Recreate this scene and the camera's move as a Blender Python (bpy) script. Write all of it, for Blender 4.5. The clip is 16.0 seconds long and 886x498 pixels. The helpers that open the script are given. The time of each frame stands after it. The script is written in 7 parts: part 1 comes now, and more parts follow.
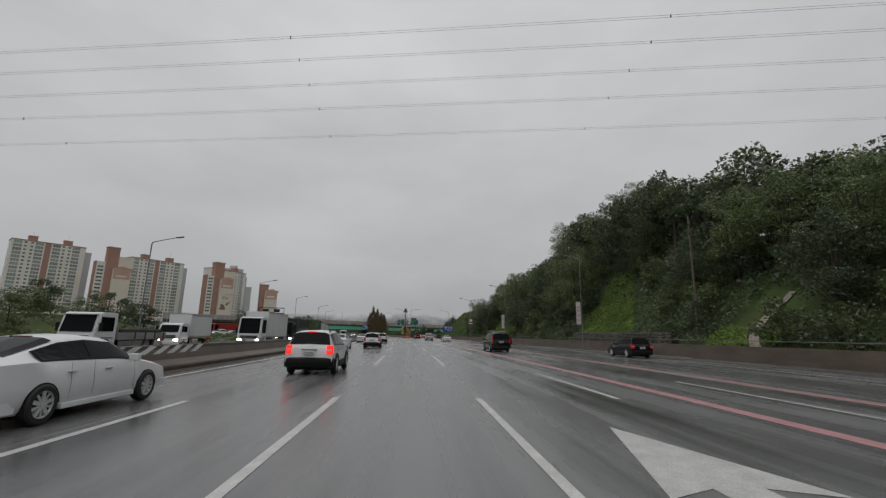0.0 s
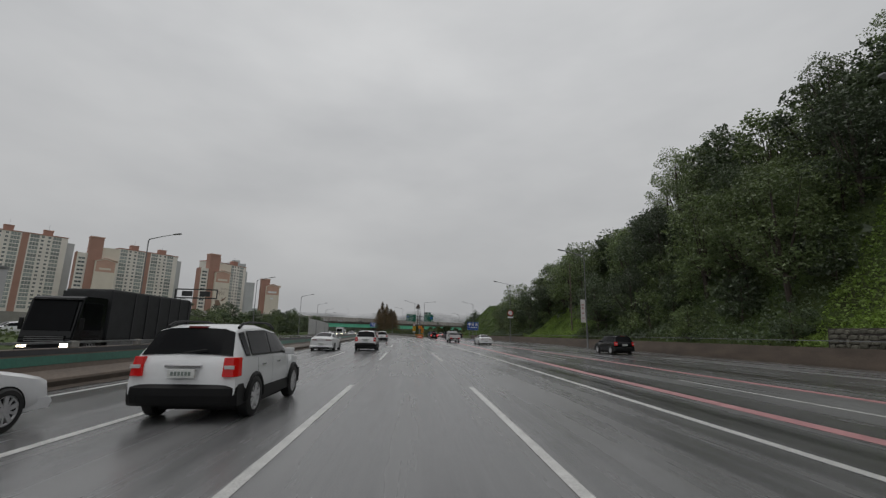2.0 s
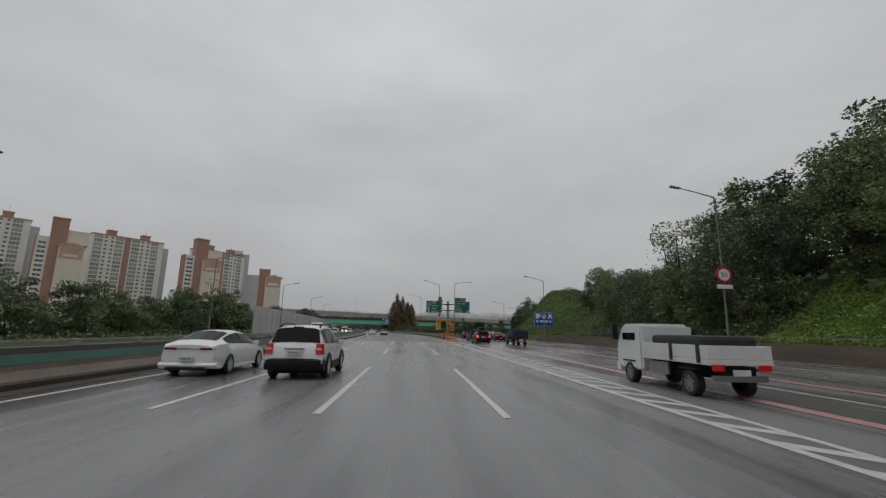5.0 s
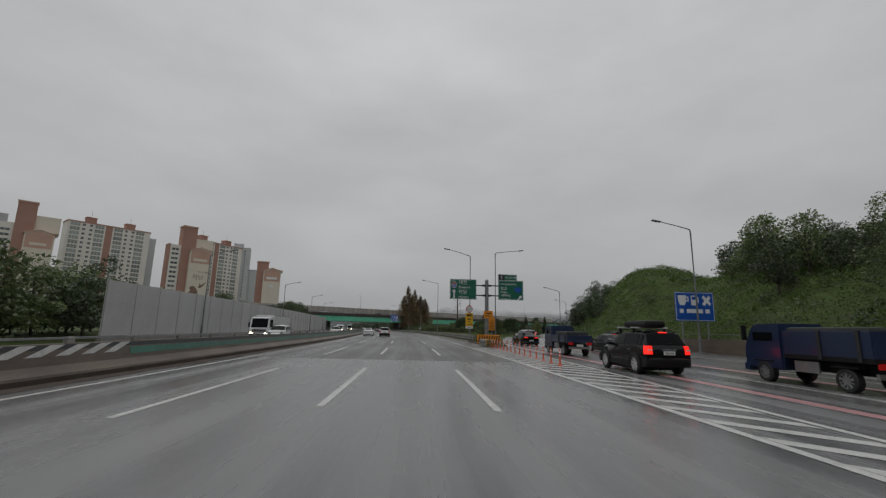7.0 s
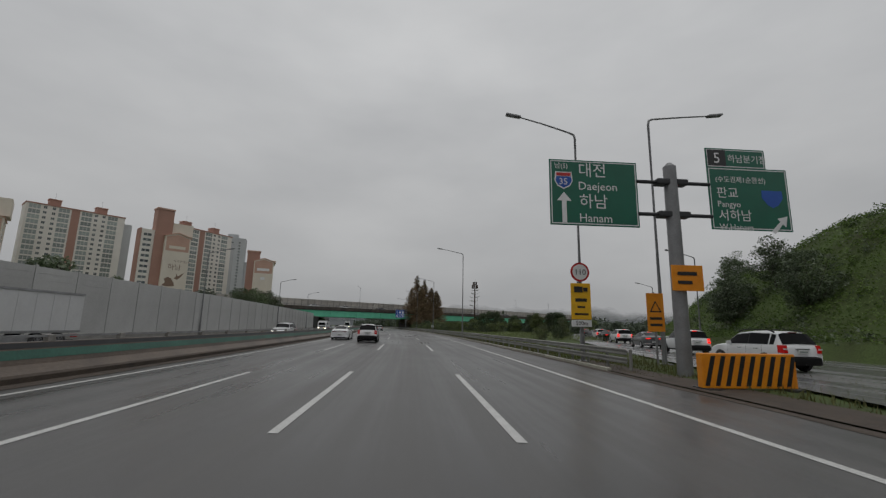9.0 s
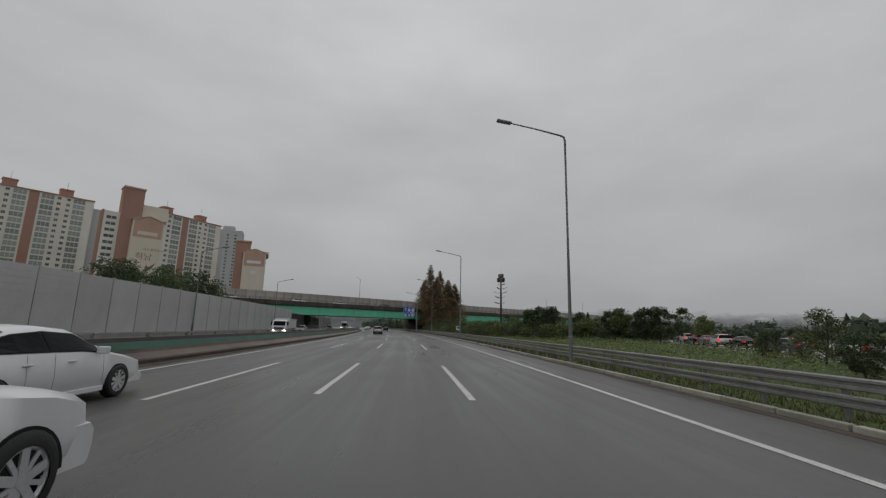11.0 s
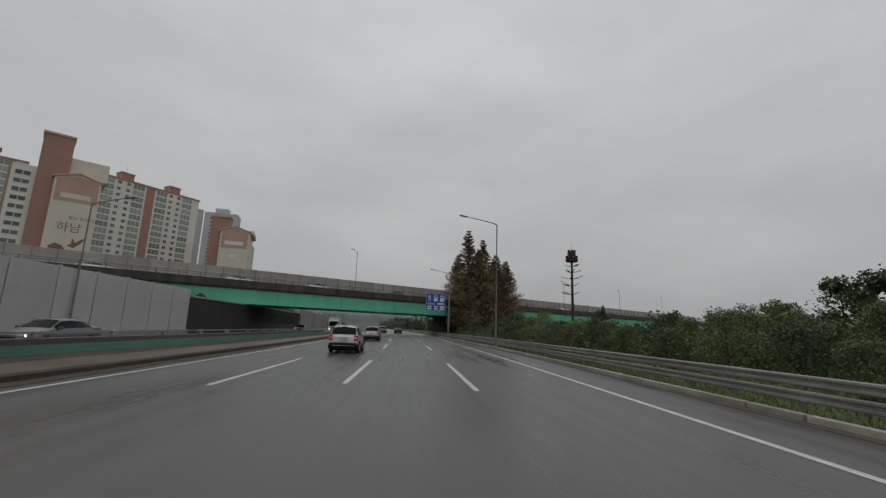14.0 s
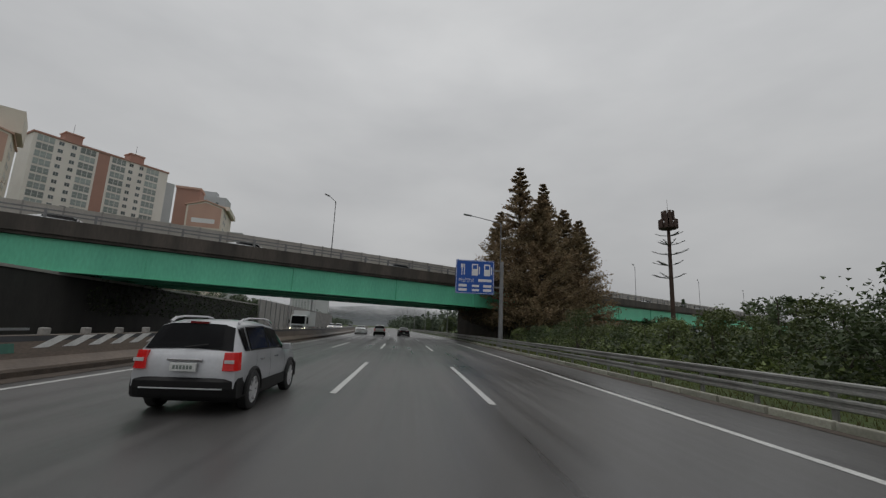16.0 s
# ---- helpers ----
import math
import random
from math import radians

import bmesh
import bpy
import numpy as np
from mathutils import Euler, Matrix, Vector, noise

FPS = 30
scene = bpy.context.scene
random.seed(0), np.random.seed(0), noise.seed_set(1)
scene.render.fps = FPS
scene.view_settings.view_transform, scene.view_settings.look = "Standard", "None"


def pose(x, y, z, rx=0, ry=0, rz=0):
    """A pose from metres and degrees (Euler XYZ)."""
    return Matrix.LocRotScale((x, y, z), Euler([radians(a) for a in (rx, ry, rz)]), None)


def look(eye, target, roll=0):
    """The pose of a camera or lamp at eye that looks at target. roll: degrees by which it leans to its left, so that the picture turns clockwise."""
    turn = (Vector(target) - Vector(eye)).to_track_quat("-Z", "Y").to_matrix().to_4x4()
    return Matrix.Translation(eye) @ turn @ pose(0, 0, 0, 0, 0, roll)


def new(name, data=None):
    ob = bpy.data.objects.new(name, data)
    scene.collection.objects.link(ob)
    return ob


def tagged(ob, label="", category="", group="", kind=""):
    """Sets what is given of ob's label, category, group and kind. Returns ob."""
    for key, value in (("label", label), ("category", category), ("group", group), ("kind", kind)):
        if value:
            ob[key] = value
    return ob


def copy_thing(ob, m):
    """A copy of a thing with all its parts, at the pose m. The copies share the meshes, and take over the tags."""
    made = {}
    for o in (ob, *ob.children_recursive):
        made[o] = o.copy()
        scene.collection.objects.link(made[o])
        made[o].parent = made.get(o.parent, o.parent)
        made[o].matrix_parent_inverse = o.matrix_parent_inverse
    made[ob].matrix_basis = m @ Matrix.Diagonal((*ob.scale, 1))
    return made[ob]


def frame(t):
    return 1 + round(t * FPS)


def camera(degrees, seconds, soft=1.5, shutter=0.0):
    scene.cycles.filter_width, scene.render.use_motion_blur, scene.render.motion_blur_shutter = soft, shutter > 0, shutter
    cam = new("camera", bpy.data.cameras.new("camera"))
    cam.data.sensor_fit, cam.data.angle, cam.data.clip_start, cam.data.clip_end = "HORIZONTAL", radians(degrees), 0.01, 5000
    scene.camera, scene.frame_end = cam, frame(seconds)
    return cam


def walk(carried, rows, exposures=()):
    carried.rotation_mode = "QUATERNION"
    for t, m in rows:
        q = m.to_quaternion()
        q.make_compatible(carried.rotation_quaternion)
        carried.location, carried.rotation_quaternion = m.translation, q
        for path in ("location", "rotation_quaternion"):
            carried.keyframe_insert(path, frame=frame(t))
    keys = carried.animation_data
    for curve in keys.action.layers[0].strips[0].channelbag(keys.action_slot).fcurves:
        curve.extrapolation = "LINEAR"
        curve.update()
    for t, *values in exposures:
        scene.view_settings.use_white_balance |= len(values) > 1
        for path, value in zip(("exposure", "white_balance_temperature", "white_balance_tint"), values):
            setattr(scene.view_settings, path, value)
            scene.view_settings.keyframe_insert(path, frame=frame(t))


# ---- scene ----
cam = camera(92.0, 16.0, soft=1.3)
PATH = [
    (0, (0.114, 0.000, 1.596), (1.222, 19.578, 5.530), 1.10),
    (0.5, (0.053, 10.210, 1.596), (1.015, 29.799, 5.511), 1.10),
    (1, (-0.087, 20.402, 1.596), (0.731, 40.002, 5.491), 1.10),
    (1.5, (-0.303, 30.577, 1.596), (0.369, 50.186, 5.472), 1.10),
    (2, (-0.597, 40.734, 1.596), (-0.069, 60.352, 5.453), 1.10),
    (2.5, (-0.967, 50.874, 1.596), (-0.583, 70.499, 5.433), 1.10),
    (3, (-1.413, 60.997, 1.596), (-1.174, 80.628, 5.414), 1.10),
    (3.5, (-1.934, 71.103, 1.596), (-1.840, 90.739, 5.395), 1.10),
    (4, (-2.487, 81.180, 1.596), (-2.547, 100.819, 5.377), 1.10),
    (4.5, (-3.113, 91.212, 1.596), (-3.327, 110.853, 5.360), 1.10),
    (5, (-3.811, 101.199, 1.596), (-4.177, 120.842, 5.342), 1.10),
    (5.5, (-4.580, 111.142, 1.596), (-5.098, 130.784, 5.325), 1.10),
    (6, (-5.418, 121.039, 1.596), (-6.089, 140.681, 5.307), 1.10),
    (6.5, (-6.325, 130.892, 1.596), (-7.147, 150.531, 5.290), 1.10),
    (7, (-7.300, 140.701, 1.596), (-8.273, 160.336, 5.272), 1.10),
    (7.5, (-8.343, 150.522, 1.596), (-9.418, 170.157, 5.245), 1.10),
    (8, (-9.465, 160.414, 1.596), (-10.646, 180.048, 5.217), 1.10),
    (8.5, (-10.670, 170.377, 1.596), (-11.956, 190.010, 5.189), 1.10),
    (9, (-11.959, 180.411, 1.596), (-13.351, 200.041, 5.162), 1.10),
    (9.5, (-13.326, 190.502, 1.596), (-14.845, 210.122, 5.163), 1.17),
    (10, (-14.767, 200.593, 1.596), (-16.424, 220.199, 5.184), 1.25),
    (10.5, (-16.283, 210.679, 1.596), (-18.077, 230.269, 5.205), 1.32),
    (11, (-17.875, 220.759, 1.596), (-19.808, 240.332, 5.225), 1.40),
    (11.5, (-19.587, 230.825, 1.596), (-21.671, 250.380, 5.241), 1.47),
    (12, (-21.441, 240.871, 1.596), (-23.693, 260.405, 5.249), 1.57),
    (12.5, (-23.370, 250.907, 1.596), (-25.790, 270.420, 5.257), 1.68),
    (13, (-25.374, 260.934, 1.596), (-27.961, 280.423, 5.264), 1.78),
    (13.5, (-27.452, 270.950, 1.596), (-30.206, 290.416, 5.272), 1.88),
    (14, (-29.556, 280.993, 1.596), (-32.429, 300.442, 5.265), 1.99),
    (14.5, (-31.746, 291.074, 1.596), (-34.738, 310.506, 5.258), 2.09),
    (15, (-34.021, 301.193, 1.596), (-37.133, 320.609, 5.251), 2.20),
    (15.5, (-36.383, 311.352, 1.596), (-39.615, 330.749, 5.245), 2.30),
    (16, (-38.832, 321.549, 1.596), (-42.185, 340.927, 5.238), 2.40),
]
walk(cam, [(t, look(eye, target, roll)) for t, eye, target, roll in PATH], [(0, 0.27), (4.7, 0.24), (7, 0.13), (9, 0.12), (12, 0.14), (16, 0.22)])

# ---- world and light: a rainy overcast day ----
world = bpy.data.worlds.new("world")
scene.world = world
world.use_nodes = True
wn, wl = world.node_tree.nodes, world.node_tree.links
bg = wn["Background"]
sky = wn.new("ShaderNodeTexSky")
sky.sky_type, sky.sun_disc = "NISHITA", False
sky.sun_elevation, sky.sun_rotation = radians(78), radians(225)
grey = wn.new("ShaderNodeHueSaturation")
grey.inputs["Saturation"].default_value = 0.05
wl.new(sky.outputs["Color"], grey.inputs["Color"])
wtc, wmap = wn.new("ShaderNodeTexCoord"), wn.new("ShaderNodeMapping")
wmap.inputs["Scale"].default_value = (1.0, 1.0, 2.6)
wl.new(wtc.outputs["Generated"], wmap.inputs["Vector"])
cloud = wn.new("ShaderNodeTexNoise")
cloud.inputs["Scale"].default_value, cloud.inputs["Detail"].default_value, cloud.inputs["Roughness"].default_value = 1.9, 5.0, 0.5
wl.new(wmap.outputs["Vector"], cloud.inputs["Vector"])
cramp = wn.new("ShaderNodeValToRGB")
cramp.color_ramp.elements[0].position, cramp.color_ramp.elements[0].color = 0.28, (3.55, 3.62, 3.72, 1)
cramp.color_ramp.elements[1].position, cramp.color_ramp.elements[1].color = 0.72, (4.75, 4.80, 4.85, 1)
wl.new(cloud.outputs["Fac"], cramp.inputs["Fac"])
wmix = wn.new("ShaderNodeMixRGB")
wmix.inputs["Fac"].default_value = 0.92
wl.new(grey.outputs["Color"], wmix.inputs["Color1"])
wl.new(cramp.outputs["Color"], wmix.inputs["Color2"])
# low cloud thickens towards the horizon
wsep, wlow = wn.new("ShaderNodeSeparateXYZ"), wn.new("ShaderNodeMapRange")
wlow.inputs["From Min"].default_value, wlow.inputs["From Max"].default_value = 0.0, 0.55
wlow.inputs["To Min"].default_value, wlow.inputs["To Max"].default_value = 0.65, 1.04
wl.new(wtc.outputs["Generated"], wsep.inputs["Vector"])
wl.new(wsep.outputs["Z"], wlow.inputs["Value"])
wdim = wn.new("ShaderNodeMixRGB")
wdim.blend_type = "MULTIPLY"
wdim.inputs["Fac"].default_value = 1.0
wl.new(wmix.outputs["Color"], wdim.inputs["Color1"])
wl.new(wlow.outputs["Result"], wdim.inputs["Color2"])
wl.new(wdim.outputs["Color"], bg.inputs["Color"])
bg.inputs["Strength"].default_value = 0.11

sun_data = bpy.data.lights.new("sun", "SUN")
sun_data.energy, sun_data.angle, sun_data.color = 0.5, radians(50), (1.0, 0.98, 0.95)
sun = new("sun", sun_data)
sun.matrix_world = look((-20, 10, 140), (0, 30, 0))

# ---- road coordinates: s metres along the road, d metres to the right of the driven lane's middle ----
# two gentle left-hand arcs that meet at ARC, then a straight from STRAIGHT on
CURVE_A, CURVE_B, ARC, STRAIGHT = 0.000748, 0.000757, 209.7, 430.0


def bend(s):
    m, a = min(s, ARC), max(0.0, min(s, STRAIGHT) - ARC)
    turn = CURVE_A * m + CURVE_B * a
    return -(CURVE_A * m * m / 2 + CURVE_A * ARC * a + CURVE_B * a * a / 2) - turn * max(0.0, s - STRAIGHT), turn


def at(s, d, z=0.0):
    x, th = bend(s)
    return Vector((x + d / math.cos(th), s, z))


def on_road(s, d, z=0.0, turn=0.0):
    """A pose on the road, heading along it."""
    v = at(s, d, z)
    return pose(v.x, v.y, v.z, 0, 0, math.degrees(math.atan(bend(s)[1])) + turn)


def lerp(table, s):
    for (a, va), (b, vb) in zip(table, table[1:]):
        if s <= b:
            return va + (vb - va) * max(0.0, min(1.0, (s - a) / (b - a)))
    return table[-1][1]


def ease(q):
    q = max(0.0, min(1.0, q))
    return q * q * (3 - 2 * q)


# ---- materials ----
def material(name, colour, rough=0.6, metal=0.0, second=None, scale=2.0, fine=30.0, mix=0.5, bump=0.0, stretch=(1, 1, 1), coords="Object", vary=0.0, fine_mix=0.25, spec=0.5, coat=0.0, glow=None, rough2=None, island=0.0, thin=0.0):
    m = bpy.data.materials.new(name)
    m.use_nodes = True
    n, l = m.node_tree.nodes, m.node_tree.links
    b = n["Principled BSDF"]
    b.inputs["Roughness"].default_value, b.inputs["Metallic"].default_value = rough, metal
    b.inputs["Specular IOR Level"].default_value = spec
    b.inputs["Coat Weight"].default_value = coat
    b.inputs["Coat Roughness"].default_value = 0.08
    second = second or tuple(c * 0.7 for c in colour)
    tc, mp = n.new("ShaderNodeTexCoord"), n.new("ShaderNodeMapping")
    mp.inputs["Scale"].default_value = stretch
    l.new(tc.outputs[coords], mp.inputs["Vector"])
    big, small = n.new("ShaderNodeTexNoise"), n.new("ShaderNodeTexNoise")
    for t, sc, det in ((big, scale, 5.0), (small, fine, 3.0)):
        t.inputs["Scale"].default_value, t.inputs["Detail"].default_value = sc, det
        l.new(mp.outputs["Vector"], t.inputs["Vector"])
    ramp = n.new("ShaderNodeValToRGB")
    ramp.color_ramp.elements[0].position, ramp.color_ramp.elements[1].position = 0.5 - mix / 2, 0.5 + mix / 2
    ramp.color_ramp.elements[0].color, ramp.color_ramp.elements[1].color = (*second, 1), (*colour, 1)
    l.new(big.outputs["Fac"], ramp.inputs["Fac"])
    grain = n.new("ShaderNodeMixRGB")
    grain.blend_type = "OVERLAY"
    grain.inputs["Fac"].default_value = fine_mix
    l.new(ramp.outputs["Color"], grain.inputs["Color1"])
    l.new(small.outputs["Fac"], grain.inputs["Color2"])
    out = grain.outputs["Color"]
    for w, kind, socket in ((vary, "ShaderNodeObjectInfo", "Random"), (island, "ShaderNodeNewGeometry", "Random Per Island")):
        if w:
            hsv, rnd, rng = n.new("ShaderNodeHueSaturation"), n.new(kind), n.new("ShaderNodeMapRange")
            rng.inputs["To Min"].default_value, rng.inputs["To Max"].default_value = 1 - w, 1 + w
            l.new(rnd.outputs[socket], rng.inputs["Value"])
            l.new(rng.outputs["Result"], hsv.inputs["Value"])
            l.new(out, hsv.inputs["Color"])
            out = hsv.outputs["Color"]
    l.new(out, b.inputs["Base Color"])
    if rough2 is not None:
        rr = n.new("ShaderNodeMapRange")
        rr.inputs["From Min"].default_value, rr.inputs["From Max"].default_value = 0.35, 0.65
        rr.inputs["To Min"].default_value, rr.inputs["To Max"].default_value = rough, rough2
        l.new(big.outputs["Fac"], rr.inputs["Value"])
        l.new(rr.outputs["Result"], b.inputs["Roughness"])
    if bump:
        bm = n.new("ShaderNodeBump")
        bm.inputs["Strength"].default_value, bm.inputs["Distance"].default_value = bump, 0.02
        l.new(small.outputs["Fac"], bm.inputs["Height"])
        l.new(bm.outputs["Normal"], b.inputs["Normal"])
    if thin:
        tr, mx = n.new("ShaderNodeBsdfTranslucent"), n.new("ShaderNodeMixShader")
        mx.inputs["Fac"].default_value = thin
        l.new(out, tr.inputs["Color"])
        l.new(b.outputs["BSDF"], mx.inputs[1])
        l.new(tr.outputs["BSDF"], mx.inputs[2])
        l.new(mx.outputs["Shader"], n["Material Output"].inputs["Surface"])
    if glow:
        b.inputs["Emission Color"].default_value, b.inputs["Emission Strength"].default_value = (*glow[0], 1), glow[1]
    return m


def wet_road(name, pale, dark, dry_rough, wet_rough, bump=0.12, tracks=0.5):
    """Asphalt under rain: worn wheel tracks that hold a film of water, long streaks, patches and grain. UV is in metres, x across and y along."""
    m = bpy.data.materials.new(name)
    m.use_nodes = True
    n, l = m.node_tree.nodes, m.node_tree.links
    b = n["Principled BSDF"]
    tc = n.new("ShaderNodeTexCoord")

    def noise_at(sx, sy, detail, rough=0.5):
        mp, t = n.new("ShaderNodeMapping"), n.new("ShaderNodeTexNoise")
        mp.inputs["Scale"].default_value = (sx, sy, 1)
        t.inputs["Scale"].default_value, t.inputs["Detail"].default_value, t.inputs["Roughness"].default_value = 1.0, detail, rough
        l.new(tc.outputs["UV"], mp.inputs["Vector"])
        l.new(mp.outputs["Vector"], t.inputs["Vector"])
        return t.outputs["Fac"]

    def calc(op, a, c):
        q = n.new("ShaderNodeMath")
        q.operation = op
        for k, v in enumerate((a, c)):
            if isinstance(v, (int, float)):
                q.inputs[k].default_value = v
            else:
                l.new(v, q.inputs[k])
        return q.outputs[0]

    streak, patch, grain, wander = noise_at(1.6, 0.022, 4.0), noise_at(0.22, 0.07, 5.0, 0.6), noise_at(55, 55, 2.0), noise_at(0.15, 0.02, 1.0)
    fine_streak = noise_at(7.0, 0.05, 3.0)
    sep = n.new("ShaderNodeSeparateXYZ")
    l.new(tc.outputs["UV"], sep.inputs["Vector"])
    x = calc("ADD", sep.outputs["X"], calc("MULTIPLY", calc("SUBTRACT", wander, 0.5), 1.0))
    track = calc("COSINE", calc("MULTIPLY", calc("SUBTRACT", x, 0.9), 2 * math.pi / 1.8), 0.0)
    wet = calc("ADD", calc("MULTIPLY", track, 0.16 * tracks), calc("MULTIPLY", calc("SUBTRACT", streak, 0.5), 1.5))
    wet = calc("ADD", wet, calc("MULTIPLY", calc("SUBTRACT", patch, 0.5), 1.7))
    wet = calc("ADD", wet, calc("MULTIPLY", calc("SUBTRACT", fine_streak, 0.5), 0.3))
    span = n.new("ShaderNodeMapRange")
    span.inputs["From Min"].default_value, span.inputs["From Max"].default_value = -0.42, 0.42
    l.new(wet, span.inputs["Value"])
    wet = span.outputs["Result"]
    ramp = n.new("ShaderNodeValToRGB")
    ramp.color_ramp.elements[0].color, ramp.color_ramp.elements[1].color = (*pale, 1), (*dark, 1)
    l.new(wet, ramp.inputs["Fac"])
    mix = n.new("ShaderNodeMixRGB")
    mix.blend_type = "OVERLAY"
    mix.inputs["Fac"].default_value = 0.4
    l.new(ramp.outputs["Color"], mix.inputs["Color1"])
    l.new(grain, mix.inputs["Color2"])
    l.new(mix.outputs["Color"], b.inputs["Base Color"])
    rr = n.new("ShaderNodeMapRange")
    rr.inputs["To Min"].default_value, rr.inputs["To Max"].default_value = dry_rough, wet_rough
    l.new(wet, rr.inputs["Value"])
    l.new(rr.outputs["Result"], b.inputs["Roughness"])
    bp = n.new("ShaderNodeBump")
    bp.inputs["Strength"].default_value, bp.inputs["Distance"].default_value = bump, 0.02
    l.new(grain, bp.inputs["Height"])
    l.new(bp.outputs["Normal"], b.inputs["Normal"])
    return m


M = {
    "asphalt": wet_road("wet_asphalt", (0.195, 0.195, 0.197), (0.08, 0.081, 0.083), 0.36, 0.13),
    "new_asphalt": wet_road("wet_new_asphalt", (0.093, 0.09, 0.087), (0.041, 0.04, 0.04), 0.5, 0.25),
    "far_asphalt": wet_road("wet_far_asphalt", (0.085, 0.085, 0.087), (0.045, 0.046, 0.048), 0.4, 0.2),
    "white_paint": material("worn_white_road_paint", (0.62, 0.62, 0.60), 0.4, second=(0.36, 0.36, 0.35), scale=3.0, fine=40, mix=0.7, fine_mix=0.5),
    "pink_paint": material("worn_pink_road_paint", (0.56, 0.29, 0.30), 0.4, second=(0.36, 0.18, 0.19), scale=2.0, fine=40, mix=0.6, fine_mix=0.5),
    "concrete": material("wet_dirty_concrete", (0.165, 0.125, 0.095), 0.5, second=(0.062, 0.047, 0.037), scale=0.8, fine=14, stretch=(1, 0.5, 2), mix=0.6, bump=0.25, fine_mix=0.4),
    "stone": material("mossy_rough_stone", (0.15, 0.135, 0.115), 0.85, second=(0.07, 0.075, 0.05), scale=1.5, fine=14, mix=0.7, bump=0.5, fine_mix=0.4, vary=0.4),
    "rail_steel": material("galvanised_rail_steel", (0.30, 0.30, 0.285), 0.5, 0.2, second=(0.15, 0.145, 0.135), scale=0.8, fine=10, mix=0.6, fine_mix=0.3),
    "kerb_concrete": material("worn_pale_kerb", (0.40, 0.385, 0.34), 0.6, second=(0.2, 0.2, 0.15), scale=1.2, fine=12, mix=0.7, bump=0.2, fine_mix=0.35, vary=0.2),
    "pale_concrete": material("weathered_concrete", (0.34, 0.33, 0.31), 0.65, second=(0.2, 0.19, 0.175), scale=0.6, fine=12, mix=0.6, bump=0.2, fine_mix=0.35, vary=0.12),
    "green_band": material("faded_green_band", (0.035, 0.17, 0.12), 0.45, second=(0.02, 0.08, 0.058), scale=0.5, fine=10, mix=0.5, fine_mix=0.3),
    "steel": material("galvanised_steel", (0.38, 0.39, 0.40), 0.42, 0.85, second=(0.26, 0.26, 0.26), scale=2, fine=30, fine_mix=0.3),
    "grey_paint": material("grey_painted_steel", (0.24, 0.245, 0.25), 0.42, 0.2, second=(0.16, 0.16, 0.165), scale=1.5, fine=20),
    "dark_steel": material("dark_steel", (0.045, 0.046, 0.05), 0.5, 0.3, second=(0.028, 0.028, 0.03)),
    "grass": material("rough_wet_grass", (0.07, 0.11, 0.03), 0.85, second=(0.045, 0.05, 0.022), scale=0.25, fine=9, mix=0.5, bump=0.8, fine_mix=0.7, spec=0.2),
    "girder": material("green_painted_girder", (0.16, 0.63, 0.41), 0.42, second=(0.11, 0.48, 0.31), scale=0.4, fine=6, stretch=(1, 1, 0.25), mix=0.7, fine_mix=0.25),
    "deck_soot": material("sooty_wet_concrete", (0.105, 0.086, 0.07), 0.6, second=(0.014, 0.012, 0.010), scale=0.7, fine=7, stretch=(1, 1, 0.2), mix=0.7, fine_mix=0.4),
    # concrete under the bridge: the deep shade there is put into the colour
    "black_damp": material("shade_darkened_concrete", (0.03, 0.028, 0.025), 0.7, second=(0.012, 0.011, 0.010), scale=0.8, fine=8, stretch=(1, 1, 0.3), mix=0.6, fine_mix=0.4),
    "screen": material("weathered_grey_screen", (0.52, 0.495, 0.455), 0.6, second=(0.36, 0.34, 0.31), scale=0.5, fine=8, mix=0.6, vary=0.12),
    "soil": material("dark_wet_soil", (0.075, 0.055, 0.04), 0.8, second=(0.035, 0.026, 0.02), scale=1.5, fine=20, bump=0.6, fine_mix=0.5),
    "pale_soil": material("pale_trodden_soil", (0.30, 0.27, 0.225), 0.8, second=(0.19, 0.165, 0.135), scale=1.2, fine=14, bump=0.4, fine_mix=0.4),
    "wall_panel": material("grey_noise_panel", (0.50, 0.50, 0.49), 0.5, second=(0.40, 0.40, 0.39), scale=0.5, fine=9, mix=0.7, fine_mix=0.15, vary=0.06),
}


# ---- mesh helpers ----
def mesh_object(name, bm, mat, parent=None, label="", smooth=False):
    me = bpy.data.meshes.new(name)
    bm.to_mesh(me)
    bm.free()
    if smooth:
        for f in me.polygons:
            f.use_smooth = True
        me.set_sharp_from_angle(angle=radians(40))
    for m in (mat if isinstance(mat, (list, tuple)) else [mat]):
        me.materials.append(M[m] if isinstance(m, str) else m)
    ob = new(name, me)
    if parent:
        ob.parent = parent
    if label:
        tagged(ob, label)
    return ob


def part(name, bm, mat, parent, label="", smooth=False):
    return mesh_object(name, bm, mat, parent, label, smooth)


def share(name, ob, parent, m):
    """Another piece on the same mesh."""
    o = new(name, ob.data)
    o.parent = parent
    o.matrix_local = m
    return o


def thing(name, m, label, category, group="", kind=""):
    ob = new(name)
    ob.matrix_world = m
    return tagged(ob, label, category, group, kind)


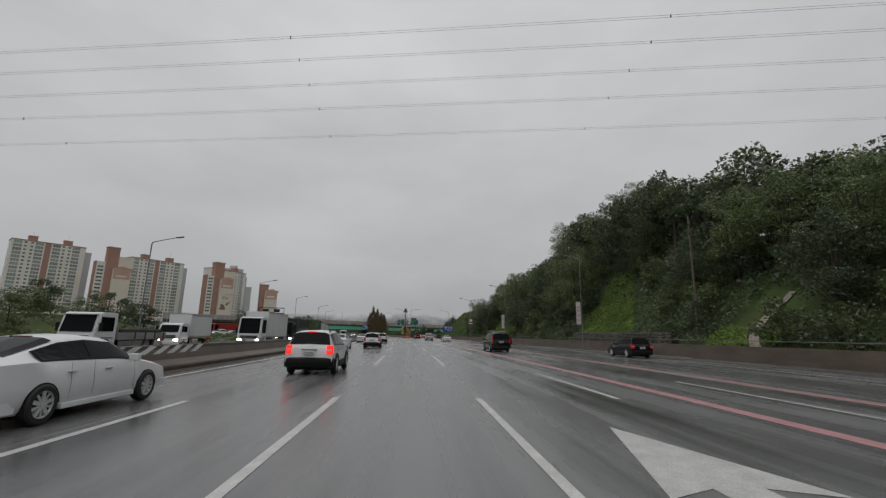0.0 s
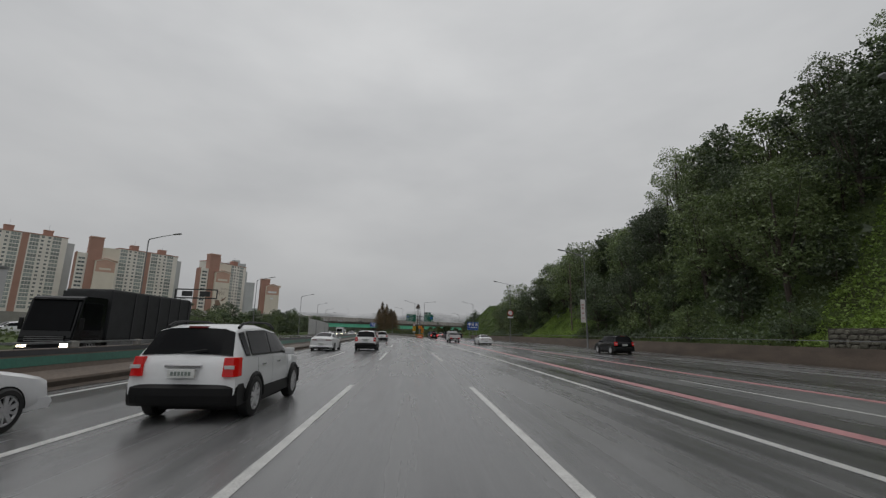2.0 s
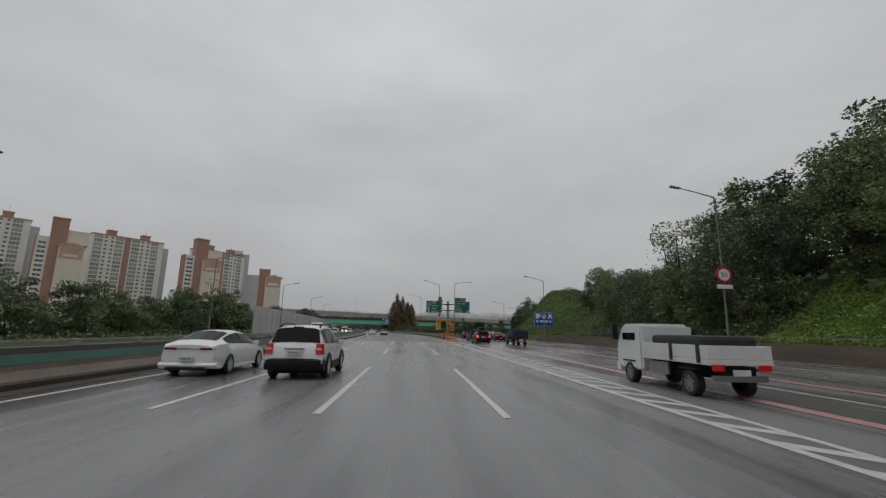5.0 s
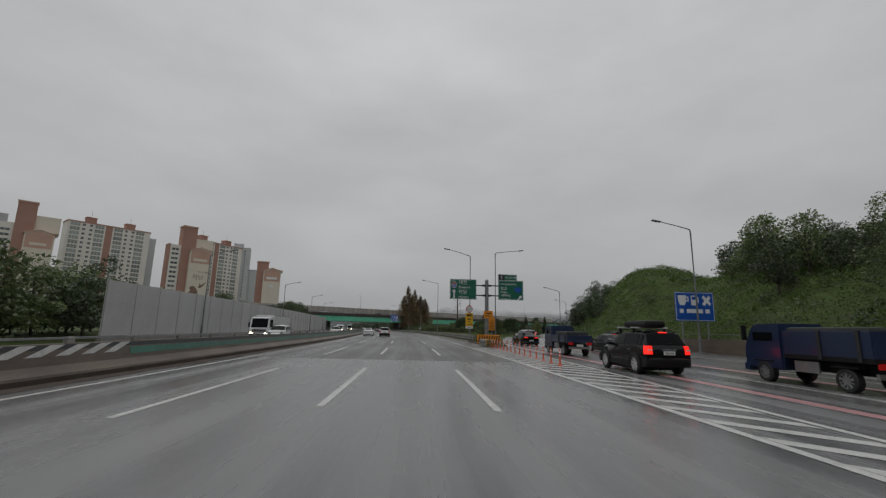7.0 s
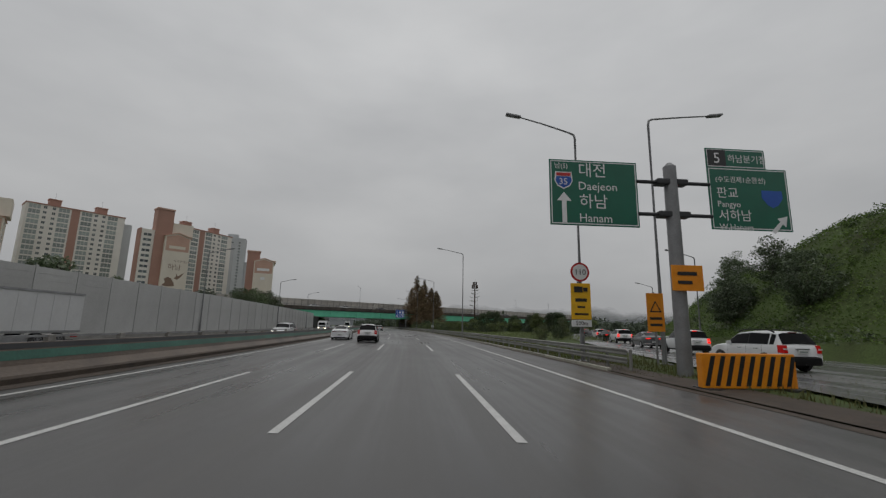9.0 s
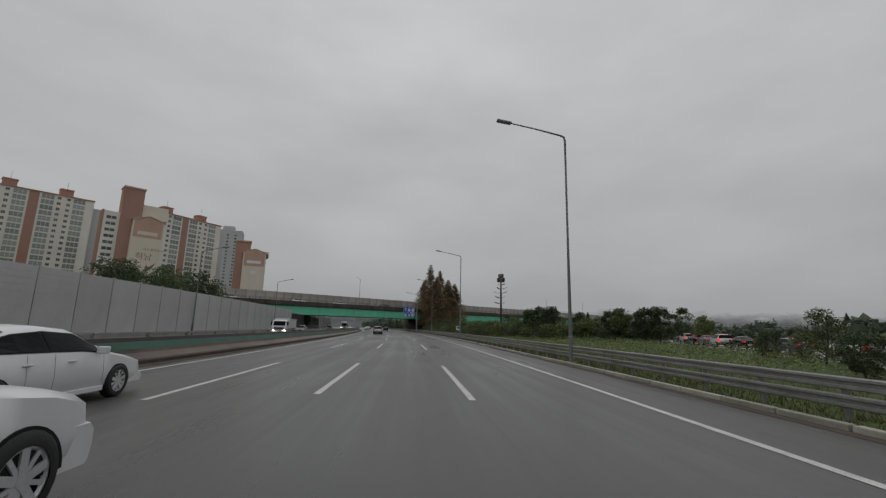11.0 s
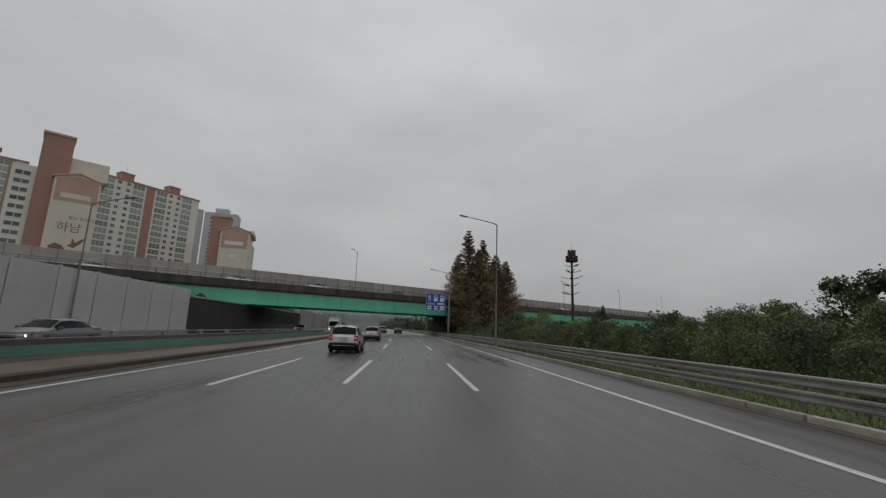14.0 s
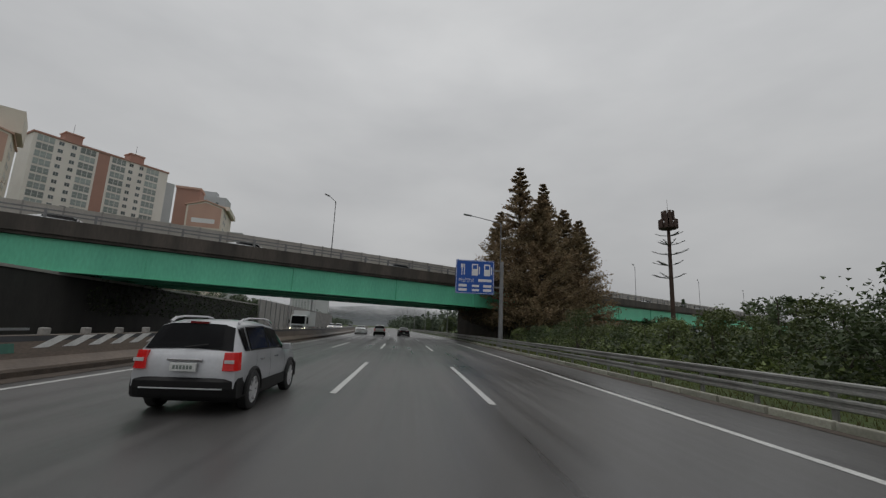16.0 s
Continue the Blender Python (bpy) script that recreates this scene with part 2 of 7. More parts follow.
def box(bm, x0, x1, y0, y1, z0, z1, bevel=0.0):
    r = bmesh.ops.create_cube(bm, size=1, matrix=Matrix.LocRotScale(((x0 + x1) / 2, (y0 + y1) / 2, (z0 + z1) / 2), None, (abs(x1 - x0), abs(y1 - y0), abs(z1 - z0))))
    if bevel:
        es = list({e for v in r["verts"] for e in v.link_edges})
        bmesh.ops.bevel(bm, geom=es, offset=bevel, segments=2, affect="EDGES", profile=0.6)
    return bm


def boxed(*a, **k):
    return box(bmesh.new(), *a, **k)


def tube(bm, pts, radii, n=8):
    """A round bar through points, with a radius for each."""
    rings = []
    pts = [Vector(p) for p in pts]
    for i, p in enumerate(pts):
        ahead = (pts[min(i + 1, len(pts) - 1)] - pts[max(i - 1, 0)]).normalized()
        side = ahead.cross(Vector((0, 0, 1)))
        side = Vector((1, 0, 0)) if side.length < 1e-3 else side.normalized()
        up = side.cross(ahead)
        r = radii[i] if isinstance(radii, (list, tuple)) else radii
        rings.append([bm.verts.new(p + side * (r * math.cos(2 * math.pi * k / n)) + up * (r * math.sin(2 * math.pi * k / n))) for k in range(n)])
    for a, b in zip(rings, rings[1:]):
        for k in range(n):
            bm.faces.new((a[k], a[(k + 1) % n], b[(k + 1) % n], b[k]))
    bm.faces.new(rings[0][::-1])
    bm.faces.new(rings[-1])
    bmesh.ops.recalc_face_normals(bm, faces=bm.faces)
    return bm


def profile_run(bm, profile, stations, closed=True):
    """A profile of (d, z) pairs carried along the road through the stations s."""
    rings = [[bm.verts.new(at(s, d, z)) for d, z in profile] for s in stations]
    n = len(profile)
    for a, b in zip(rings, rings[1:]):
        for k in range(n if closed else n - 1):
            bm.faces.new((a[k], a[(k + 1) % n], b[(k + 1) % n], b[k]))
    if closed:
        bm.faces.new(rings[0])
        bm.faces.new(rings[-1][::-1])
    bmesh.ops.recalc_face_normals(bm, faces=bm.faces)
    return bm


def steps(a, b, step):
    n = max(1, round((b - a) / step))
    return [a + (b - a) * i / n for i in range(n + 1)]


def strip(bm, left, right, stations, z, thick=0.0):
    """A sheet along the road between two lines d(s), with UV in metres."""
    uv = bm.loops.layers.uv.verify()
    cols = 6
    rows = []
    for s in stations:
        a, b = left(s), right(s)
        rows.append([(bm.verts.new(at(s, a + (b - a) * k / cols, z)), (a + (b - a) * k / cols, s)) for k in range(cols + 1)])
    for r0, r1 in zip(rows, rows[1:]):
        for k in range(cols):
            q = (r0[k], r0[k + 1], r1[k + 1], r1[k])
            f = bm.faces.new([v for v, _ in q])
            for lp, (_, c) in zip(f.loops, q):
                lp[uv].uv = c
    bmesh.ops.recalc_face_normals(bm, faces=bm.faces)
    return bm


# ---- ground, one sheet to the horizon ----
CREST = [(-200, 4), (-40, 4.5), (15, 6.0), (40, 10.2), (70, 16.7), (95, 15.8), (110, 10.8), (140, 8.2), (158, 6.2), (170, 6.6), (186, 7.4), (199, 7.4), (205, 8.8), (211, 10.5), (222, 10.5), (238, 8.4), (252, 5), (263, 0.5), (2500, 0.3)]


def ramp_left(s):
    q = max(0.0, s - 183)
    return 9.5 + 0.18 * q + 0.0012 * q * q


def ramp_right(s):
    return max(25.5, ramp_left(s) + 9.5) if s < 183 else 25.5 + max(0.0, ramp_left(s) + 9.5 - 25.5)


def road_right(s):
    return 25.5 if s <= 183 else 8.0


def ground_z(s, d):
    far = 1 - ease((d - 75) / 60)
    rough = noise.noise((s * 0.05, d * 0.05, 0.3)) * 1.2 + noise.noise((s * 0.2, d * 0.2, 1.7)) * 0.35
    if -27.0 < d < road_right(s) + 0.3 or (s > 183 and ramp_left(s) - 0.6 < d < ramp_right(s) + 0.8):
        return -0.12
    if d < 0:
        q = -27.0 - d
        high = 2.6 * (1 - ease((s - 52) / 22)) * ease(q / 11) + 0.5 * ease(q / 6)
        return -0.1 + high + rough * ease(q / 6) * 0.6
    if s > 183 and d < ramp_left(s):
        return -0.06 + 0.1 * ease((d - 8.4) / 3)
    edge = 25.5 if s <= 183 else ramp_right(s)
    q = d - edge - 0.8
    if s > 262 and d < ramp_right(s):
        q = d - 9
    h = lerp(CREST, s - 0.9 * max(0.0, d - 36) if s > 200 else s)
    behind = 14.0 * ease((d - 66) / 36) * ease((s - 196) / 28) * (1 - ease((s - 226) / 30))
    return behind + (0.9 if s < 235 else 0.0) * ease(q / 0.6) + h * ease(q / 15.0) * (far if s > 170 else 1) + rough * ease(q / 5) * (1 + 0.9 * ease((s - 160) / 15) * (1 - ease((s - 245) / 20)))


def build_ground():
    S = [-400, -250, -150, -100] + steps(-80, 440, 2.6) + [460, 490, 530, 600, 700, 850, 1100, 1500, 2200, 3200]
    D = [-2600, -1500, -900, -550, -350, -220, -150, -110, -80, -60] + steps(-50, -27.2, 1.6) + [-26.9, -20, -10, 0, 8.0, 8.3] + steps(8.9, 25.4, 1.5) + [25.9, 26.4, 26.9] + steps(28, 70, 1.5) + [76, 84, 95, 115, 150, 220, 350, 600, 1000, 1700, 2600]
    verts = [at(s, d, ground_z(s, d)) for s in S for d in D]
    nd = len(D)
    faces = [(i * nd + k, i * nd + k + 1, (i + 1) * nd + k + 1, (i + 1) * nd + k) for i in range(len(S) - 1) for k in range(nd - 1)]
    me = bpy.data.meshes.new("ground")
    me.from_pydata(verts, [], faces)
    for f in me.polygons:
        f.use_smooth = True
    me.materials.append(M["grass"])
    return tagged(new("ground", me), "wet grassy ground rising into a hillside", "ground", kind="structure")


build_ground()

# ---- carriageways ----
road = tagged(mesh_object("road", strip(bmesh.new(), lambda s: -9.4, road_right, steps(-70, 163, 4), 0.0), "asphalt"), "wet worn asphalt expressway with pale wheel tracks", "road", kind="structure")
tagged(mesh_object("road_renewed", strip(bmesh.new(), lambda s: -9.4, road_right, steps(163.0, 183, 4) + steps(183.01, 640, 4), 0.0), "new_asphalt"), "wet darker renewed asphalt beyond the joint", "road", kind="structure")
tagged(mesh_object("road_ramp", strip(bmesh.new(), ramp_left, lambda s: ramp_right(s), steps(183.02, 342, 3), 0.0), "asphalt"), "wet asphalt exit ramp curving away", "road", kind="structure")
tagged(mesh_object("road_opposite", strip(bmesh.new(), lambda s: -25.8, lambda s: -10.5, steps(-70, 640, 4), 0.0), "far_asphalt"), "wet asphalt opposite carriageway", "road", kind="structure")


def paint(name, d0, d1, s0, s1, mat="white_paint", width=0.16, z=0.006):
    bm = bmesh.new()
    st = steps(s0, s1, 4.0)
    f = (lambda s: d0 + (d1 - d0) * (s - s0) / (s1 - s0))
    strip(bm, lambda s: f(s) - width / 2, lambda s: f(s) + width / 2, st, z)
    return part(name, bm, mat, road)


DASH_ENDS = [-10, 11.5, 33, 54.3, 76.4, 98.0, 120.0, 139, 158.3, 176.2, 195.5, 217.5, 239.5, 261.2, 281.8, 301.5, 321.5] + [340.0 + 20.0 * k for k in range(14)]
for s in DASH_ENDS:
    paint("lane_dash", 1.8, 1.8, s - (10.3 if s < 130 else 8.6), s)
    paint("lane_dash", -1.8, -1.8, s - (10.3 if s < 130 else 8.6), s)
    paint("lane_dash", -5.05, -5.05, s - 10.2, s - 0.9)
paint("edge_line", -8.3, -8.3, -70, 640, width=0.17)
paint("lane_dash", 5.6, 5.6, 11.7, 19.5)
paint("lane_dash", 5.6, 5.6, -10, -2)
paint("edge_line", 5.6, 5.45, 39, 183, width=0.2)
paint("edge_line", 5.45, 5.62, 183, 250, width=0.17)
paint("edge_line", 5.62, 5.62, 250, 640, width=0.17)
paint("gore_line", 5.9, 7.5, 92, 150, width=0.18)
paint("gore_line", 7.5, 9.2, 150, 183, width=0.18)
for k in range(58):
    s = 98 + 1.42 * k
    w = lerp([(92, 0.4), (150, 1.8), (183, 3.5)], s)
    bm = bmesh.new()
    vs = [bm.verts.new(at(a, b, 0.0065)) for a, b in ((s, 5.6), (s + 0.5, 5.6), (s + 0.5 - w * 0.9, 5.45 + w), (s - w * 0.9, 5.45 + w))]
    bm.faces.new(vs)
    bmesh.ops.recalc_face_normals(bm, faces=bm.faces)
    part("gore_stripe", bm, "white_paint", road)
paint("guide_line", 7.5, 7.6, -40, 60, "pink_paint", 0.42)
paint("guide_line", 7.6, 10.3, 60.05, 183, "pink_paint", 0.42)
paint("guide_line", 12.4, 12.5, -40, 60, "pink_paint", 0.42)
paint("guide_line", 12.5, 14.9, 60.05, 183, "pink_paint", 0.42)
for k in range(10):
    s = -12 + 20.5 * k
    paint("lane_dash", lerp([(60, 10.2), (183, 12.6)], s), lerp([(60, 10.2), (183, 12.6)], s + 8), s, s + 8)
paint("edge_line", 19.8, 19.8, -60, 183, width=0.16)
# arrow on the next lane
bm = bmesh.new()
vs = [bm.verts.new(at(s, d, 0.0065)) for s, d in ((8.1, 3.7), (4.6, 4.75), (4.9, 4.0), (0.5, 4.0), (0.5, 3.4), (4.9, 3.4), (4.6, 2.75))]
bm.faces.new(vs)
bmesh.ops.recalc_face_normals(bm, faces=bm.faces)
part("arrow_marking", bm, "white_paint", road)

# ---- median barrier ----
median = tagged(mesh_object("median_barrier", profile_run(bmesh.new(), [(-9.35, 0.0), (-9.42, 0.22), (-9.72, 0.42), (-9.86, 0.98), (-10.14, 0.98), (-10.28, 0.42), (-10.5, 0.2), (-10.52, 0.0)], steps(-70, 560, 4)), "concrete"), "stained concrete median barrier with green band", "barrier", kind="structure")
for a, b in ((40, 147.5), (155.5, 330.5)):
    part("green_band", profile_run(bmesh.new(), [(-9.745, 0.56), (-9.803, 0.79), (-9.82, 0.79), (-9.762, 0.56)], steps(a, b, 4)), "green_band", median)
part("dark_band", profile_run(bmesh.new(), [(-9.816, 0.83), (-9.85, 0.965), (-9.867, 0.965), (-9.833, 0.83)], steps(-70, 560, 4)), "dark_steel", median)
part("gutter_dirt", profile_run(bmesh.new(), [(-9.0, 0.004), (-9.34, 0.03), (-9.345, 0.16), (-9.36, 0.16), (-9.36, 0.0), (-9.0, 0.0)], steps(-70, 560, 4)), "soil", median)
part("dirt_ribbon", strip(bmesh.new(), lambda s: -9.37, lambda s: -8.86 + 0.2 * noise.noise((s * 0.35, 0, 0)) + 0.1 * noise.noise((s * 1.3, 0, 4)), steps(-70, 470, 0.9), 0.012), "soil", median)
part("top_rail", profile_run(bmesh.new(), [(-9.96, 1.10), (-9.96, 1.16), (-10.04, 1.16), (-10.04, 1.10)], steps(40, 331, 4)), "steel", median)
first = None
for k in range(210):
    s = -66 + 3.0 * k
    m = on_road(s, -10.0, 0.97)
    if first is None:
        first = part("rail_post", boxed(-0.08, 0.08, -0.13, 0.13, 0, 0.2, bevel=0.03), "pale_concrete", median)
        first.matrix_local = m
    else:
        share("rail_post", first, median, m)
for k in range(12):
    share("rail_post", first, median, on_road(331.5 + 3.0 * k, -10.0, 0.97))
for start in (14.5, 148.5, 331.0):
    for k in range(7):
        s = start + 0.95 * k
        bm = bmesh.new()
        vs = [bm.verts.new(at(a, d, z)) for a, d, z in ((s, -9.763, 0.66), (s + 0.5, -9.763, 0.66), (s + 1.35, -9.838, 0.96), (s + 0.85, -9.838, 0.96))]
        bm.faces.new(vs)
        bmesh.ops.recalc_face_normals(bm, faces=bm.faces)
        part("warning_stripe", bm, "white_paint", median)

tagged(mesh_object("soil_island", strip(bmesh.new(), lambda s: 8.02, lambda s: min(ramp_left(s) - 0.02, 9.6), steps(183.05, 204, 1.5), 0.03), "soil"), "muddy soil at the tip of the gore island", "soil", kind="structure")

# ---- bridge over the expressway ----
BRIDGE = pose(-62, 361, 0, 0, 0, math.degrees(math.atan2(1.1, 1.0)))


SCREEN = 3.9


def build_bridge():
    b = thing("bridge", BRIDGE, "road bridge with green steel girders and sooty deck edge", "bridge", kind="structure")
    x0, x1 = -126, 210
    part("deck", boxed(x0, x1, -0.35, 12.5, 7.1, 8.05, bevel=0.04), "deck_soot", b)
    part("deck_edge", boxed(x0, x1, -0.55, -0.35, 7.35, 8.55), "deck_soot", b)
    segment = None
    for y in (0.0, 4.0, 8.0, 12.0):
        for k in range(22):
            m = pose(12.4 * k - 73.2, y, 0)
            if segment is None:
                bm = bmesh.new()
                box(bm, 0.02, 12.38, 0, 0.04, 4.72, 7.08)
                box(bm, 0.0, 12.4, -0.22, 0.24, 4.62, 4.70)
                box(bm, -0.06, 0.06, -0.12, 0, 4.71, 7.08)
                segment = part("girder", bm, "girder", b)
                segment.matrix_local = m
            else:
                share("girder", segment, b, m)
    # open guard rail on the near edge
    post = None
    for k in range(int((x1 - x0) / 3)):
        m = pose(x0 + 3 * k, -0.45, 8.52)
        if post is None:
            post = part("railing_post", boxed(-0.09, 0.09, -0.09, 0.09, 0, 0.75, bevel=0.02), "grey_paint", b)
            post.matrix_local = m
        else:
            share("railing_post", post, b, m)
    for z in (8.85, 9.15):
        part("railing_bar", boxed(x0, x1, -0.5, -0.4, z, z + 0.1), "grey_paint", b)
    # slatted screen along the far edge
    first = post = None
    for k in range(int((x1 - x0) / 3)):
        m = pose(x0 + 3 * k, 12.4, 8.05)
        if first is None:
            bm = bmesh.new()
            for r in range(16):
                box(bm, 0.08 + r * 0.18, 0.21 + r * 0.18, -0.03, 0.03, 0.1, SCREEN - 0.1)
            box(bm, 0.0, 3.0, 0.02, 0.05, 0.0, SCREEN)
            box(bm, 0.0, 3.0, -0.05, 0.05, SCREEN - 0.1, SCREEN)
            first = part("screen_panel", bm, "screen", b)
            first.matrix_local = m
            post = part("screen_post", boxed(-0.08, 0.08, -0.14, 0.06, 0, SCREEN + 0.05), "pale_concrete", b)
            post.matrix_local = m
        else:
            share("screen_panel", first, b, m)
            share("screen_post", post, b, m)
    for xa, xb in ((33, 36.5), (-38, -34.5), (85, 88)):
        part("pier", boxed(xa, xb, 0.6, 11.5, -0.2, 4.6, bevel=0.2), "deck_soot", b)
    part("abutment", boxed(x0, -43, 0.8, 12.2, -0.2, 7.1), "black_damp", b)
    return b


build_bridge()


# ---- noise barrier ----
def build_noise_wall():
    w = tagged(new("noise_wall"), "tall grey noise barrier of ribbed panels", "wall", kind="structure")
    panel = post = None
    for k in range(38):
        s = 176.4 + 4.0 * k
        a, b = at(s, -26.2), at(s + 4, -26.2)
        yaw = math.degrees(math.atan2(b.y - a.y, b.x - a.x))
        m = pose(a.x, a.y, 0, 0, 0, yaw)
        if panel is None:
            bm = bmesh.new()
            for r in range(10):
                box(bm, 0.06, 3.94, -0.06, 0.06, 0.5 + r * 0.478, 0.5 + r * 0.478 + 0.462)
            box(bm, 0.08, 3.92, -0.03, 0.03, 0.5, 5.27)
            panel = part("panel", bm, "wall_panel", w)
            panel.matrix_local = m
            bm = bmesh.new()
            box(bm, -0.1, 0.1, -0.1, -0.08, 0, 5.35)
            box(bm, -0.1, 0.1, 0.08, 0.1, 0, 5.35)
            box(bm, -0.02, 0.02, -0.08, 0.08, 0, 5.35)
            post = part("post", bm, "wall_panel", w)
            post.matrix_local = m
        else:
            share("panel", panel, w, m)
            share("post", post, w, m)
    part("footing", profile_run(bmesh.new(), [(-26.0, -0.1), (-26.0, 0.5), (-26.4, 0.5), (-26.4, -0.1)], steps(176.2, 328.5, 4)), "pale_concrete", w)


build_noise_wall()

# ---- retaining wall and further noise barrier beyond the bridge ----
# near-black colour carries the shade that the bridge throws on this wall
beyond = tagged(mesh_object("retaining_wall", profile_run(bmesh.new(), [(-26.6, -0.1), (-26.7, 4.4), (-27.2, 4.4), (-27.2, -0.1)], steps(328.7, 396, 4)), "black_damp"), "retaining wall beneath the bridge, its shade painted in", "wall", kind="structure")
part("coping", profile_run(bmesh.new(), [(-26.55, 4.41), (-26.55, 4.62), (-27.3, 4.62), (-27.3, 4.41)], steps(328.7, 396, 4)), "pale_concrete", beyond)
far_wall = tagged(mesh_object("noise_wall_far", profile_run(bmesh.new(), [(-26.4, -0.1), (-26.4, 5.6), (-26.7, 5.6), (-26.7, -0.1)], steps(396.2, 520, 4)), "pale_concrete"), "stained pale noise barrier with ivy", "wall", kind="structure")
for k in range(31):
    v = on_road(396.4 + 4 * k, -26.33, 0)
    o = part("post", boxed(-0.05, 0.05, -0.1, 0.1, 0, 5.75), "grey_paint", far_wall)
    o.matrix_local = v

tagged(mesh_object("side_road_wall", profile_run(bmesh.new(), [(-59.8, -0.2), (-59.8, 3.6), (-60.2, 3.6), (-60.2, -0.2)], steps(62, 150, 4)), "pale_concrete"), "low grey concrete wall beyond the side road", "wall", kind="structure")

# ---- rough stone wall below the lime-green bank ----
def build_stone_wall():
    w = tagged(mesh_object("stone_wall", profile_run(bmesh.new(), [(26.55, 0.4), (26.72, 2.35), (27.3, 2.35), (27.3, 0.4)], steps(43, 68, 2)), "deck_soot"), "mossy dry-stone wall holding up a green bank", "wall", kind="structure")
    g = random.Random(31)
    kinds = []
    for k in range(7):
        bm = bmesh.new()
        bmesh.ops.create_icosphere(bm, subdivisions=1, radius=0.5)
        for v in bm.verts:
            v.co = Vector((max(-0.4, min(0.4, v.co.x * g.uniform(0.9, 1.25))) * 1.2, v.co.y * 0.7, max(-0.38, min(0.38, v.co.z * g.uniform(0.9, 1.25))) * 1.2))
        kinds.append(bm)
    first = []
    z = 0.62
    row = 0
    while z < 2.3:
        s = 43.2 + 0.3 * (row % 2)
        while s < 67.5:
            wide, high = g.uniform(0.28, 0.7), g.uniform(0.24, 0.36)
            m = on_road(s + wide / 2, 26.52 + (z - 0.4) * 0.09, z + g.uniform(-0.05, 0.05), 90) @ Matrix.Rotation(g.uniform(-0.12, 0.12), 4, "Y") @ Matrix.Diagonal((wide * 1.02, 0.34, high * 1.04, 1))
            if len(first) < 7:
                first.append(part("stone", kinds[len(first)], "stone", w))
                first[-1].matrix_local = m
            else:
                share("stone", g.choice(first), w, m)
            s += wide
        z += 0.3
        row += 1


build_stone_wall()

# ---- low wall along the foot of the hill ----
foot = tagged(mesh_object("hill_wall", profile_run(bmesh.new(), [(25.7, -0.1), (25.75, 1.15), (26.15, 1.15), (26.2, -0.1)], steps(-70, 186, 4)), "concrete"), "low stained concrete wall at the foot of a hill", "wall", kind="structure")
part("wall_fence", profile_run(bmesh.new(), [(25.93, 1.55), (25.93, 1.6), (25.98, 1.6), (25.98, 1.55)], steps(-70, 186, 4)), "grey_paint", foot)

# ---- roadside furniture ----
M.update({
    "sign_green": material("green_sign_sheet", (0.005, 0.125, 0.075), 0.35, second=(0.004, 0.10, 0.06), scale=1, fine=20, fine_mix=0.1),
    "sign_blue": material("blue_sign_sheet", (0.01, 0.09, 0.42), 0.35, second=(0.008, 0.07, 0.34), scale=1, fine=20, fine_mix=0.1),
    "sign_white": material("white_sign_sheet", (0.78, 0.78, 0.78), 0.35, second=(0.65, 0.65, 0.66), fine_mix=0.1),
    "sign_black": material("black_sign_sheet", (0.02, 0.02, 0.022), 0.4),
    "banner_print": material("faded_banner_print", (0.5, 0.33, 0.31), 0.7),
    "sign_red": material("red_sign_sheet", (0.55, 0.03, 0.03), 0.35),
    "sign_orange": material("orange_sign_sheet", (0.80, 0.30, 0.012), 0.4, second=(0.62, 0.2, 0.01), scale=2, fine=20, fine_mix=0.2),
    "sign_yellow": material("yellow_sign_sheet", (0.85, 0.48, 0.02), 0.4, second=(0.7, 0.38, 0.015), fine_mix=0.1),
    "dirty_yellow": material("mud_splashed_yellow_panel", (0.42, 0.27, 0.05), 0.6, second=(0.2, 0.15, 0.07), scale=4, fine=20, mix=0.5, fine_mix=0.4),
    "banner": material("white_banner_cloth", (0.66, 0.63, 0.62), 0.75, second=(0.5, 0.47, 0.46), scale=3, fine=30, fine_mix=0.2),
    "lens": material("lamp_lens", (0.35, 0.36, 0.36), 0.3),
    "orange_plastic": material("orange_plastic_post", (0.75, 0.10, 0.025), 0.4, second=(0.5, 0.07, 0.02), scale=4, fine=30),
    "wire": material("steel_cable", (0.13, 0.13, 0.135), 0.5, 0.3),
    "rust": material("rusty_brown_steel", (0.075, 0.042, 0.03), 0.7, 0.2, second=(0.04, 0.025, 0.02), scale=2),
})


def text(string, size, mat, parent, x, z, y=-0.02, name="lettering", centre=False):
    """Raised lettering on a board that faces -y, its baseline starting at (x, z)."""
    cu = bpy.data.curves.new(name, "FONT")
    cu.body, cu.size, cu.extrude = string, size, 0.003
    cu.resolution_u = 2
    if centre:
        cu.align_x = "CENTER"
    tmp = bpy.data.objects.new(name, cu)
    scene.collection.objects.link(tmp)
    me = bpy.data.meshes.new_from_object(tmp.evaluated_get(bpy.context.evaluated_depsgraph_get()))
    bpy.data.objects.remove(tmp)
    me.materials.clear()
    me.materials.append(M[mat])
    ob = new(name, me)
    ob.parent = parent
    ob.matrix_local = pose(x, y, z, 90, 0, 0)
    return ob


def bars(parent, mat, rows, name="lettering_bar", y=-0.02):
    for x0, x1, z0, z1 in rows:
        part(name, boxed(x0, x1, y, y + 0.012, z0, z1), mat, parent)


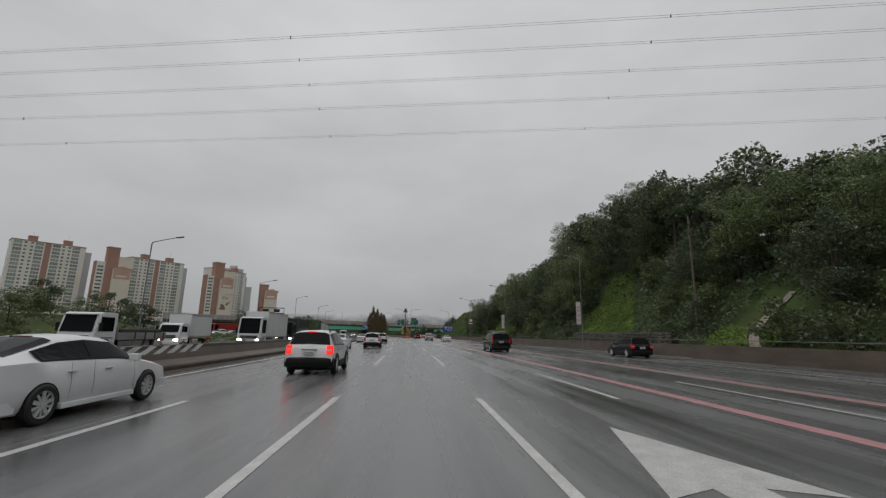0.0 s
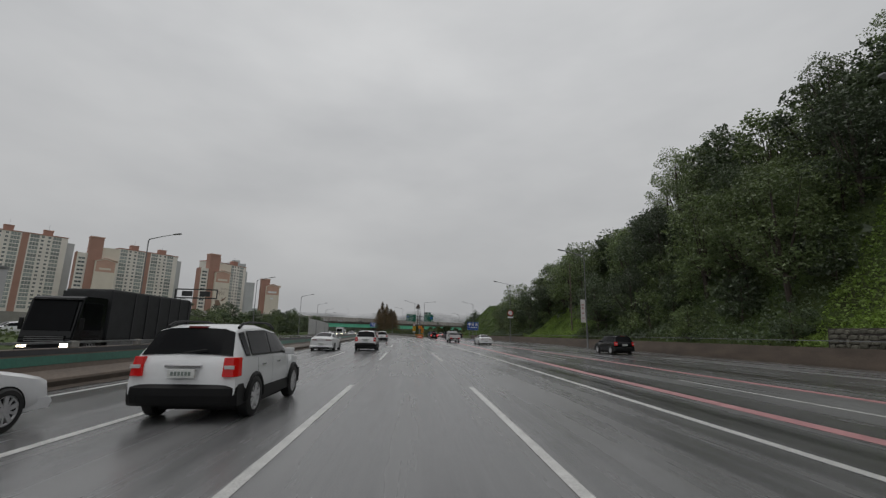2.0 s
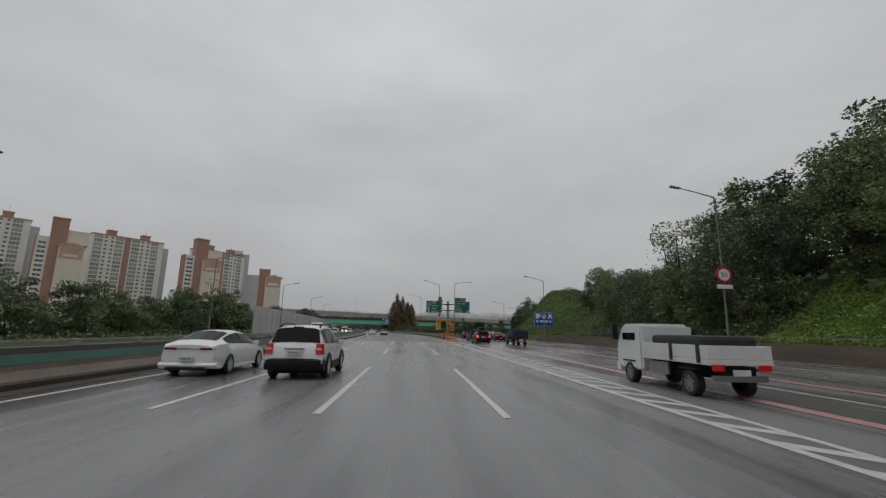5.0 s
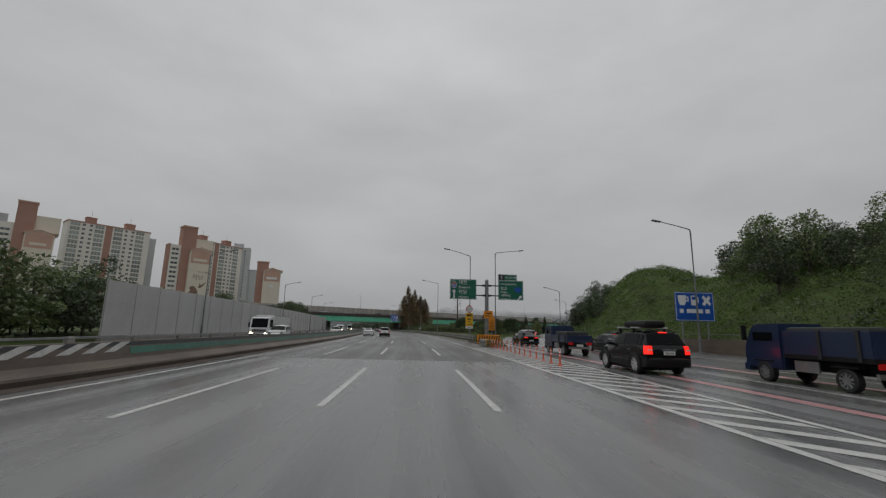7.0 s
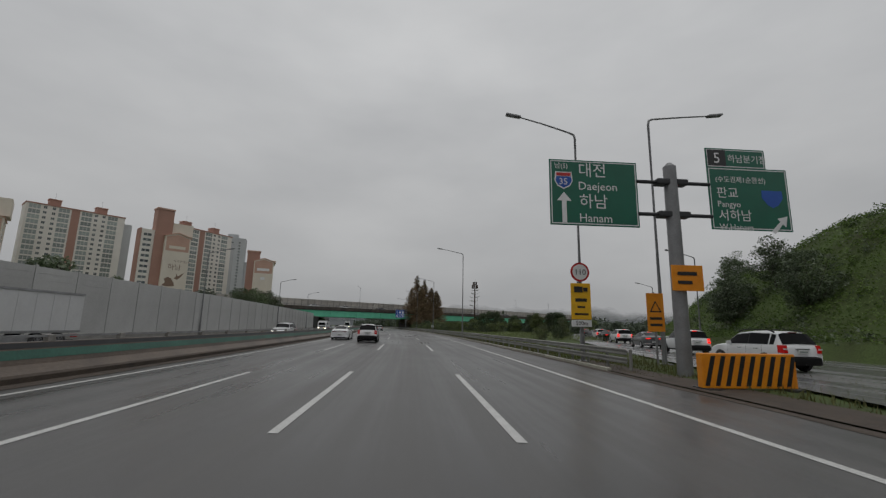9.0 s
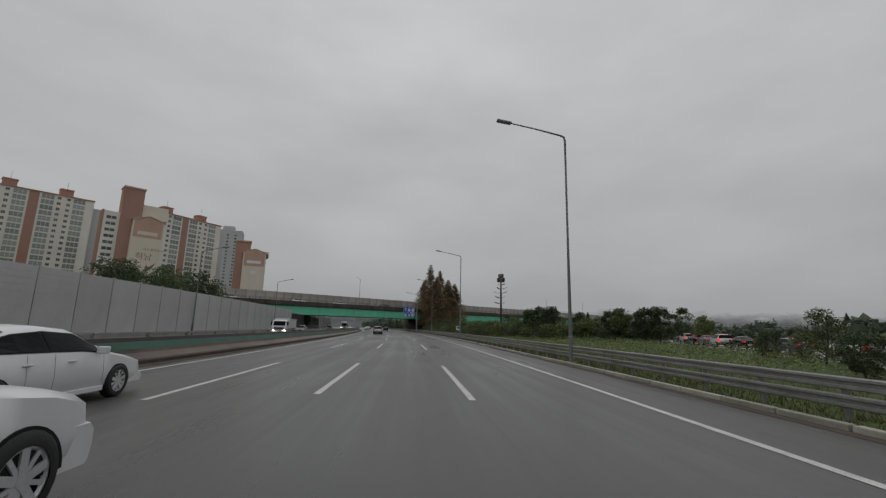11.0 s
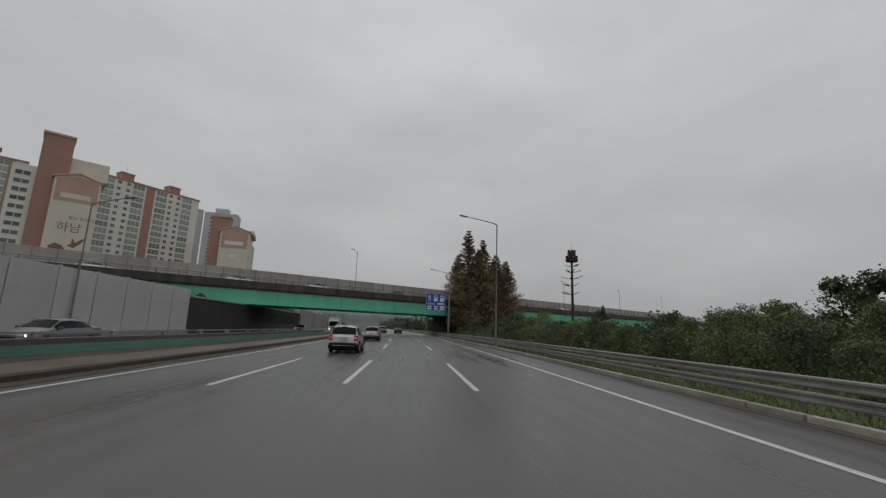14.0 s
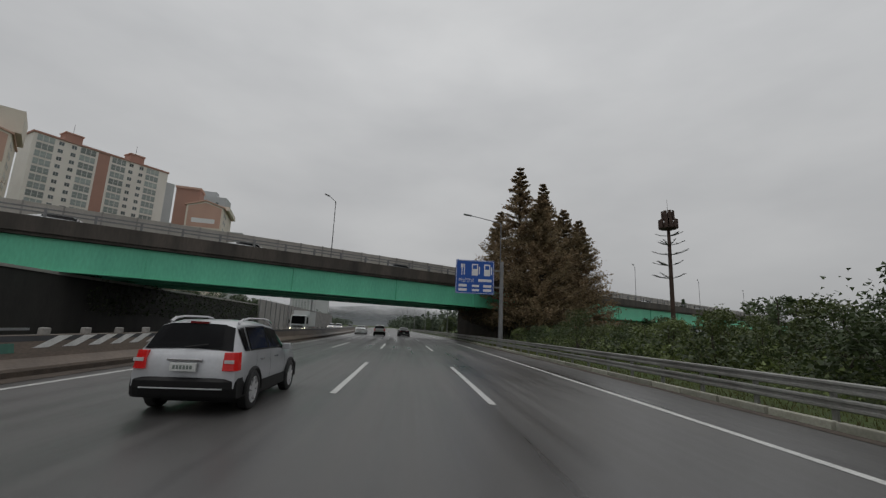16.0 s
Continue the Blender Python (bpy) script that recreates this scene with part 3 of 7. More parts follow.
def board(parent, x0, x1, z0, z1, mat, border=True, name="board"):
    p = part(name, boxed(x0, x1, -0.012, 0.03, z0, z1, bevel=0.008), mat, parent)
    for z in (z0 + (z1 - z0) * 0.25, z0 + (z1 - z0) * 0.75):
        part("stiffener", boxed(x0 + 0.1, x1 - 0.1, 0.031, 0.09, z - 0.04, z + 0.04), "steel", parent)
    if border:
        w, g = 0.035, 0.05
        bm = bmesh.new()
        for a in ((x0 + g, x1 - g, z0 + g, z0 + g + w), (x0 + g, x1 - g, z1 - g - w, z1 - g), (x0 + g, x0 + g + w, z0 + g + w, z1 - g - w), (x1 - g - w, x1 - g, z0 + g + w, z1 - g - w)):
            box(bm, a[0], a[1], -0.019, -0.0125, a[2], a[3])
        part("border", bm, "sign_white", parent)
    return p


def poly(parent, pts, mat, y=-0.02, thick=0.008, name="symbol"):
    bm = bmesh.new()
    f = bm.faces.new([bm.verts.new((x, y, z)) for x, z in pts])
    r = bmesh.ops.extrude_face_region(bm, geom=[f])
    bmesh.ops.translate(bm, verts=[v for v in r["geom"] if isinstance(v, bmesh.types.BMVert)], vec=(0, thick, 0))
    bmesh.ops.recalc_face_normals(bm, faces=bm.faces)
    return part(name, bm, mat, parent)


def disc(bm, x, z, r, y0, y1, n=24):
    bmesh.ops.create_cone(bm, cap_ends=True, segments=n, radius1=r, radius2=r, depth=abs(y1 - y0), matrix=Matrix.Translation((x, (y0 + y1) / 2, z)) @ Matrix.Rotation(radians(90), 4, "X"))
    return bm


# street lamps: tapered pole, bent arm towards -x, flat head
def street_lamp(m, high=12.2, arm=3.3, label="grey steel street lamp with one outreach arm", group="street lamps", rise=0.65):
    t = thing("street_lamp", m, label, "street lamp", group)
    part("base_plate", boxed(-0.25, 0.25, -0.25, 0.25, -0.05, 0.05, bevel=0.01), "grey_paint", t)
    part("pole", tube(bmesh.new(), [(0, 0, 0.03), (0, 0, 1.3), (0, 0, 1.32), (0, 0, high - 0.25), (-0.06, 0, high - 0.05), (-0.25, 0, high + 0.03)], [0.12, 0.12, 0.1, 0.062, 0.06, 0.055], 10), "grey_paint", t, smooth=True)
    part("arm", tube(bmesh.new(), [(-0.2, 0, high + 0.02), (-arm * 0.5, 0, high + rise * 0.55), (-arm + 0.5, 0, high + rise * 0.9)], [0.05, 0.042, 0.038], 8), "grey_paint", t, smooth=True)
    bm = bmesh.new()
    box(bm, -0.42, 0.42, -0.14, 0.14, -0.05, 0.07, bevel=0.045)
    h = part("lamp_head", bm, "grey_paint", t)
    h.matrix_local = pose(-arm + 0.12, 0, high + rise * 0.95 + 0.02, 0, 9, 0)
    part("lens", boxed(-0.34, 0.16, -0.1, 0.1, -0.066, -0.0505), "lens", h)
    part("hatch", boxed(-0.06, 0.06, -0.14, -0.1, 0.5, 0.9, bevel=0.01), "grey_paint", t)
    return t


def banner_for(s, d):
    b = thing("banner", on_road(s, d, 0), "white cloth banner tied to a lamp pole", "banner", "banners on poles")
    part("cloth", boxed(-0.75, -0.13, -0.012, 0.012, 3.3, 6.3, bevel=0.005), "banner", b)
    for z in (3.35, 6.25):
        part("rod", tube(bmesh.new(), [(-0.76, 0, z), (-0.09, 0, z)], 0.018, 6), "steel", b)
    bars(b, "banner_print", [(-0.62, -0.26, 5.5, 5.7), (-0.6, -0.3, 5.0, 5.3), (-0.58, -0.3, 4.4, 4.6), (-0.6, -0.28, 3.8, 3.95)], name="print", y=-0.02)


first_lamp = street_lamp(on_road(57, 23.4))
copy_thing(first_lamp, on_road(97, 23.4))
copy_thing(first_lamp, on_road(133.5, 23.2))
street_lamp(on_road(179.5, 25.0), 10.9, 3.3)
for s in (57, 97):
    banner_for(s, 23.4)
right_lamp = street_lamp(on_road(284.9, 8.75), 12.4, 3.6, "tall grey steel street lamp behind the guard rail")
for s in (243.9, 324.2, 364.5, 404.0, 444.0):
    copy_thing(right_lamp, on_road(s, 8.7 if s < 350 else 9.1))
early_lamp = street_lamp(on_road(48.1, -28.5, 0.1, 180), 10.95, 3.0, "grey steel street lamp on the bank of the opposite carriageway")
for s in (9.3, 87.2, 124.9):
    copy_thing(early_lamp, on_road(s, -28.5, 0.1, 180))
left_lamp = street_lamp(on_road(158, -26.0, 0, 180), 10.6, 3.0, "grey steel street lamp beside the opposite carriageway")
for s in (194.4, 234, 272, 310, 420, 460):
    copy_thing(left_lamp, on_road(s, -25.95, 0, 180))
gate_lamp = street_lamp(on_road(203.2, 9.0), 12.3, 3.6, "dark street lamp beside the direction signs", rise=0.9)
street_lamp(on_road(202.2, 12.4, 0, 180), 12.6, 3.9, "dark street lamp reaching over the exit ramp", rise=0.45)
ramp_lamp = street_lamp(on_road(228, 27.5 + 3.5), 9.5, 3.0, "thin street lamp beside the exit ramp")
copy_thing(ramp_lamp, on_road(262, 46.0))
deck_lamp = street_lamp(pose(-64, 376.5, 8.05, 0, 0, 60), 10.6, 1.6, "street lamp standing on the bridge deck", "bridge lamps", rise=0.5)
for a in (52, 90, 128, 166):
    v = BRIDGE @ Vector((a, 10.5, 8.05))
    copy_thing(deck_lamp, pose(v.x, v.y, 8.05, 0, 0, 60))
for s in (480, 520, 560):
    copy_thing(right_lamp, on_road(s, 9.1))


# guard rail: two corrugated beams on posts
def build_guardrail():
    g = tagged(new("guard_rail"), "galvanised steel guard rail with two corrugated beams", "guard rail", kind="structure")
    wave = [(0.0, 0.0), (-0.05, 0.03), (-0.05, 0.09), (0.0, 0.12), (0.0, 0.19), (-0.05, 0.22), (-0.05, 0.28), (0.0, 0.31), (0.012, 0.31), (-0.035, 0.275), (-0.035, 0.225), (0.012, 0.19), (0.012, 0.12), (-0.035, 0.085), (-0.035, 0.035), (0.012, 0.0)]
    for k in range(73):
        s0 = 198.2 + 4 * k
        for z in (0.27, 0.61):
            prof = [(8.75 + d, z + h * 0.8) for d, h in wave]
            part("beam", profile_run(bmesh.new(), prof, [s0, s0 + 2, s0 + 4.02]), "rail_steel", g)
    post = cap = None
    for k in range(146):
        m = on_road(198.2 + 2 * k, 8.86, -0.1)
        if post is None:
            post = part("post", tube(bmesh.new(), [(0, 0, 0), (0, 0, 0.92), (0, 0, 0.95)], [0.065, 0.065, 0.045], 8), "rail_steel", g)
            post.matrix_local = m
        else:
            share("post", post, g, m)


build_guardrail()

# kerb stones along the shoulder
kerb = tagged(new("kerb"), "mossy concrete kerb stones along the shoulder", "kerb", kind="structure")
stone = None
for k in range(130):
    s = 199 + 1.55 * k
    m = on_road(s, 8.05 + 0.25 * ease((s - 250) / 80) + 0.02 * noise.noise((s, 0, 0)), -0.08)
    if stone is None:
        stone = part("kerb_stone", boxed(-0.09, 0.09, -0.75, 0.75, 0, 0.2, bevel=0.02), "kerb_concrete", kerb)
        stone.matrix_local = m
    else:
        share("kerb_stone", stone, kerb, m)


part("dirt_ribbon", strip(bmesh.new(), lambda s: 7.62 + 0.16 * noise.noise((s * 0.4, 0, 7)) + 0.08 * noise.noise((s * 1.5, 0, 2)), lambda s: 7.97, steps(186, 392, 0.9), 0.008), "soil", kerb)

# ---- direction signs on a mast between road and ramp ----
def build_mast():
    t = thing("direction_sign", on_road(197, 10.15), "green direction signs on a grey steel mast", "road sign")
    part("mast", tube(bmesh.new(), [(0, 0, -0.05), (0, 0, 7.95), (0, 0, 8.1)], [0.27, 0.24, 0.1], 14), "grey_paint", t, smooth=True)
    for z in (7.3, 6.0):
        part("arm", tube(bmesh.new(), [(-1.4, 0, z), (1.6, 0, z)], 0.075, 8), "dark_steel", t)
        part("flange", boxed(-0.62, 0.62, -0.2, 0.2, z - 0.12, z + 0.12, bevel=0.05), "dark_steel", t)
    # left board
    b = board(t, -4.85, -1.36, 5.45, 8.05, "sign_green", name="left_board")
    text("대전", 0.62, "sign_white", t, -3.72, 7.43)
    text("Daejeon", 0.46, "sign_white", t, -3.74, 6.86)
    text("하남", 0.62, "sign_white", t, -3.72, 6.18)
    text("Hanam", 0.46, "sign_white", t, -3.74, 5.6)
    text("남(S)", 0.27, "sign_white", t, -4.66, 7.7)
    poly(t, [(-4.62, 7.55), (-3.98, 7.55), (-3.94, 7.2), (-4.05, 6.98), (-4.3, 6.86), (-4.55, 6.98), (-4.66, 7.2)], "sign_white", name="shield")
    poly(t, [(-4.58, 7.36), (-4.02, 7.36), (-3.98, 7.2), (-4.08, 7.02), (-4.3, 6.91), (-4.52, 7.02), (-4.62, 7.2)], "sign_blue", y=-0.03, name="shield_field")
    poly(t, [(-4.58, 7.51), (-4.02, 7.51), (-4.02, 7.38), (-4.58, 7.38)], "sign_red", y=-0.03, name="shield_band")
    text("35", 0.36, "sign_white", t, -4.5, 7.03, y=-0.045)
    poly(t, [(-4.39, 5.55), (-4.21, 5.55), (-4.21, 6.4), (-4.02, 6.4), (-4.3, 6.75), (-4.58, 6.4), (-4.39, 6.4)], "sign_white", name="arrow")
    # right boards
    board(t, 1.55, 4.9, 5.5, 8.05, "sign_green", name="right_board")
    board(t, 1.55, 4.05, 8.02, 8.85, "sign_green", name="exit_board")
    poly(t, [(1.62, 8.1), (2.38, 8.1), (2.38, 8.78), (1.62, 8.78)], "sign_black", name="exit_plate")
    text("5", 0.62, "sign_white", t, 1.84, 8.22, y=-0.035)
    text("하남분기점", 0.36, "sign_white", t, 2.45, 8.3)
    text("(수도권제1순환선)", 0.28, "sign_white", t, 1.85, 7.45)
    text("판교", 0.5, "sign_white", t, 1.85, 6.82)
    text("Pangyo", 0.34, "sign_white", t, 1.85, 6.42)
    text("서하남", 0.5, "sign_white", t, 1.85, 5.9)
    text("W.Hanam", 0.34, "sign_white", t, 1.85, 5.5)
    poly(t, [(4.0, 5.5), (4.15, 5.4), (4.5, 5.8), (4.62, 5.68), (4.72, 6.12), (4.28, 6.02), (4.4, 5.9)], "sign_white", name="arrow")
    poly(t, [(3.75, 7.15), (4.6, 7.15), (4.62, 6.85), (4.4, 6.55), (4.18, 6.45), (3.96, 6.55), (3.74, 6.85)], "sign_blue", name="shield")
    # orange plates on the mast
    part("plate", boxed(-0.45, 0.75, -0.36, -0.3, 3.05, 4.0, bevel=0.01), "sign_orange", t)
    bars(t, "sign_black", [(-0.25, 0.5, 3.62, 3.75), (-0.25, 0.3, 3.3, 3.42)], y=-0.38)
    return t


build_mast()
warn = thing("warning_sign", on_road(201.6, 11.75), "orange warning sign on a thin post", "road sign")
part("post", tube(bmesh.new(), [(0, 0, -0.05), (0, 0, 3.4)], 0.05, 8), "grey_paint", warn)
part("plate", boxed(-0.42, 0.42, -0.09, -0.055, 1.55, 3.35, bevel=0.01), "sign_orange", warn)
poly(warn, [(-0.3, 2.45), (0.3, 2.45), (0, 3.0)], "sign_black", y=-0.1)
poly(warn, [(-0.2, 2.51), (0.2, 2.51), (0, 2.9)], "sign_orange", y=-0.11)
bars(warn, "sign_black", [(-0.3, 0.3, 2.1, 2.22), (-0.3, 0.3, 1.8, 1.92)], y=-0.1)
cam_sign = thing("speed_camera_sign", on_road(203.0, 8.85), "yellow speed camera sign with a round limit disc", "road sign")
bm = bmesh.new()
disc(bm, 0, 4.5, 0.5, -0.2, -0.16)
part("limit_ring", bm, "sign_red", cam_sign)
bm = bmesh.new()
disc(bm, 0, 4.5, 0.4, -0.21, -0.2)
part("limit_field", bm, "sign_white", cam_sign)
text("110", 0.42, "sign_black", cam_sign, 0, 4.36, y=-0.22, centre=True)
part("plate", boxed(-0.52, 0.52, -0.2, -0.16, 2.08, 3.92, bevel=0.01), "sign_yellow", cam_sign)
part("camera_symbol", boxed(-0.35, 0.1, -0.215, -0.2, 3.45, 3.75), "sign_black", cam_sign)
part("camera_symbol", boxed(0.13, 0.36, -0.215, -0.2, 3.5, 3.7), "sign_black", cam_sign)
bars(cam_sign, "sign_black", [(-0.3, 0.3, 2.98, 3.14), (-0.2, 0.2, 2.66, 2.76), (-0.36, 0.36, 2.3, 2.4)], y=-0.212)
part("distance_plate", boxed(-0.52, 0.52, -0.2, -0.16, 1.72, 2.05, bevel=0.01), "sign_white", cam_sign)
text("500m", 0.28, "sign_black", cam_sign, 0, 1.8, y=-0.212, centre=True)
part("bracket", boxed(-0.06, 0.06, -0.16, 0.12, 1.7, 4.6), "grey_paint", cam_sign)
part("post", tube(bmesh.new(), [(0, -0.05, -0.06), (0, -0.05, 4.6)], 0.05, 8), "grey_paint", cam_sign)

# blue sign by the hill and blue service sign beyond
hill_sign = thing("blue_sign", on_road(180, 25.1), "blue lane sign on two posts at the roadside", "road sign")
for x in (-1.2, 1.2):
    part("post", tube(bmesh.new(), [(x, 0.08, -0.1), (x, 0.08, 5.1)], 0.07, 8), "grey_paint", hill_sign)
board(hill_sign, -1.8, 1.85, 2.7, 5.25, "sign_blue")
poly(hill_sign, [(-1.5, 4.95), (-0.72, 4.95), (-0.74, 4.45), (-0.9, 4.08), (-1.32, 4.08), (-1.48, 4.45)], "sign_white", name="cup_symbol")
poly(hill_sign, [(-0.72, 4.85), (-0.5, 4.85), (-0.5, 4.4), (-0.74, 4.4), (-0.73, 4.5), (-0.6, 4.5), (-0.6, 4.75), (-0.72, 4.75)], "sign_white", name="cup_handle")
poly(hill_sign, [(-0.28, 4.95), (0.28, 4.95), (0.28, 4.08), (-0.28, 4.08)], "sign_white", name="pump_symbol")
poly(hill_sign, [(-0.18, 4.85), (0.18, 4.85), (0.18, 4.58), (-0.18, 4.58)], "sign_blue", y=-0.03, name="pump_window")
poly(hill_sign, [(0.34, 4.3), (0.44, 4.3), (0.44, 4.85), (0.34, 4.85)], "sign_white", name="pump_hose")
poly(hill_sign, [(0.72, 4.2), (0.95, 4.05), (1.2, 4.35), (1.45, 4.05), (1.6, 4.25), (1.4, 4.5), (1.6, 4.8), (1.4, 4.98), (1.18, 4.72), (0.95, 4.98), (0.75, 4.8), (0.98, 4.5)], "sign_white", name="tools_symbol")
bars(hill_sign, "sign_white", [(-1.4, -1.05, 3.4, 3.75), (-0.75, 0.75, 3.4, 3.75), (1.0, 1.4, 3.4, 3.75)])
service = thing("service_sign", on_road(363.2, 8.95), "blue service area sign on a stout grey post", "road sign")
part("post", tube(bmesh.new(), [(0, 0, -0.1), (0, 0, 8.2)], 0.17, 12), "grey_paint", service, smooth=True)
for z in (5.6, 7.2):
    part("arm", boxed(-0.9, 0.2, -0.06, 0.06, z, z + 0.14), "grey_paint", service)
board(service, -4.5, -0.75, 4.95, 8.2, "sign_blue")
for x in (-3.95, -3.72):
    part("symbol", boxed(x, x + 0.09, -0.022, -0.013, 6.75, 7.8), "sign_white", service)
part("symbol", boxed(-4.03, -3.78, -0.022, -0.013, 7.45, 7.82), "sign_white", service)
for x in (-2.95, -1.75):
    part("symbol", boxed(x, x + 0.6, -0.022, -0.013, 6.72, 7.85), "sign_white", service)
    part("symbol_window", boxed(x + 0.1, x + 0.5, -0.03, -0.0225, 7.35, 7.72), "sign_blue", service)
    part("symbol_hose", boxed(x + 0.68, x + 0.78, -0.022, -0.013, 6.85, 7.6), "sign_white", service)
text("하남만남", 0.42, "sign_white", service, -4.25, 6.1)
bars(service, "sign_white", [(-2.3, -1.0, 6.14, 6.4), (-4.2, -3.4, 5.6, 5.85), (-4.2, -3.4, 5.2, 5.45), (-2.9, -2.2, 5.62, 5.82), (-2.9, -2.2, 5.22, 5.42), (-1.8, -1.0, 5.6, 5.85), (-1.8, -1.0, 5.2, 5.45)])
# small white sign ahead of the bridge
small = thing("marker_sign", on_road(290.4, 9.3), "small square marker sign behind the guard rail", "road sign")
part("post", tube(bmesh.new(), [(0, 0, -0.1), (0, 0, 1.9)], 0.035, 6), "steel", small)
part("plate", boxed(-0.28, 0.28, -0.06, -0.036, 1.35, 1.9, bevel=0.005), "sign_white", small)
part("symbol", boxed(-0.2, 0.2, -0.07, -0.0605, 1.55, 1.8), "sign_green", small)


# ---- striped crash cushion and orange posts at the gore ----
def crash_barrier(m, wide, label):
    t = thing("crash_barrier", m, label, "barrier")
    part("body", boxed(0, wide, -0.12, 0.12, 0.05, 1.0, bevel=0.03), "sign_orange", t)
    for x in (0.2, wide - 0.2):
        part("foot", boxed(x - 0.2, x + 0.2, -0.35, 0.35, -0.02, 0.06, bevel=0.01), "dark_steel", t)
    n = int(wide / 0.3)
    for k in range(n):
        x = 0.05 + k * 0.3
        poly(t, [(x, 0.12), (x + 0.13, 0.12), (min(x + 0.36, wide), 0.93), (min(x + 0.23, wide - 0.03), 0.93)], "sign_black", y=-0.132, name="stripe")
    return t


crash_barrier(on_road(193.3, 8.3), 2.8, "orange and black striped barrier board at the gore")
end_block = thing("crash_cushion", on_road(184.0, 7.9), "grey steel crash cushion with a chevron nose", "crash cushion")
part("beam", boxed(-0.42, 0.42, -0.2, 3.4, 0.32, 0.62, bevel=0.06), "rail_steel", end_block)
part("beam", boxed(-0.38, 0.38, -0.1, 3.4, 0.0, 0.28, bevel=0.05), "rail_steel", end_block)
part("nose", boxed(-0.44, 0.44, -0.45, -0.21, 0.04, 0.68, bevel=0.08), "dirty_yellow", end_block)
for k in range(3):
    z = 0.09 + k * 0.17
    poly(end_block, [(-0.36, z), (0, z + 0.14), (0.36, z), (0.36, z + 0.08), (0, z + 0.22), (-0.36, z + 0.08)], "sign_black", y=-0.462, name="chevron")


def delineator(m):
    t = thing("delineator_post", m, "orange plastic delineator post with white bands", "delineator", "delineator posts")
    bm = bmesh.new()
    bmesh.ops.create_cone(bm, cap_ends=True, segments=12, radius1=0.12, radius2=0.09, depth=0.05, matrix=Matrix.Translation((0, 0, 0.02)))
    part("base", bm, "orange_plastic", t)
    part("tube", tube(bmesh.new(), [(0, 0, 0.04), (0, 0, 0.72), (0, 0, 0.75)], [0.04, 0.04, 0.02], 10), "orange_plastic", t, smooth=True)
    for z in (0.42, 0.58):
        part("band", tube(bmesh.new(), [(0, 0, z), (0, 0, z + 0.07)], 0.043, 10), "sign_white", t)
    return t


first_post = delineator(on_road(162, 7.1))
for k in range(1, 15):
    copy_thing(first_post, on_road(162 + 1.5 * k, 7.1 + 0.06 * k))

# round speed limit sign on a lamp pole
ring_sign = thing("speed_limit_sign", on_road(133.5, 23.2, 0), "round red-rimmed speed limit sign on a lamp pole", "traffic sign")
part("rim", disc(bmesh.new(), 0, 6.1, 0.62, -0.13, -0.17), "sign_red", ring_sign)
part("face", disc(bmesh.new(), 0, 6.1, 0.45, -0.172, -0.18), "sign_white", ring_sign)
text("50", 0.52, "sign_black", ring_sign, 0, 5.92, y=-0.184, centre=True)
part("plate", boxed(-0.62, 0.62, -0.16, -0.13, 5.05, 5.36, bevel=0.01), "sign_white", ring_sign)
part("clamp", boxed(-0.14, 0.14, -0.13, 0.13, 5.6, 5.7, bevel=0.01), "steel", ring_sign)

# concrete poles on the hillside
for s, d in ((42.5, 29.3), (118.5, 30.2)):
    up = thing("utility_pole", on_road(s, d, ground_z(s, d) - 0.2), "slim weathered concrete utility pole on the bank", "utility pole", "utility poles")
    part("shaft", tube(bmesh.new(), [(0, 0, 0), (0, 0, 6), (0, 0, 12.6)], [0.13, 0.11, 0.08], 10), "concrete", up, smooth=True)
    for z in (10.6, 11.6):
        part("clamp", tube(bmesh.new(), [(0, 0, z), (0, 0, z + 0.12)], 0.15, 10), "dark_steel", up)

# ---- overhead cables ----
for k, (y0, z0) in enumerate(((76.5, 41.5), (66.5, 41.8), (59.5, 42.0), (53.5, 42.2), (49.0, 42.4))):
    c = thing("power_cable", pose(0, y0, z0), "twin overhead power cable on spacers", "power cable", "overhead cables")
    for dz in (0.0, 0.32):
        pts = [(x, -0.165 * x, -2.2 * (1 - (x / 210.0) ** 2) + dz) for x in range(-210, 211, 30)]
        part("strand", tube(bmesh.new(), pts, 0.015, 5), "wire", c)
    for x in (-150, -75, -18, 30, 80, 150):
        z = -2.2 * (1 - (x / 210.0) ** 2)
        part("spacer", boxed(x - 0.05, x + 0.05, -0.165 * x - 0.06, -0.165 * x + 0.06, z - 0.03, z + 0.36), "dark_steel", c)


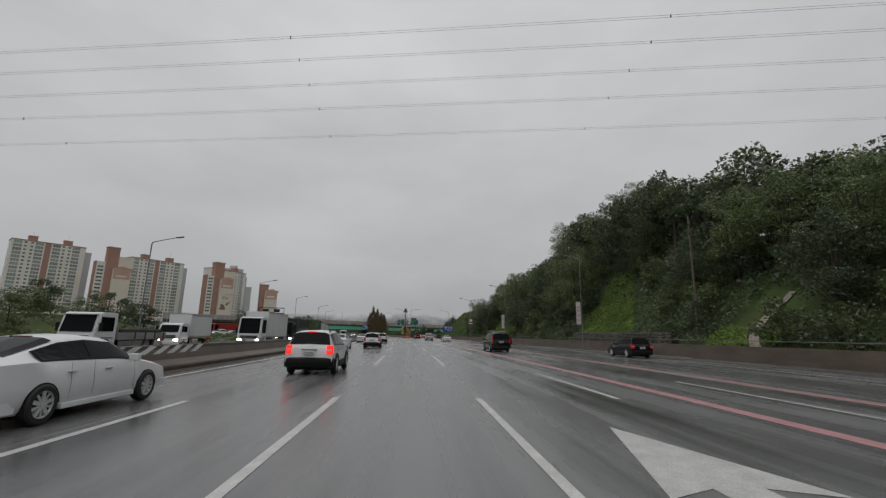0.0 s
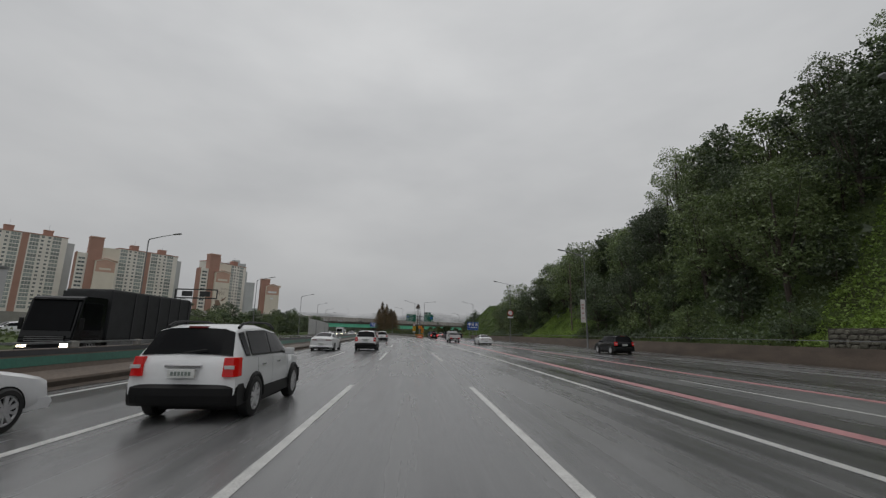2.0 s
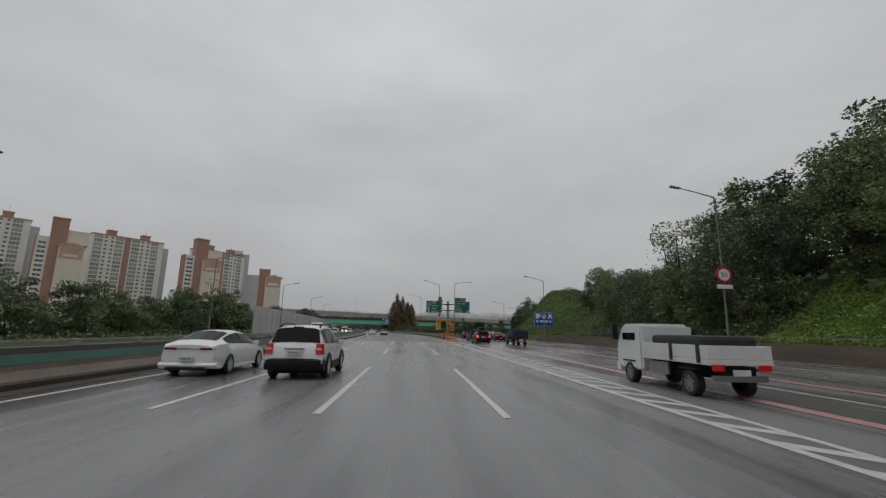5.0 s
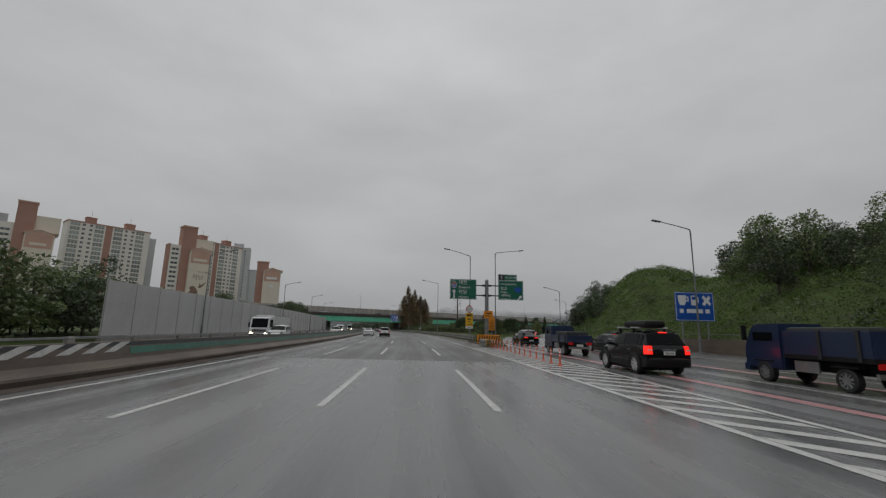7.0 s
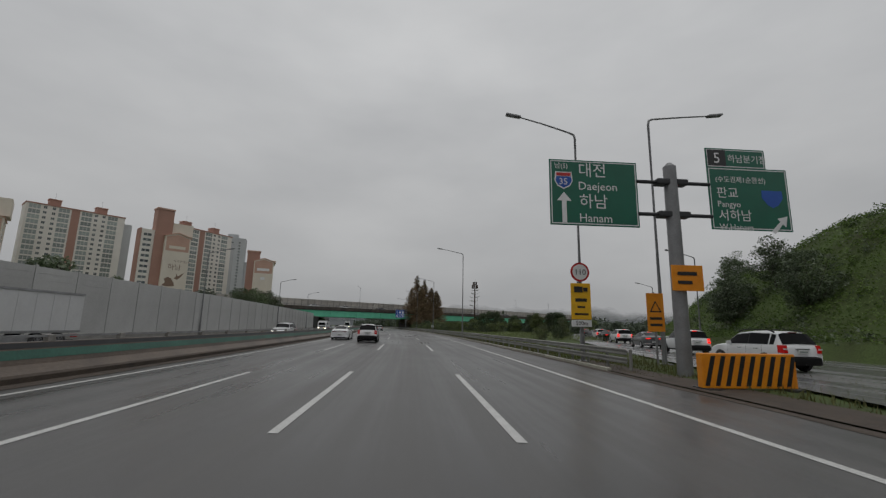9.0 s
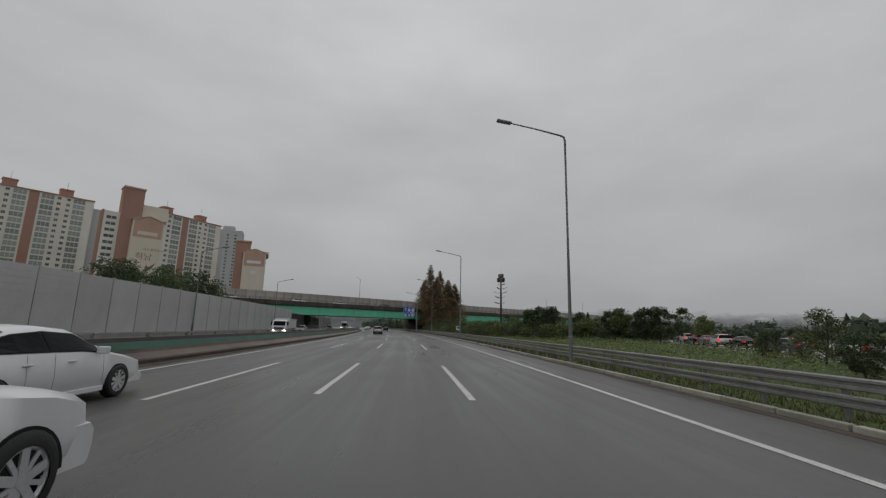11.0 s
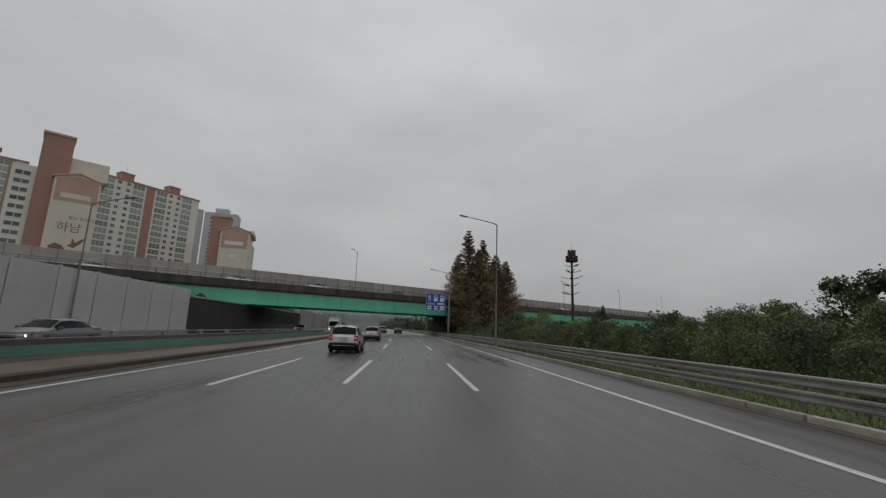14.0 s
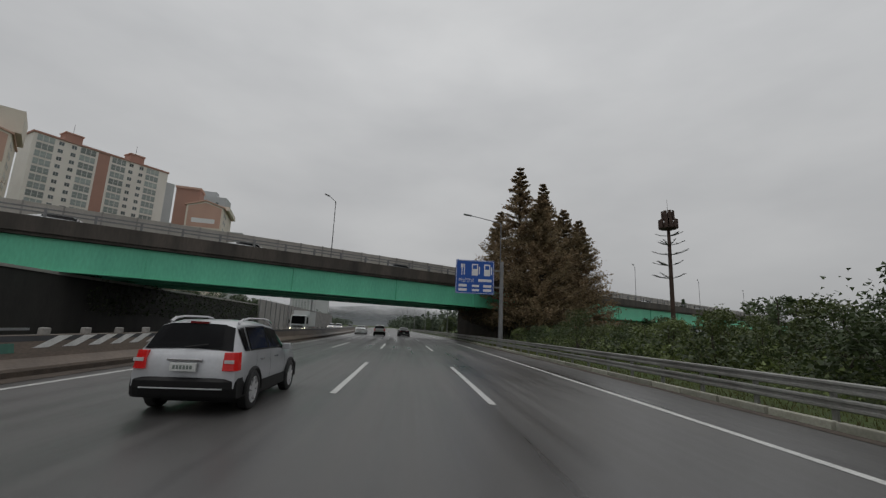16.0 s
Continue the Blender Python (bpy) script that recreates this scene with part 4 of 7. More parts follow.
# ---- disguised mobile phone mast ----
def build_tower():
    t = thing("phone_mast", pose(-10.8, 405, 0), "brown phone mast disguised as a pine tree", "mast")
    part("pole", tube(bmesh.new(), [(0, 0, -0.3), (0, 0, 12), (0, 0, 24.6)], [0.42, 0.36, 0.26], 12), "rust", t, smooth=True)
    for z, r, n in ((21.6, 1.55, 12), (23.3, 1.0, 8)):
        part("platform", tube(bmesh.new(), [(0, 0, z - 0.1), (0, 0, z)], r * 0.95, 20), "rust", t)
        for k in range(n):
            a = 2 * math.pi * k / n
            o = part("antenna_panel", boxed(-0.3, 0.3, -0.1, 0.1, 0, 1.6, bevel=0.04), "rust", t)
            o.matrix_local = pose(r * math.cos(a), r * math.sin(a), z, 0, 0, math.degrees(a) + 90)
    part("spike", tube(bmesh.new(), [(0, 0, 24.6), (0, 0, 27.2)], [0.04, 0.02], 6), "rust", t)
    rng = random.Random(5)
    for z in (12.2, 14.6, 16.6, 18.4, 20.2):
        for k in range(5):
            a = rng.uniform(0, 6.28)
            ln = rng.uniform(2.2, 3.6) * (1.15 - (z - 12) * 0.05)
            bm = tube(bmesh.new(), [(0, 0, z), (ln * 0.6 * math.cos(a), ln * 0.6 * math.sin(a), z + 0.25), (ln * math.cos(a), ln * math.sin(a), z + 0.75)], [0.07, 0.05, 0.02], 5)
            for i in range(26):
                q = rng.uniform(0.35, 1.0)
                c = Vector((ln * q * math.cos(a), ln * q * math.sin(a), z + 0.6 * q * q + 0.1))
                v = Vector((rng.uniform(-1, 1), rng.uniform(-1, 1), rng.uniform(-0.2, 0.7))) * 0.4
                w = v.cross(Vector((0, 0, 1))) * 0.35
                bm.faces.new([bm.verts.new(c - w), bm.verts.new(c + v), bm.verts.new(c + w)])
            part("branch", bm, "needles", t)
    return t


# lane-control gantry on a post beyond the opposite carriageway
frame_sign = thing("lane_sign", on_road(102, -32.4), "dark lane signal frame on a roadside post", "road sign")
part("post", tube(bmesh.new(), [(0, 0, -0.4), (0, 0, 7.0)], [0.16, 0.13], 10), "dark_steel", frame_sign, smooth=True)
for z in (5.7, 6.9):
    part("arm", boxed(0.12, 5.6, -0.09, 0.09, z, z + 0.16), "dark_steel", frame_sign)
for x in (0.9, 3.3):
    part("signal_box", boxed(x, x + 1.3, -0.2, 0.18, 6.02, 6.74, bevel=0.04), "dark_steel", frame_sign)
part("strut", boxed(5.5, 5.6, -0.08, 0.08, 5.87, 6.89), "dark_steel", frame_sign)

# ---- apartment blocks ----
M.update({
    "cream_wall": material("cream_painted_wall", (0.80, 0.77, 0.72), 0.8, second=(0.66, 0.63, 0.58), scale=0.12, fine=3, mix=0.6, fine_mix=0.12),
    "pale_wall": material("pale_grey_wall", (0.5, 0.51, 0.52), 0.8, second=(0.42, 0.43, 0.44), scale=0.12, fine=3, mix=0.6, fine_mix=0.12),
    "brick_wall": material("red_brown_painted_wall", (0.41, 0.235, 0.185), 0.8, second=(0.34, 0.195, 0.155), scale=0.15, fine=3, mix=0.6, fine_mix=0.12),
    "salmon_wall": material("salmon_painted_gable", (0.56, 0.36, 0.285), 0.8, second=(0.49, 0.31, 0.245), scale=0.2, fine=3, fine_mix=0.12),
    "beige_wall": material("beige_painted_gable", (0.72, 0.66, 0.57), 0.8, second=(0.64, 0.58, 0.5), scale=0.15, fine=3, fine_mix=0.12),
    "mural": material("brown_mural_paint", (0.26, 0.17, 0.125), 0.8),
    "window_glass": material("dark_window_glass", (0.10, 0.12, 0.125), 0.12, second=(0.05, 0.065, 0.07), scale=0.6, fine=3, vary=0.45, spec=0.6),
    "balcony_glass": material("green_grey_balcony_glass", (0.31, 0.35, 0.335), 0.2, second=(0.19, 0.22, 0.21), scale=0.4, fine=2, vary=0.35, spec=0.6),
    "window_frame": material("pale_window_frame", (0.66, 0.65, 0.62), 0.5),
    # darker grey puts the shade of a deep balcony into a shallow pane
    "recess": material("shaded_balcony_back", (0.24, 0.235, 0.23), 0.8),
})
FLOOR = 2.85


def block(name, bm_args, mat, parent):
    return part(name, boxed(*bm_args), mat, parent)


def window_kinds():
    """Shared meshes: a glazed balcony, a small window and a railed recess, each facing -y with its lower left at the origin."""
    kinds = {}

    def framed(cols, rows, z0, z1, rim, back, mats):
        """A frame of one piece with its panes set back."""
        bm = bmesh.new()
        vs = [[bm.verts.new((i / cols, -0.12, z0 + (z1 - z0) * j / rows)) for i in range(cols + 1)] for j in range(rows + 1)]
        panes = [bm.faces.new((vs[j][i], vs[j][i + 1], vs[j + 1][i + 1], vs[j + 1][i])) for j in range(rows) for i in range(cols)]
        edge = bmesh.ops.extrude_edge_only(bm, edges=[e for e in bm.edges if e.is_boundary])
        bmesh.ops.translate(bm, verts=[v for v in edge["geom"] if isinstance(v, bmesh.types.BMVert)], vec=(0, 0.12, 0))
        for f in bm.faces:
            f.material_index = 1
        r = bmesh.ops.inset_individual(bm, faces=panes, thickness=rim, depth=-back)
        for f in panes:
            f.material_index = 0
        bmesh.ops.recalc_face_normals(bm, faces=bm.faces)
        return bm, mats

    kinds["g"] = framed(3, 2, 0.4, 2.55, 0.035, 0.05, ["balcony_glass", "window_frame"])
    kinds["w"] = framed(2, 1, 0.9, 2.25, 0.05, 0.04, ["window_glass", "window_frame"])
    kinds["d"] = framed(1, 2, 0.0, 2.7, 0.06, 0.08, ["recess", "window_frame"])
    meshes = {}
    for k, (bm, mats) in kinds.items():
        me = bpy.data.meshes.new("window")
        bm.to_mesh(me)
        bm.free()
        for m in mats:
            me.materials.append(M[m])
        meshes[k] = me
    return meshes


WINDOWS = window_kinds()


def window_at(parent, kind, x, z, wide, name=None):
    o = new(name or {"g": "balcony_window", "w": "window", "d": "balcony"}[kind], WINDOWS[kind])
    o.parent = parent
    o.matrix_local = Matrix.Translation((x, -0.001, z)) @ Matrix.Diagonal((wide, 1, 1, 1))
    return o


# widths along the facade: glazed balconies (g), two small windows (ww), red stripe (r), plain wall (p)
BAYS = [("p", 1.0), ("g", 5.0), ("p", 0.6), ("ww", 6.2), ("p", 0.6), ("g", 5.0), ("p", 0.7), ("r", 3.8), ("p", 0.7), ("g", 5.0), ("p", 0.6), ("ww", 6.2), ("p", 0.6), ("g", 5.0), ("p", 3.6)]


def slab(m, high, label, from_floor, bays=BAYS, deep=12.5, boxes=True):
    t = thing("apartment_block", m, label, "apartment building", "apartment blocks")
    wide = sum(b for _, b in bays)
    block("wall", (0, wide, 0, deep, -0.5, high), "cream_wall", t)
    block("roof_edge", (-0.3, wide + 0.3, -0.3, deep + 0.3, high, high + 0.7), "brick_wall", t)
    floors = int(high / FLOOR)
    x = 0.0
    for kind, w in bays:
        if kind == "r":
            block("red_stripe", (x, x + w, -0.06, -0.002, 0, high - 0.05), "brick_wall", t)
        if kind in "gd" or kind == "ww":
            for f in range(from_floor, floors):
                z = high - (floors - f) * FLOOR
                if kind == "ww":
                    window_at(t, "w", x + 0.5, z, 1.5)
                    window_at(t, "w", x + w - 2.0, z, 1.5)
                else:
                    window_at(t, kind, x + 0.06, z, w - 0.12)
        x += w
    part("end_wing", boxed(wide + 0.01, wide + 4.8, 2.5, deep, -0.5, high - 3.0), "pale_wall", t)
    if boxes:
        for q in (0.27, 0.75):
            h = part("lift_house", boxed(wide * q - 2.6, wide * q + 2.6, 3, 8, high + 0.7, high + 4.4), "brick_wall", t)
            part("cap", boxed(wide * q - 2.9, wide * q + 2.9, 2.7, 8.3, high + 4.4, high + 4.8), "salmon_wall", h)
            part("lightning_rod", tube(bmesh.new(), [(wide * q, 5, high + 4.7), (wide * q, 5, high + 9)], 0.06, 5), "dark_steel", h)
    return t


def gable_tower(m, wide, deep, high, label, tower_high=0.0, windows=True, tower_gap=1.0, wing=True):
    """A block with a beige gable wall facing -y, salmon under its pitched top, and a red-brown stair tower behind."""
    t = thing("apartment_block", m, label, "apartment building", "apartment blocks")
    bm = bmesh.new()
    ring = [(0, -0.5), (wide, -0.5), (wide, high - 2.0), (wide / 2, high), (0, high - 2.0)]
    a = [bm.verts.new((x, 0, z)) for x, z in ring]
    b = [bm.verts.new((x, deep, z)) for x, z in ring]
    bm.faces.new(a)
    bm.faces.new(b[::-1])
    for k in range(5):
        bm.faces.new((a[k], b[k], b[(k + 1) % 5], a[(k + 1) % 5]))
    bmesh.ops.recalc_face_normals(bm, faces=bm.faces)
    part("wall", bm, "beige_wall", t)
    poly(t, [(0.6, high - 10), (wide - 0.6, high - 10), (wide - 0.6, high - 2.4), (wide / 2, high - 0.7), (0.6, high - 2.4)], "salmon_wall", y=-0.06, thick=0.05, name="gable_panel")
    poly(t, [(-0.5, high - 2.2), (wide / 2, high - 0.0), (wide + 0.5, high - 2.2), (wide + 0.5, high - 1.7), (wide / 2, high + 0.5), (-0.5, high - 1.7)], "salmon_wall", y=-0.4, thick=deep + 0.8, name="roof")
    if windows:
        for f in range(4, int(high / FLOOR) - 1):
            z = high - 3 - (int(high / FLOOR) - 1 - f) * FLOOR
            for y in (2.0, 5.5):
                o = new("window", WINDOWS["w"])
                o.parent = t
                o.matrix_local = Matrix.Translation((-0.002, y + 1.5, z)) @ Matrix.Rotation(radians(-90), 4, "Z") @ Matrix.Diagonal((1.4, 1, 1, 1))
                o = new("window", WINDOWS["w"])
                o.parent = t
                o.matrix_local = Matrix.Translation((wide + 0.002, y, z)) @ Matrix.Rotation(radians(90), 4, "Z") @ Matrix.Diagonal((1.4, 1, 1, 1))
    if tower_high:
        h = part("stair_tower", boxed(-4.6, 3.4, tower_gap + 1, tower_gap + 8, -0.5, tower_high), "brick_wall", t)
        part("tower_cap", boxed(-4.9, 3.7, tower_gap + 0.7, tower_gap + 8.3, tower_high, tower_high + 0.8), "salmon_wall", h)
        part("wing", boxed(3.41, wide + 1.5, tower_gap + 2, deep, high - 0.5, tower_high - 6.5), "beige_wall", t)
    if tower_high and wing:
        part("side_wing", boxed(-10.5, -4.61, tower_gap + 2, tower_gap + 9, -0.5, tower_high - 12), "cream_wall", t)
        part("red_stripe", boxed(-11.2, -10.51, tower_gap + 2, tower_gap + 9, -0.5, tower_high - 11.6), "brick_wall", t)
        for f in range(6, int((tower_high - 12) / FLOOR)):
            o = new("window", WINDOWS["w"])
            o.parent = t
            o.matrix_local = Matrix.Translation((-9.6, tower_gap + 1.999, f * FLOOR)) @ Matrix.Diagonal((3.8, 1, 1, 1))
    return t


def facing(x0, y0, x1, y1):
    return pose(x0, y0, 0, 0, 0, math.degrees(math.atan2(y1 - y0, x1 - x0)))


slab(facing(-203, 434, -187, 478.5), 62.5, "cream apartment slab with glazed balconies and red stripe", 4)
c_gable = gable_tower(facing(-178.4, 397.2, -170.7, 407.1), 12.5, 17, 49.5, "apartment block with beige mural gable and red stair tower", 62.0)
text("하남", 3.6, "mural", c_gable, 2.6, 29.5, y=-0.03)
text("역사 환경도시", 1.45, "mural", c_gable, 5.2, 33.6, y=-0.03)
bars(c_gable, "beige_wall", [(2.2, 10.2, 40.8, 42.4)], y=-0.075)
poly(c_gable, [(1.0, 20.5), (3.5, 20.0), (7.0, 20.4), (6.4, 22.6), (5.0, 24.6), (3.2, 25.2), (1.6, 24.0), (2.4, 22.2)], "mural", y=-0.03, name="mural_rock")
poly(c_gable, [(6.2, 24.6), (8.0, 24.0), (9.6, 25.6), (11.2, 28.2), (9.2, 26.8), (8.2, 25.8), (7.4, 27.4), (7.2, 25.4)], "mural", y=-0.03, name="mural_bird")
slab(facing(-252, 387, -224.5, 427), 63.5, "cream apartment slab with glazed balconies and roof houses", 4)
b_gable = gable_tower(facing(-245.5, 356.5, -237.0, 365.6), 12.5, 17, 51.0, "apartment block with beige gable and tall red tower", 66.0)
bars(b_gable, "beige_wall", [(2.6, 9.6, 42.6, 44.0)], y=-0.075)
slab(facing(-307.8, 335.4, -276.4, 371.6), 67.0, "cream apartment slab beside a red tower", 4)
slab(facing(-362, 285, -330, 318), 63, "far cream apartment slab with red roof houses", 4)
d_gable = gable_tower(facing(-158.6, 456.0, -147.8, 461.9), 12.3, 21.5, 44.7, "smaller apartment block with salmon gable panel", 49.1, wing=False)
bars(d_gable, "sign_white", [(2.1, 9.8, 36.3, 38.0), (4.6, 7.3, 30.3, 32.0)], y=-0.075)
far_block = thing("apartment_block", facing(-247, 556, -216, 570), "distant pale grey apartment tower behind others", "apartment building", "apartment blocks")
block("wall", (0, 22, 0, 14, -0.5, 80), "pale_wall", far_block)
block("wing", (22.01, 34, 2, 14, -0.5, 58), "pale_wall", far_block)
block("roof_house", (6, 15, 3, 10, 80, 84), "pale_wall", far_block)
for f in range(10, 27):
    for x in (4, 10, 16):
        window_at(far_block, "w", x, f * FLOOR, 1.8)
far_town = thing("apartment_block", facing(-420, 1010, -386, 1018), "distant hazy white apartment block", "apartment building", "apartment blocks")
block("wall", (0, 34, 0, 14, -0.5, 48), "pale_wall", far_town)
block("wing", (36, 62, 4, 16, -0.5, 42), "pale_wall", far_town)
for f in range(5, 16):
    for x in range(3, 32, 5):
        window_at(far_town, "g", x, f * FLOOR, 3.2)

# ---- trees and undergrowth ----
M.update({
    "leaf": material("wet_leaf", (0.17, 0.22, 0.085), 0.38, second=(0.08, 0.115, 0.045), scale=0.3, fine=4, mix=0.7, fine_mix=0.2, island=0.35, vary=0.3, spec=0.6, thin=0.3),
    "leaf_bright": material("bright_creeper_leaf", (0.25, 0.36, 0.07), 0.6, second=(0.13, 0.2, 0.045), scale=0.2, fine=4, mix=0.6, fine_mix=0.2, island=0.4, spec=0.6, thin=0.35),
    "leaf_weed": material("soft_green_weed_leaf", (0.135, 0.205, 0.05), 0.6, second=(0.07, 0.11, 0.032), scale=0.22, fine=3, mix=0.5, fine_mix=0.2, island=0.22, spec=0.3, thin=0.3),
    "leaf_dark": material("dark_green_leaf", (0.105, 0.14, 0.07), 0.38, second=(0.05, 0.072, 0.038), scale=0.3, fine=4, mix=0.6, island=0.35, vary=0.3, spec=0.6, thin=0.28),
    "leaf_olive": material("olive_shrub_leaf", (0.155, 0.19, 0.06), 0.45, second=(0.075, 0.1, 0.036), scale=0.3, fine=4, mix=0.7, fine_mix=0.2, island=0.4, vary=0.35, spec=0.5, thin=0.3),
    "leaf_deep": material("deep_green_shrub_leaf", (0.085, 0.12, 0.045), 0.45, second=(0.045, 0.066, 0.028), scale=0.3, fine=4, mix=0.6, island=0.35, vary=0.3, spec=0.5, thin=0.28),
    "leaf_brown": material("rusty_conifer_leaf", (0.31, 0.215, 0.135), 0.7, second=(0.19, 0.16, 0.095), scale=0.3, fine=4, mix=0.6, island=0.4, spec=0.2, thin=0.5),
    "bark": material("wet_bark", (0.075, 0.058, 0.045), 0.85, second=(0.04, 0.032, 0.027), scale=3, fine=20, bump=0.5),
    "blade": material("grass_blade", (0.115, 0.135, 0.045), 0.7, second=(0.1, 0.085, 0.04), scale=0.6, fine=6, island=0.35, spec=0.2, thin=0.3),
    "needles": material("artificial_needles", (0.05, 0.065, 0.042), 0.6, second=(0.04, 0.04, 0.03), scale=0.6, island=0.3),
    # leaf green greyed to carry the haze of distance
    "far_leaf": material("haze_greyed_leaf", (0.125, 0.15, 0.11), 0.8, second=(0.085, 0.105, 0.08), scale=0.1, fine=1, island=0.35, spec=0.1, thin=0.3),
    # backdrop ridges: distance haze is mixed into these greys, more in the second
    "ridge": material("haze_tinted_ridge", (0.145, 0.155, 0.16), 1.0, second=(0.125, 0.135, 0.14), scale=0.01, fine=0.06, spec=0.0),
    "ridge_far": material("paler_haze_tinted_ridge", (0.19, 0.2, 0.205), 1.0, second=(0.175, 0.185, 0.19), scale=0.006, fine=0.03, spec=0.0),
})
build_tower()


def leaf_mesh(name, centres, sizes, rng, droop=0.0, slim=0.55):
    """Many small pointed leaves, one island each, at the centres."""
    n = len(centres)
    c, s = np.asarray(centres, float), np.asarray(sizes, float)[:, None]
    u = rng.normal(size=(n, 3))
    u[:, 2] = u[:, 2] * 0.6 - droop
    u /= np.linalg.norm(u, axis=1)[:, None]
    w = np.cross(u, rng.normal(size=(n, 3)))
    w /= np.linalg.norm(w, axis=1)[:, None]
    pts = np.stack([c + u * s * 1.1, c - u * s * 0.75 + w * s * slim * 1.15, c - u * s * 0.6 - w * s * slim * 1.15], 1).reshape(-1, 3)
    me = bpy.data.meshes.new(name)
    me.vertices.add(3 * n)
    me.vertices.foreach_set("co", pts.ravel())
    me.loops.add(3 * n)
    me.loops.foreach_set("vertex_index", np.arange(3 * n, dtype=np.int32))
    me.polygons.add(n)
    me.polygons.foreach_set("loop_start", np.arange(0, 3 * n, 3, dtype=np.int32))
    me.update(calc_edges=True)
    me.validate()
    return me


def clump_points(rng, clumps, per):
    """Points in uneven clumps: rows of centre and radii."""
    out = []
    for c, r in clumps:
        v = rng.normal(size=(per, 3))
        v /= np.linalg.norm(v, axis=1)[:, None]
        out.append(np.asarray(c) + v * (rng.uniform(0.35, 1.08, size=(per, 1)) ** 0.6) * np.asarray(r))
    return np.concatenate(out)


def broadleaf(seed, high, spread, mat, leaf=0.135, clumps=34, per=185, name="tree", label="dense wet broadleaf tree on the hillside", trunk_share=0.12, group="hillside trees"):
    rng = np.random.default_rng(seed)
    t = thing(name, Matrix(), label, name, group)
    base = high * trunk_share
    cl = []
    for k in range(clumps):
        a, q = rng.uniform(0, 2 * math.pi), rng.uniform(0, 1)
        z = base + (high - base) * (0.12 + 0.8 * q)
        reach = spread * math.sqrt(max(0.05, 1 - (1.7 * q - 0.75) ** 2)) * rng.uniform(0.35, 0.85)
        r = spread * rng.uniform(0.22, 0.42)
        cl.append(((reach * math.cos(a), reach * math.sin(a), z), (r, r, r * rng.uniform(0.55, 0.8))))
    bm = bmesh.new()
    lean = Vector((rng.uniform(-0.5, 0.5), rng.uniform(-0.5, 0.5), 0))
    tube(bm, [(0, 0, -0.4), lean * 0.3 + Vector((0, 0, base * 0.6)), lean + Vector((0, 0, base + (high - base) * 0.35)), lean * 1.3 + Vector((0, 0, high * 0.85))], [high * 0.022, high * 0.018, high * 0.012, 0.03], 7)
    for c, r in cl[::3]:
        tube(bm, [lean * 0.6 + Vector((0, 0, base + 0.1 * high)), (lean + Vector(c)) * 0.5 + Vector((0, 0, base * 0.3)), Vector(c)], [high * 0.009, high * 0.006, 0.02], 5)
    part("trunk", bm, "bark", t)
    pts = clump_points(rng, cl, per)
    loose = rng.normal(size=(len(pts) // 6, 3)) * np.array([spread * 0.5, spread * 0.5, (high - base) * 0.24]) + np.array([0, 0, base + (high - base) * 0.5])
    off = (loose - np.array([0, 0, base + (high - base) * 0.5])) / np.array([spread, spread, (high - base) * 0.47])
    pts = np.concatenate([pts, loose[(off**2).sum(1) < 0.95]])
    me = leaf_mesh("crown", pts, rng.uniform(0.5, 1.35, len(pts)) * leaf, rng)
    me.materials.append(M[mat])
    o = new("crown", me)
    o.parent = t
    return t


def conifer(seed, high, spread, mat, label, per=70, name="tree", group="roadside conifers", leaf=0.2):
    rng = np.random.default_rng(seed)
    t = thing(name, Matrix(), label, "tree", group)
    bm = bmesh.new()
    tube(bm, [(0, 0, -0.3), (0, 0, high * 0.5), (0, 0, high * 0.98)], [high * 0.018, high * 0.011, 0.03], 8)
    pts = []
    z = high * 0.08
    while z < high * 0.97:
        reach = spread * (1 - z / high) ** 0.95 + 0.12
        for k in range(10):
            a = rng.uniform(0, 6.283)
            ln = reach * rng.uniform(0.6, 1.1)
            tip = Vector((ln * math.cos(a), ln * math.sin(a), z + ln * rng.uniform(0.15, 0.45)))
            tube(bm, [(0, 0, z), tip * 0.55 + Vector((0, 0, z * 0.45 - 0.1)), tip], [0.05, 0.03, 0.012], 4)
            q = rng.uniform(0.15, 1.05, size=(per, 1))
            v = np.array([[0, 0, z]]) + (np.array(tip) - np.array([0, 0, z])) * q
            pts.append(v + rng.normal(size=(per, 3)) * np.array([0.2, 0.2, 0.16]) * (0.15 + ln * 0.25))
        z += high * 0.026
    part("trunk", bm, "bark", t)
    pts = np.concatenate(pts)
    me = leaf_mesh("crown", pts, rng.uniform(0.6, 1.2, len(pts)) * leaf, rng, droop=0.3, slim=0.4)
    me.materials.append(M[mat])
    o = new("crown", me)
    o.parent = t
    return t


def plant(proto, spots, rng, low=0.85, high=1.15, placed=False):
    """Copies of the prototypes on the ground at (s, d); the first of each is moved to a spot as well."""
    used = set(proto) if placed else set()
    for i, (s, d) in enumerate(spots):
        p = proto[rng.randrange(len(proto))] if i >= len(proto) else proto[i]
        v = at(s, d, ground_z(s, d) - 0.1)
        k = rng.uniform(low, high)
        m = Matrix.Translation(v) @ Matrix.Rotation(rng.uniform(0, 6.28), 4, "Z") @ Matrix.Diagonal((k, k, k * rng.uniform(0.92, 1.1), 1))
        if p not in used:
            used.add(p)
            p.matrix_basis = m
        else:
            o = copy_thing(p, Matrix())
            o.matrix_basis = m


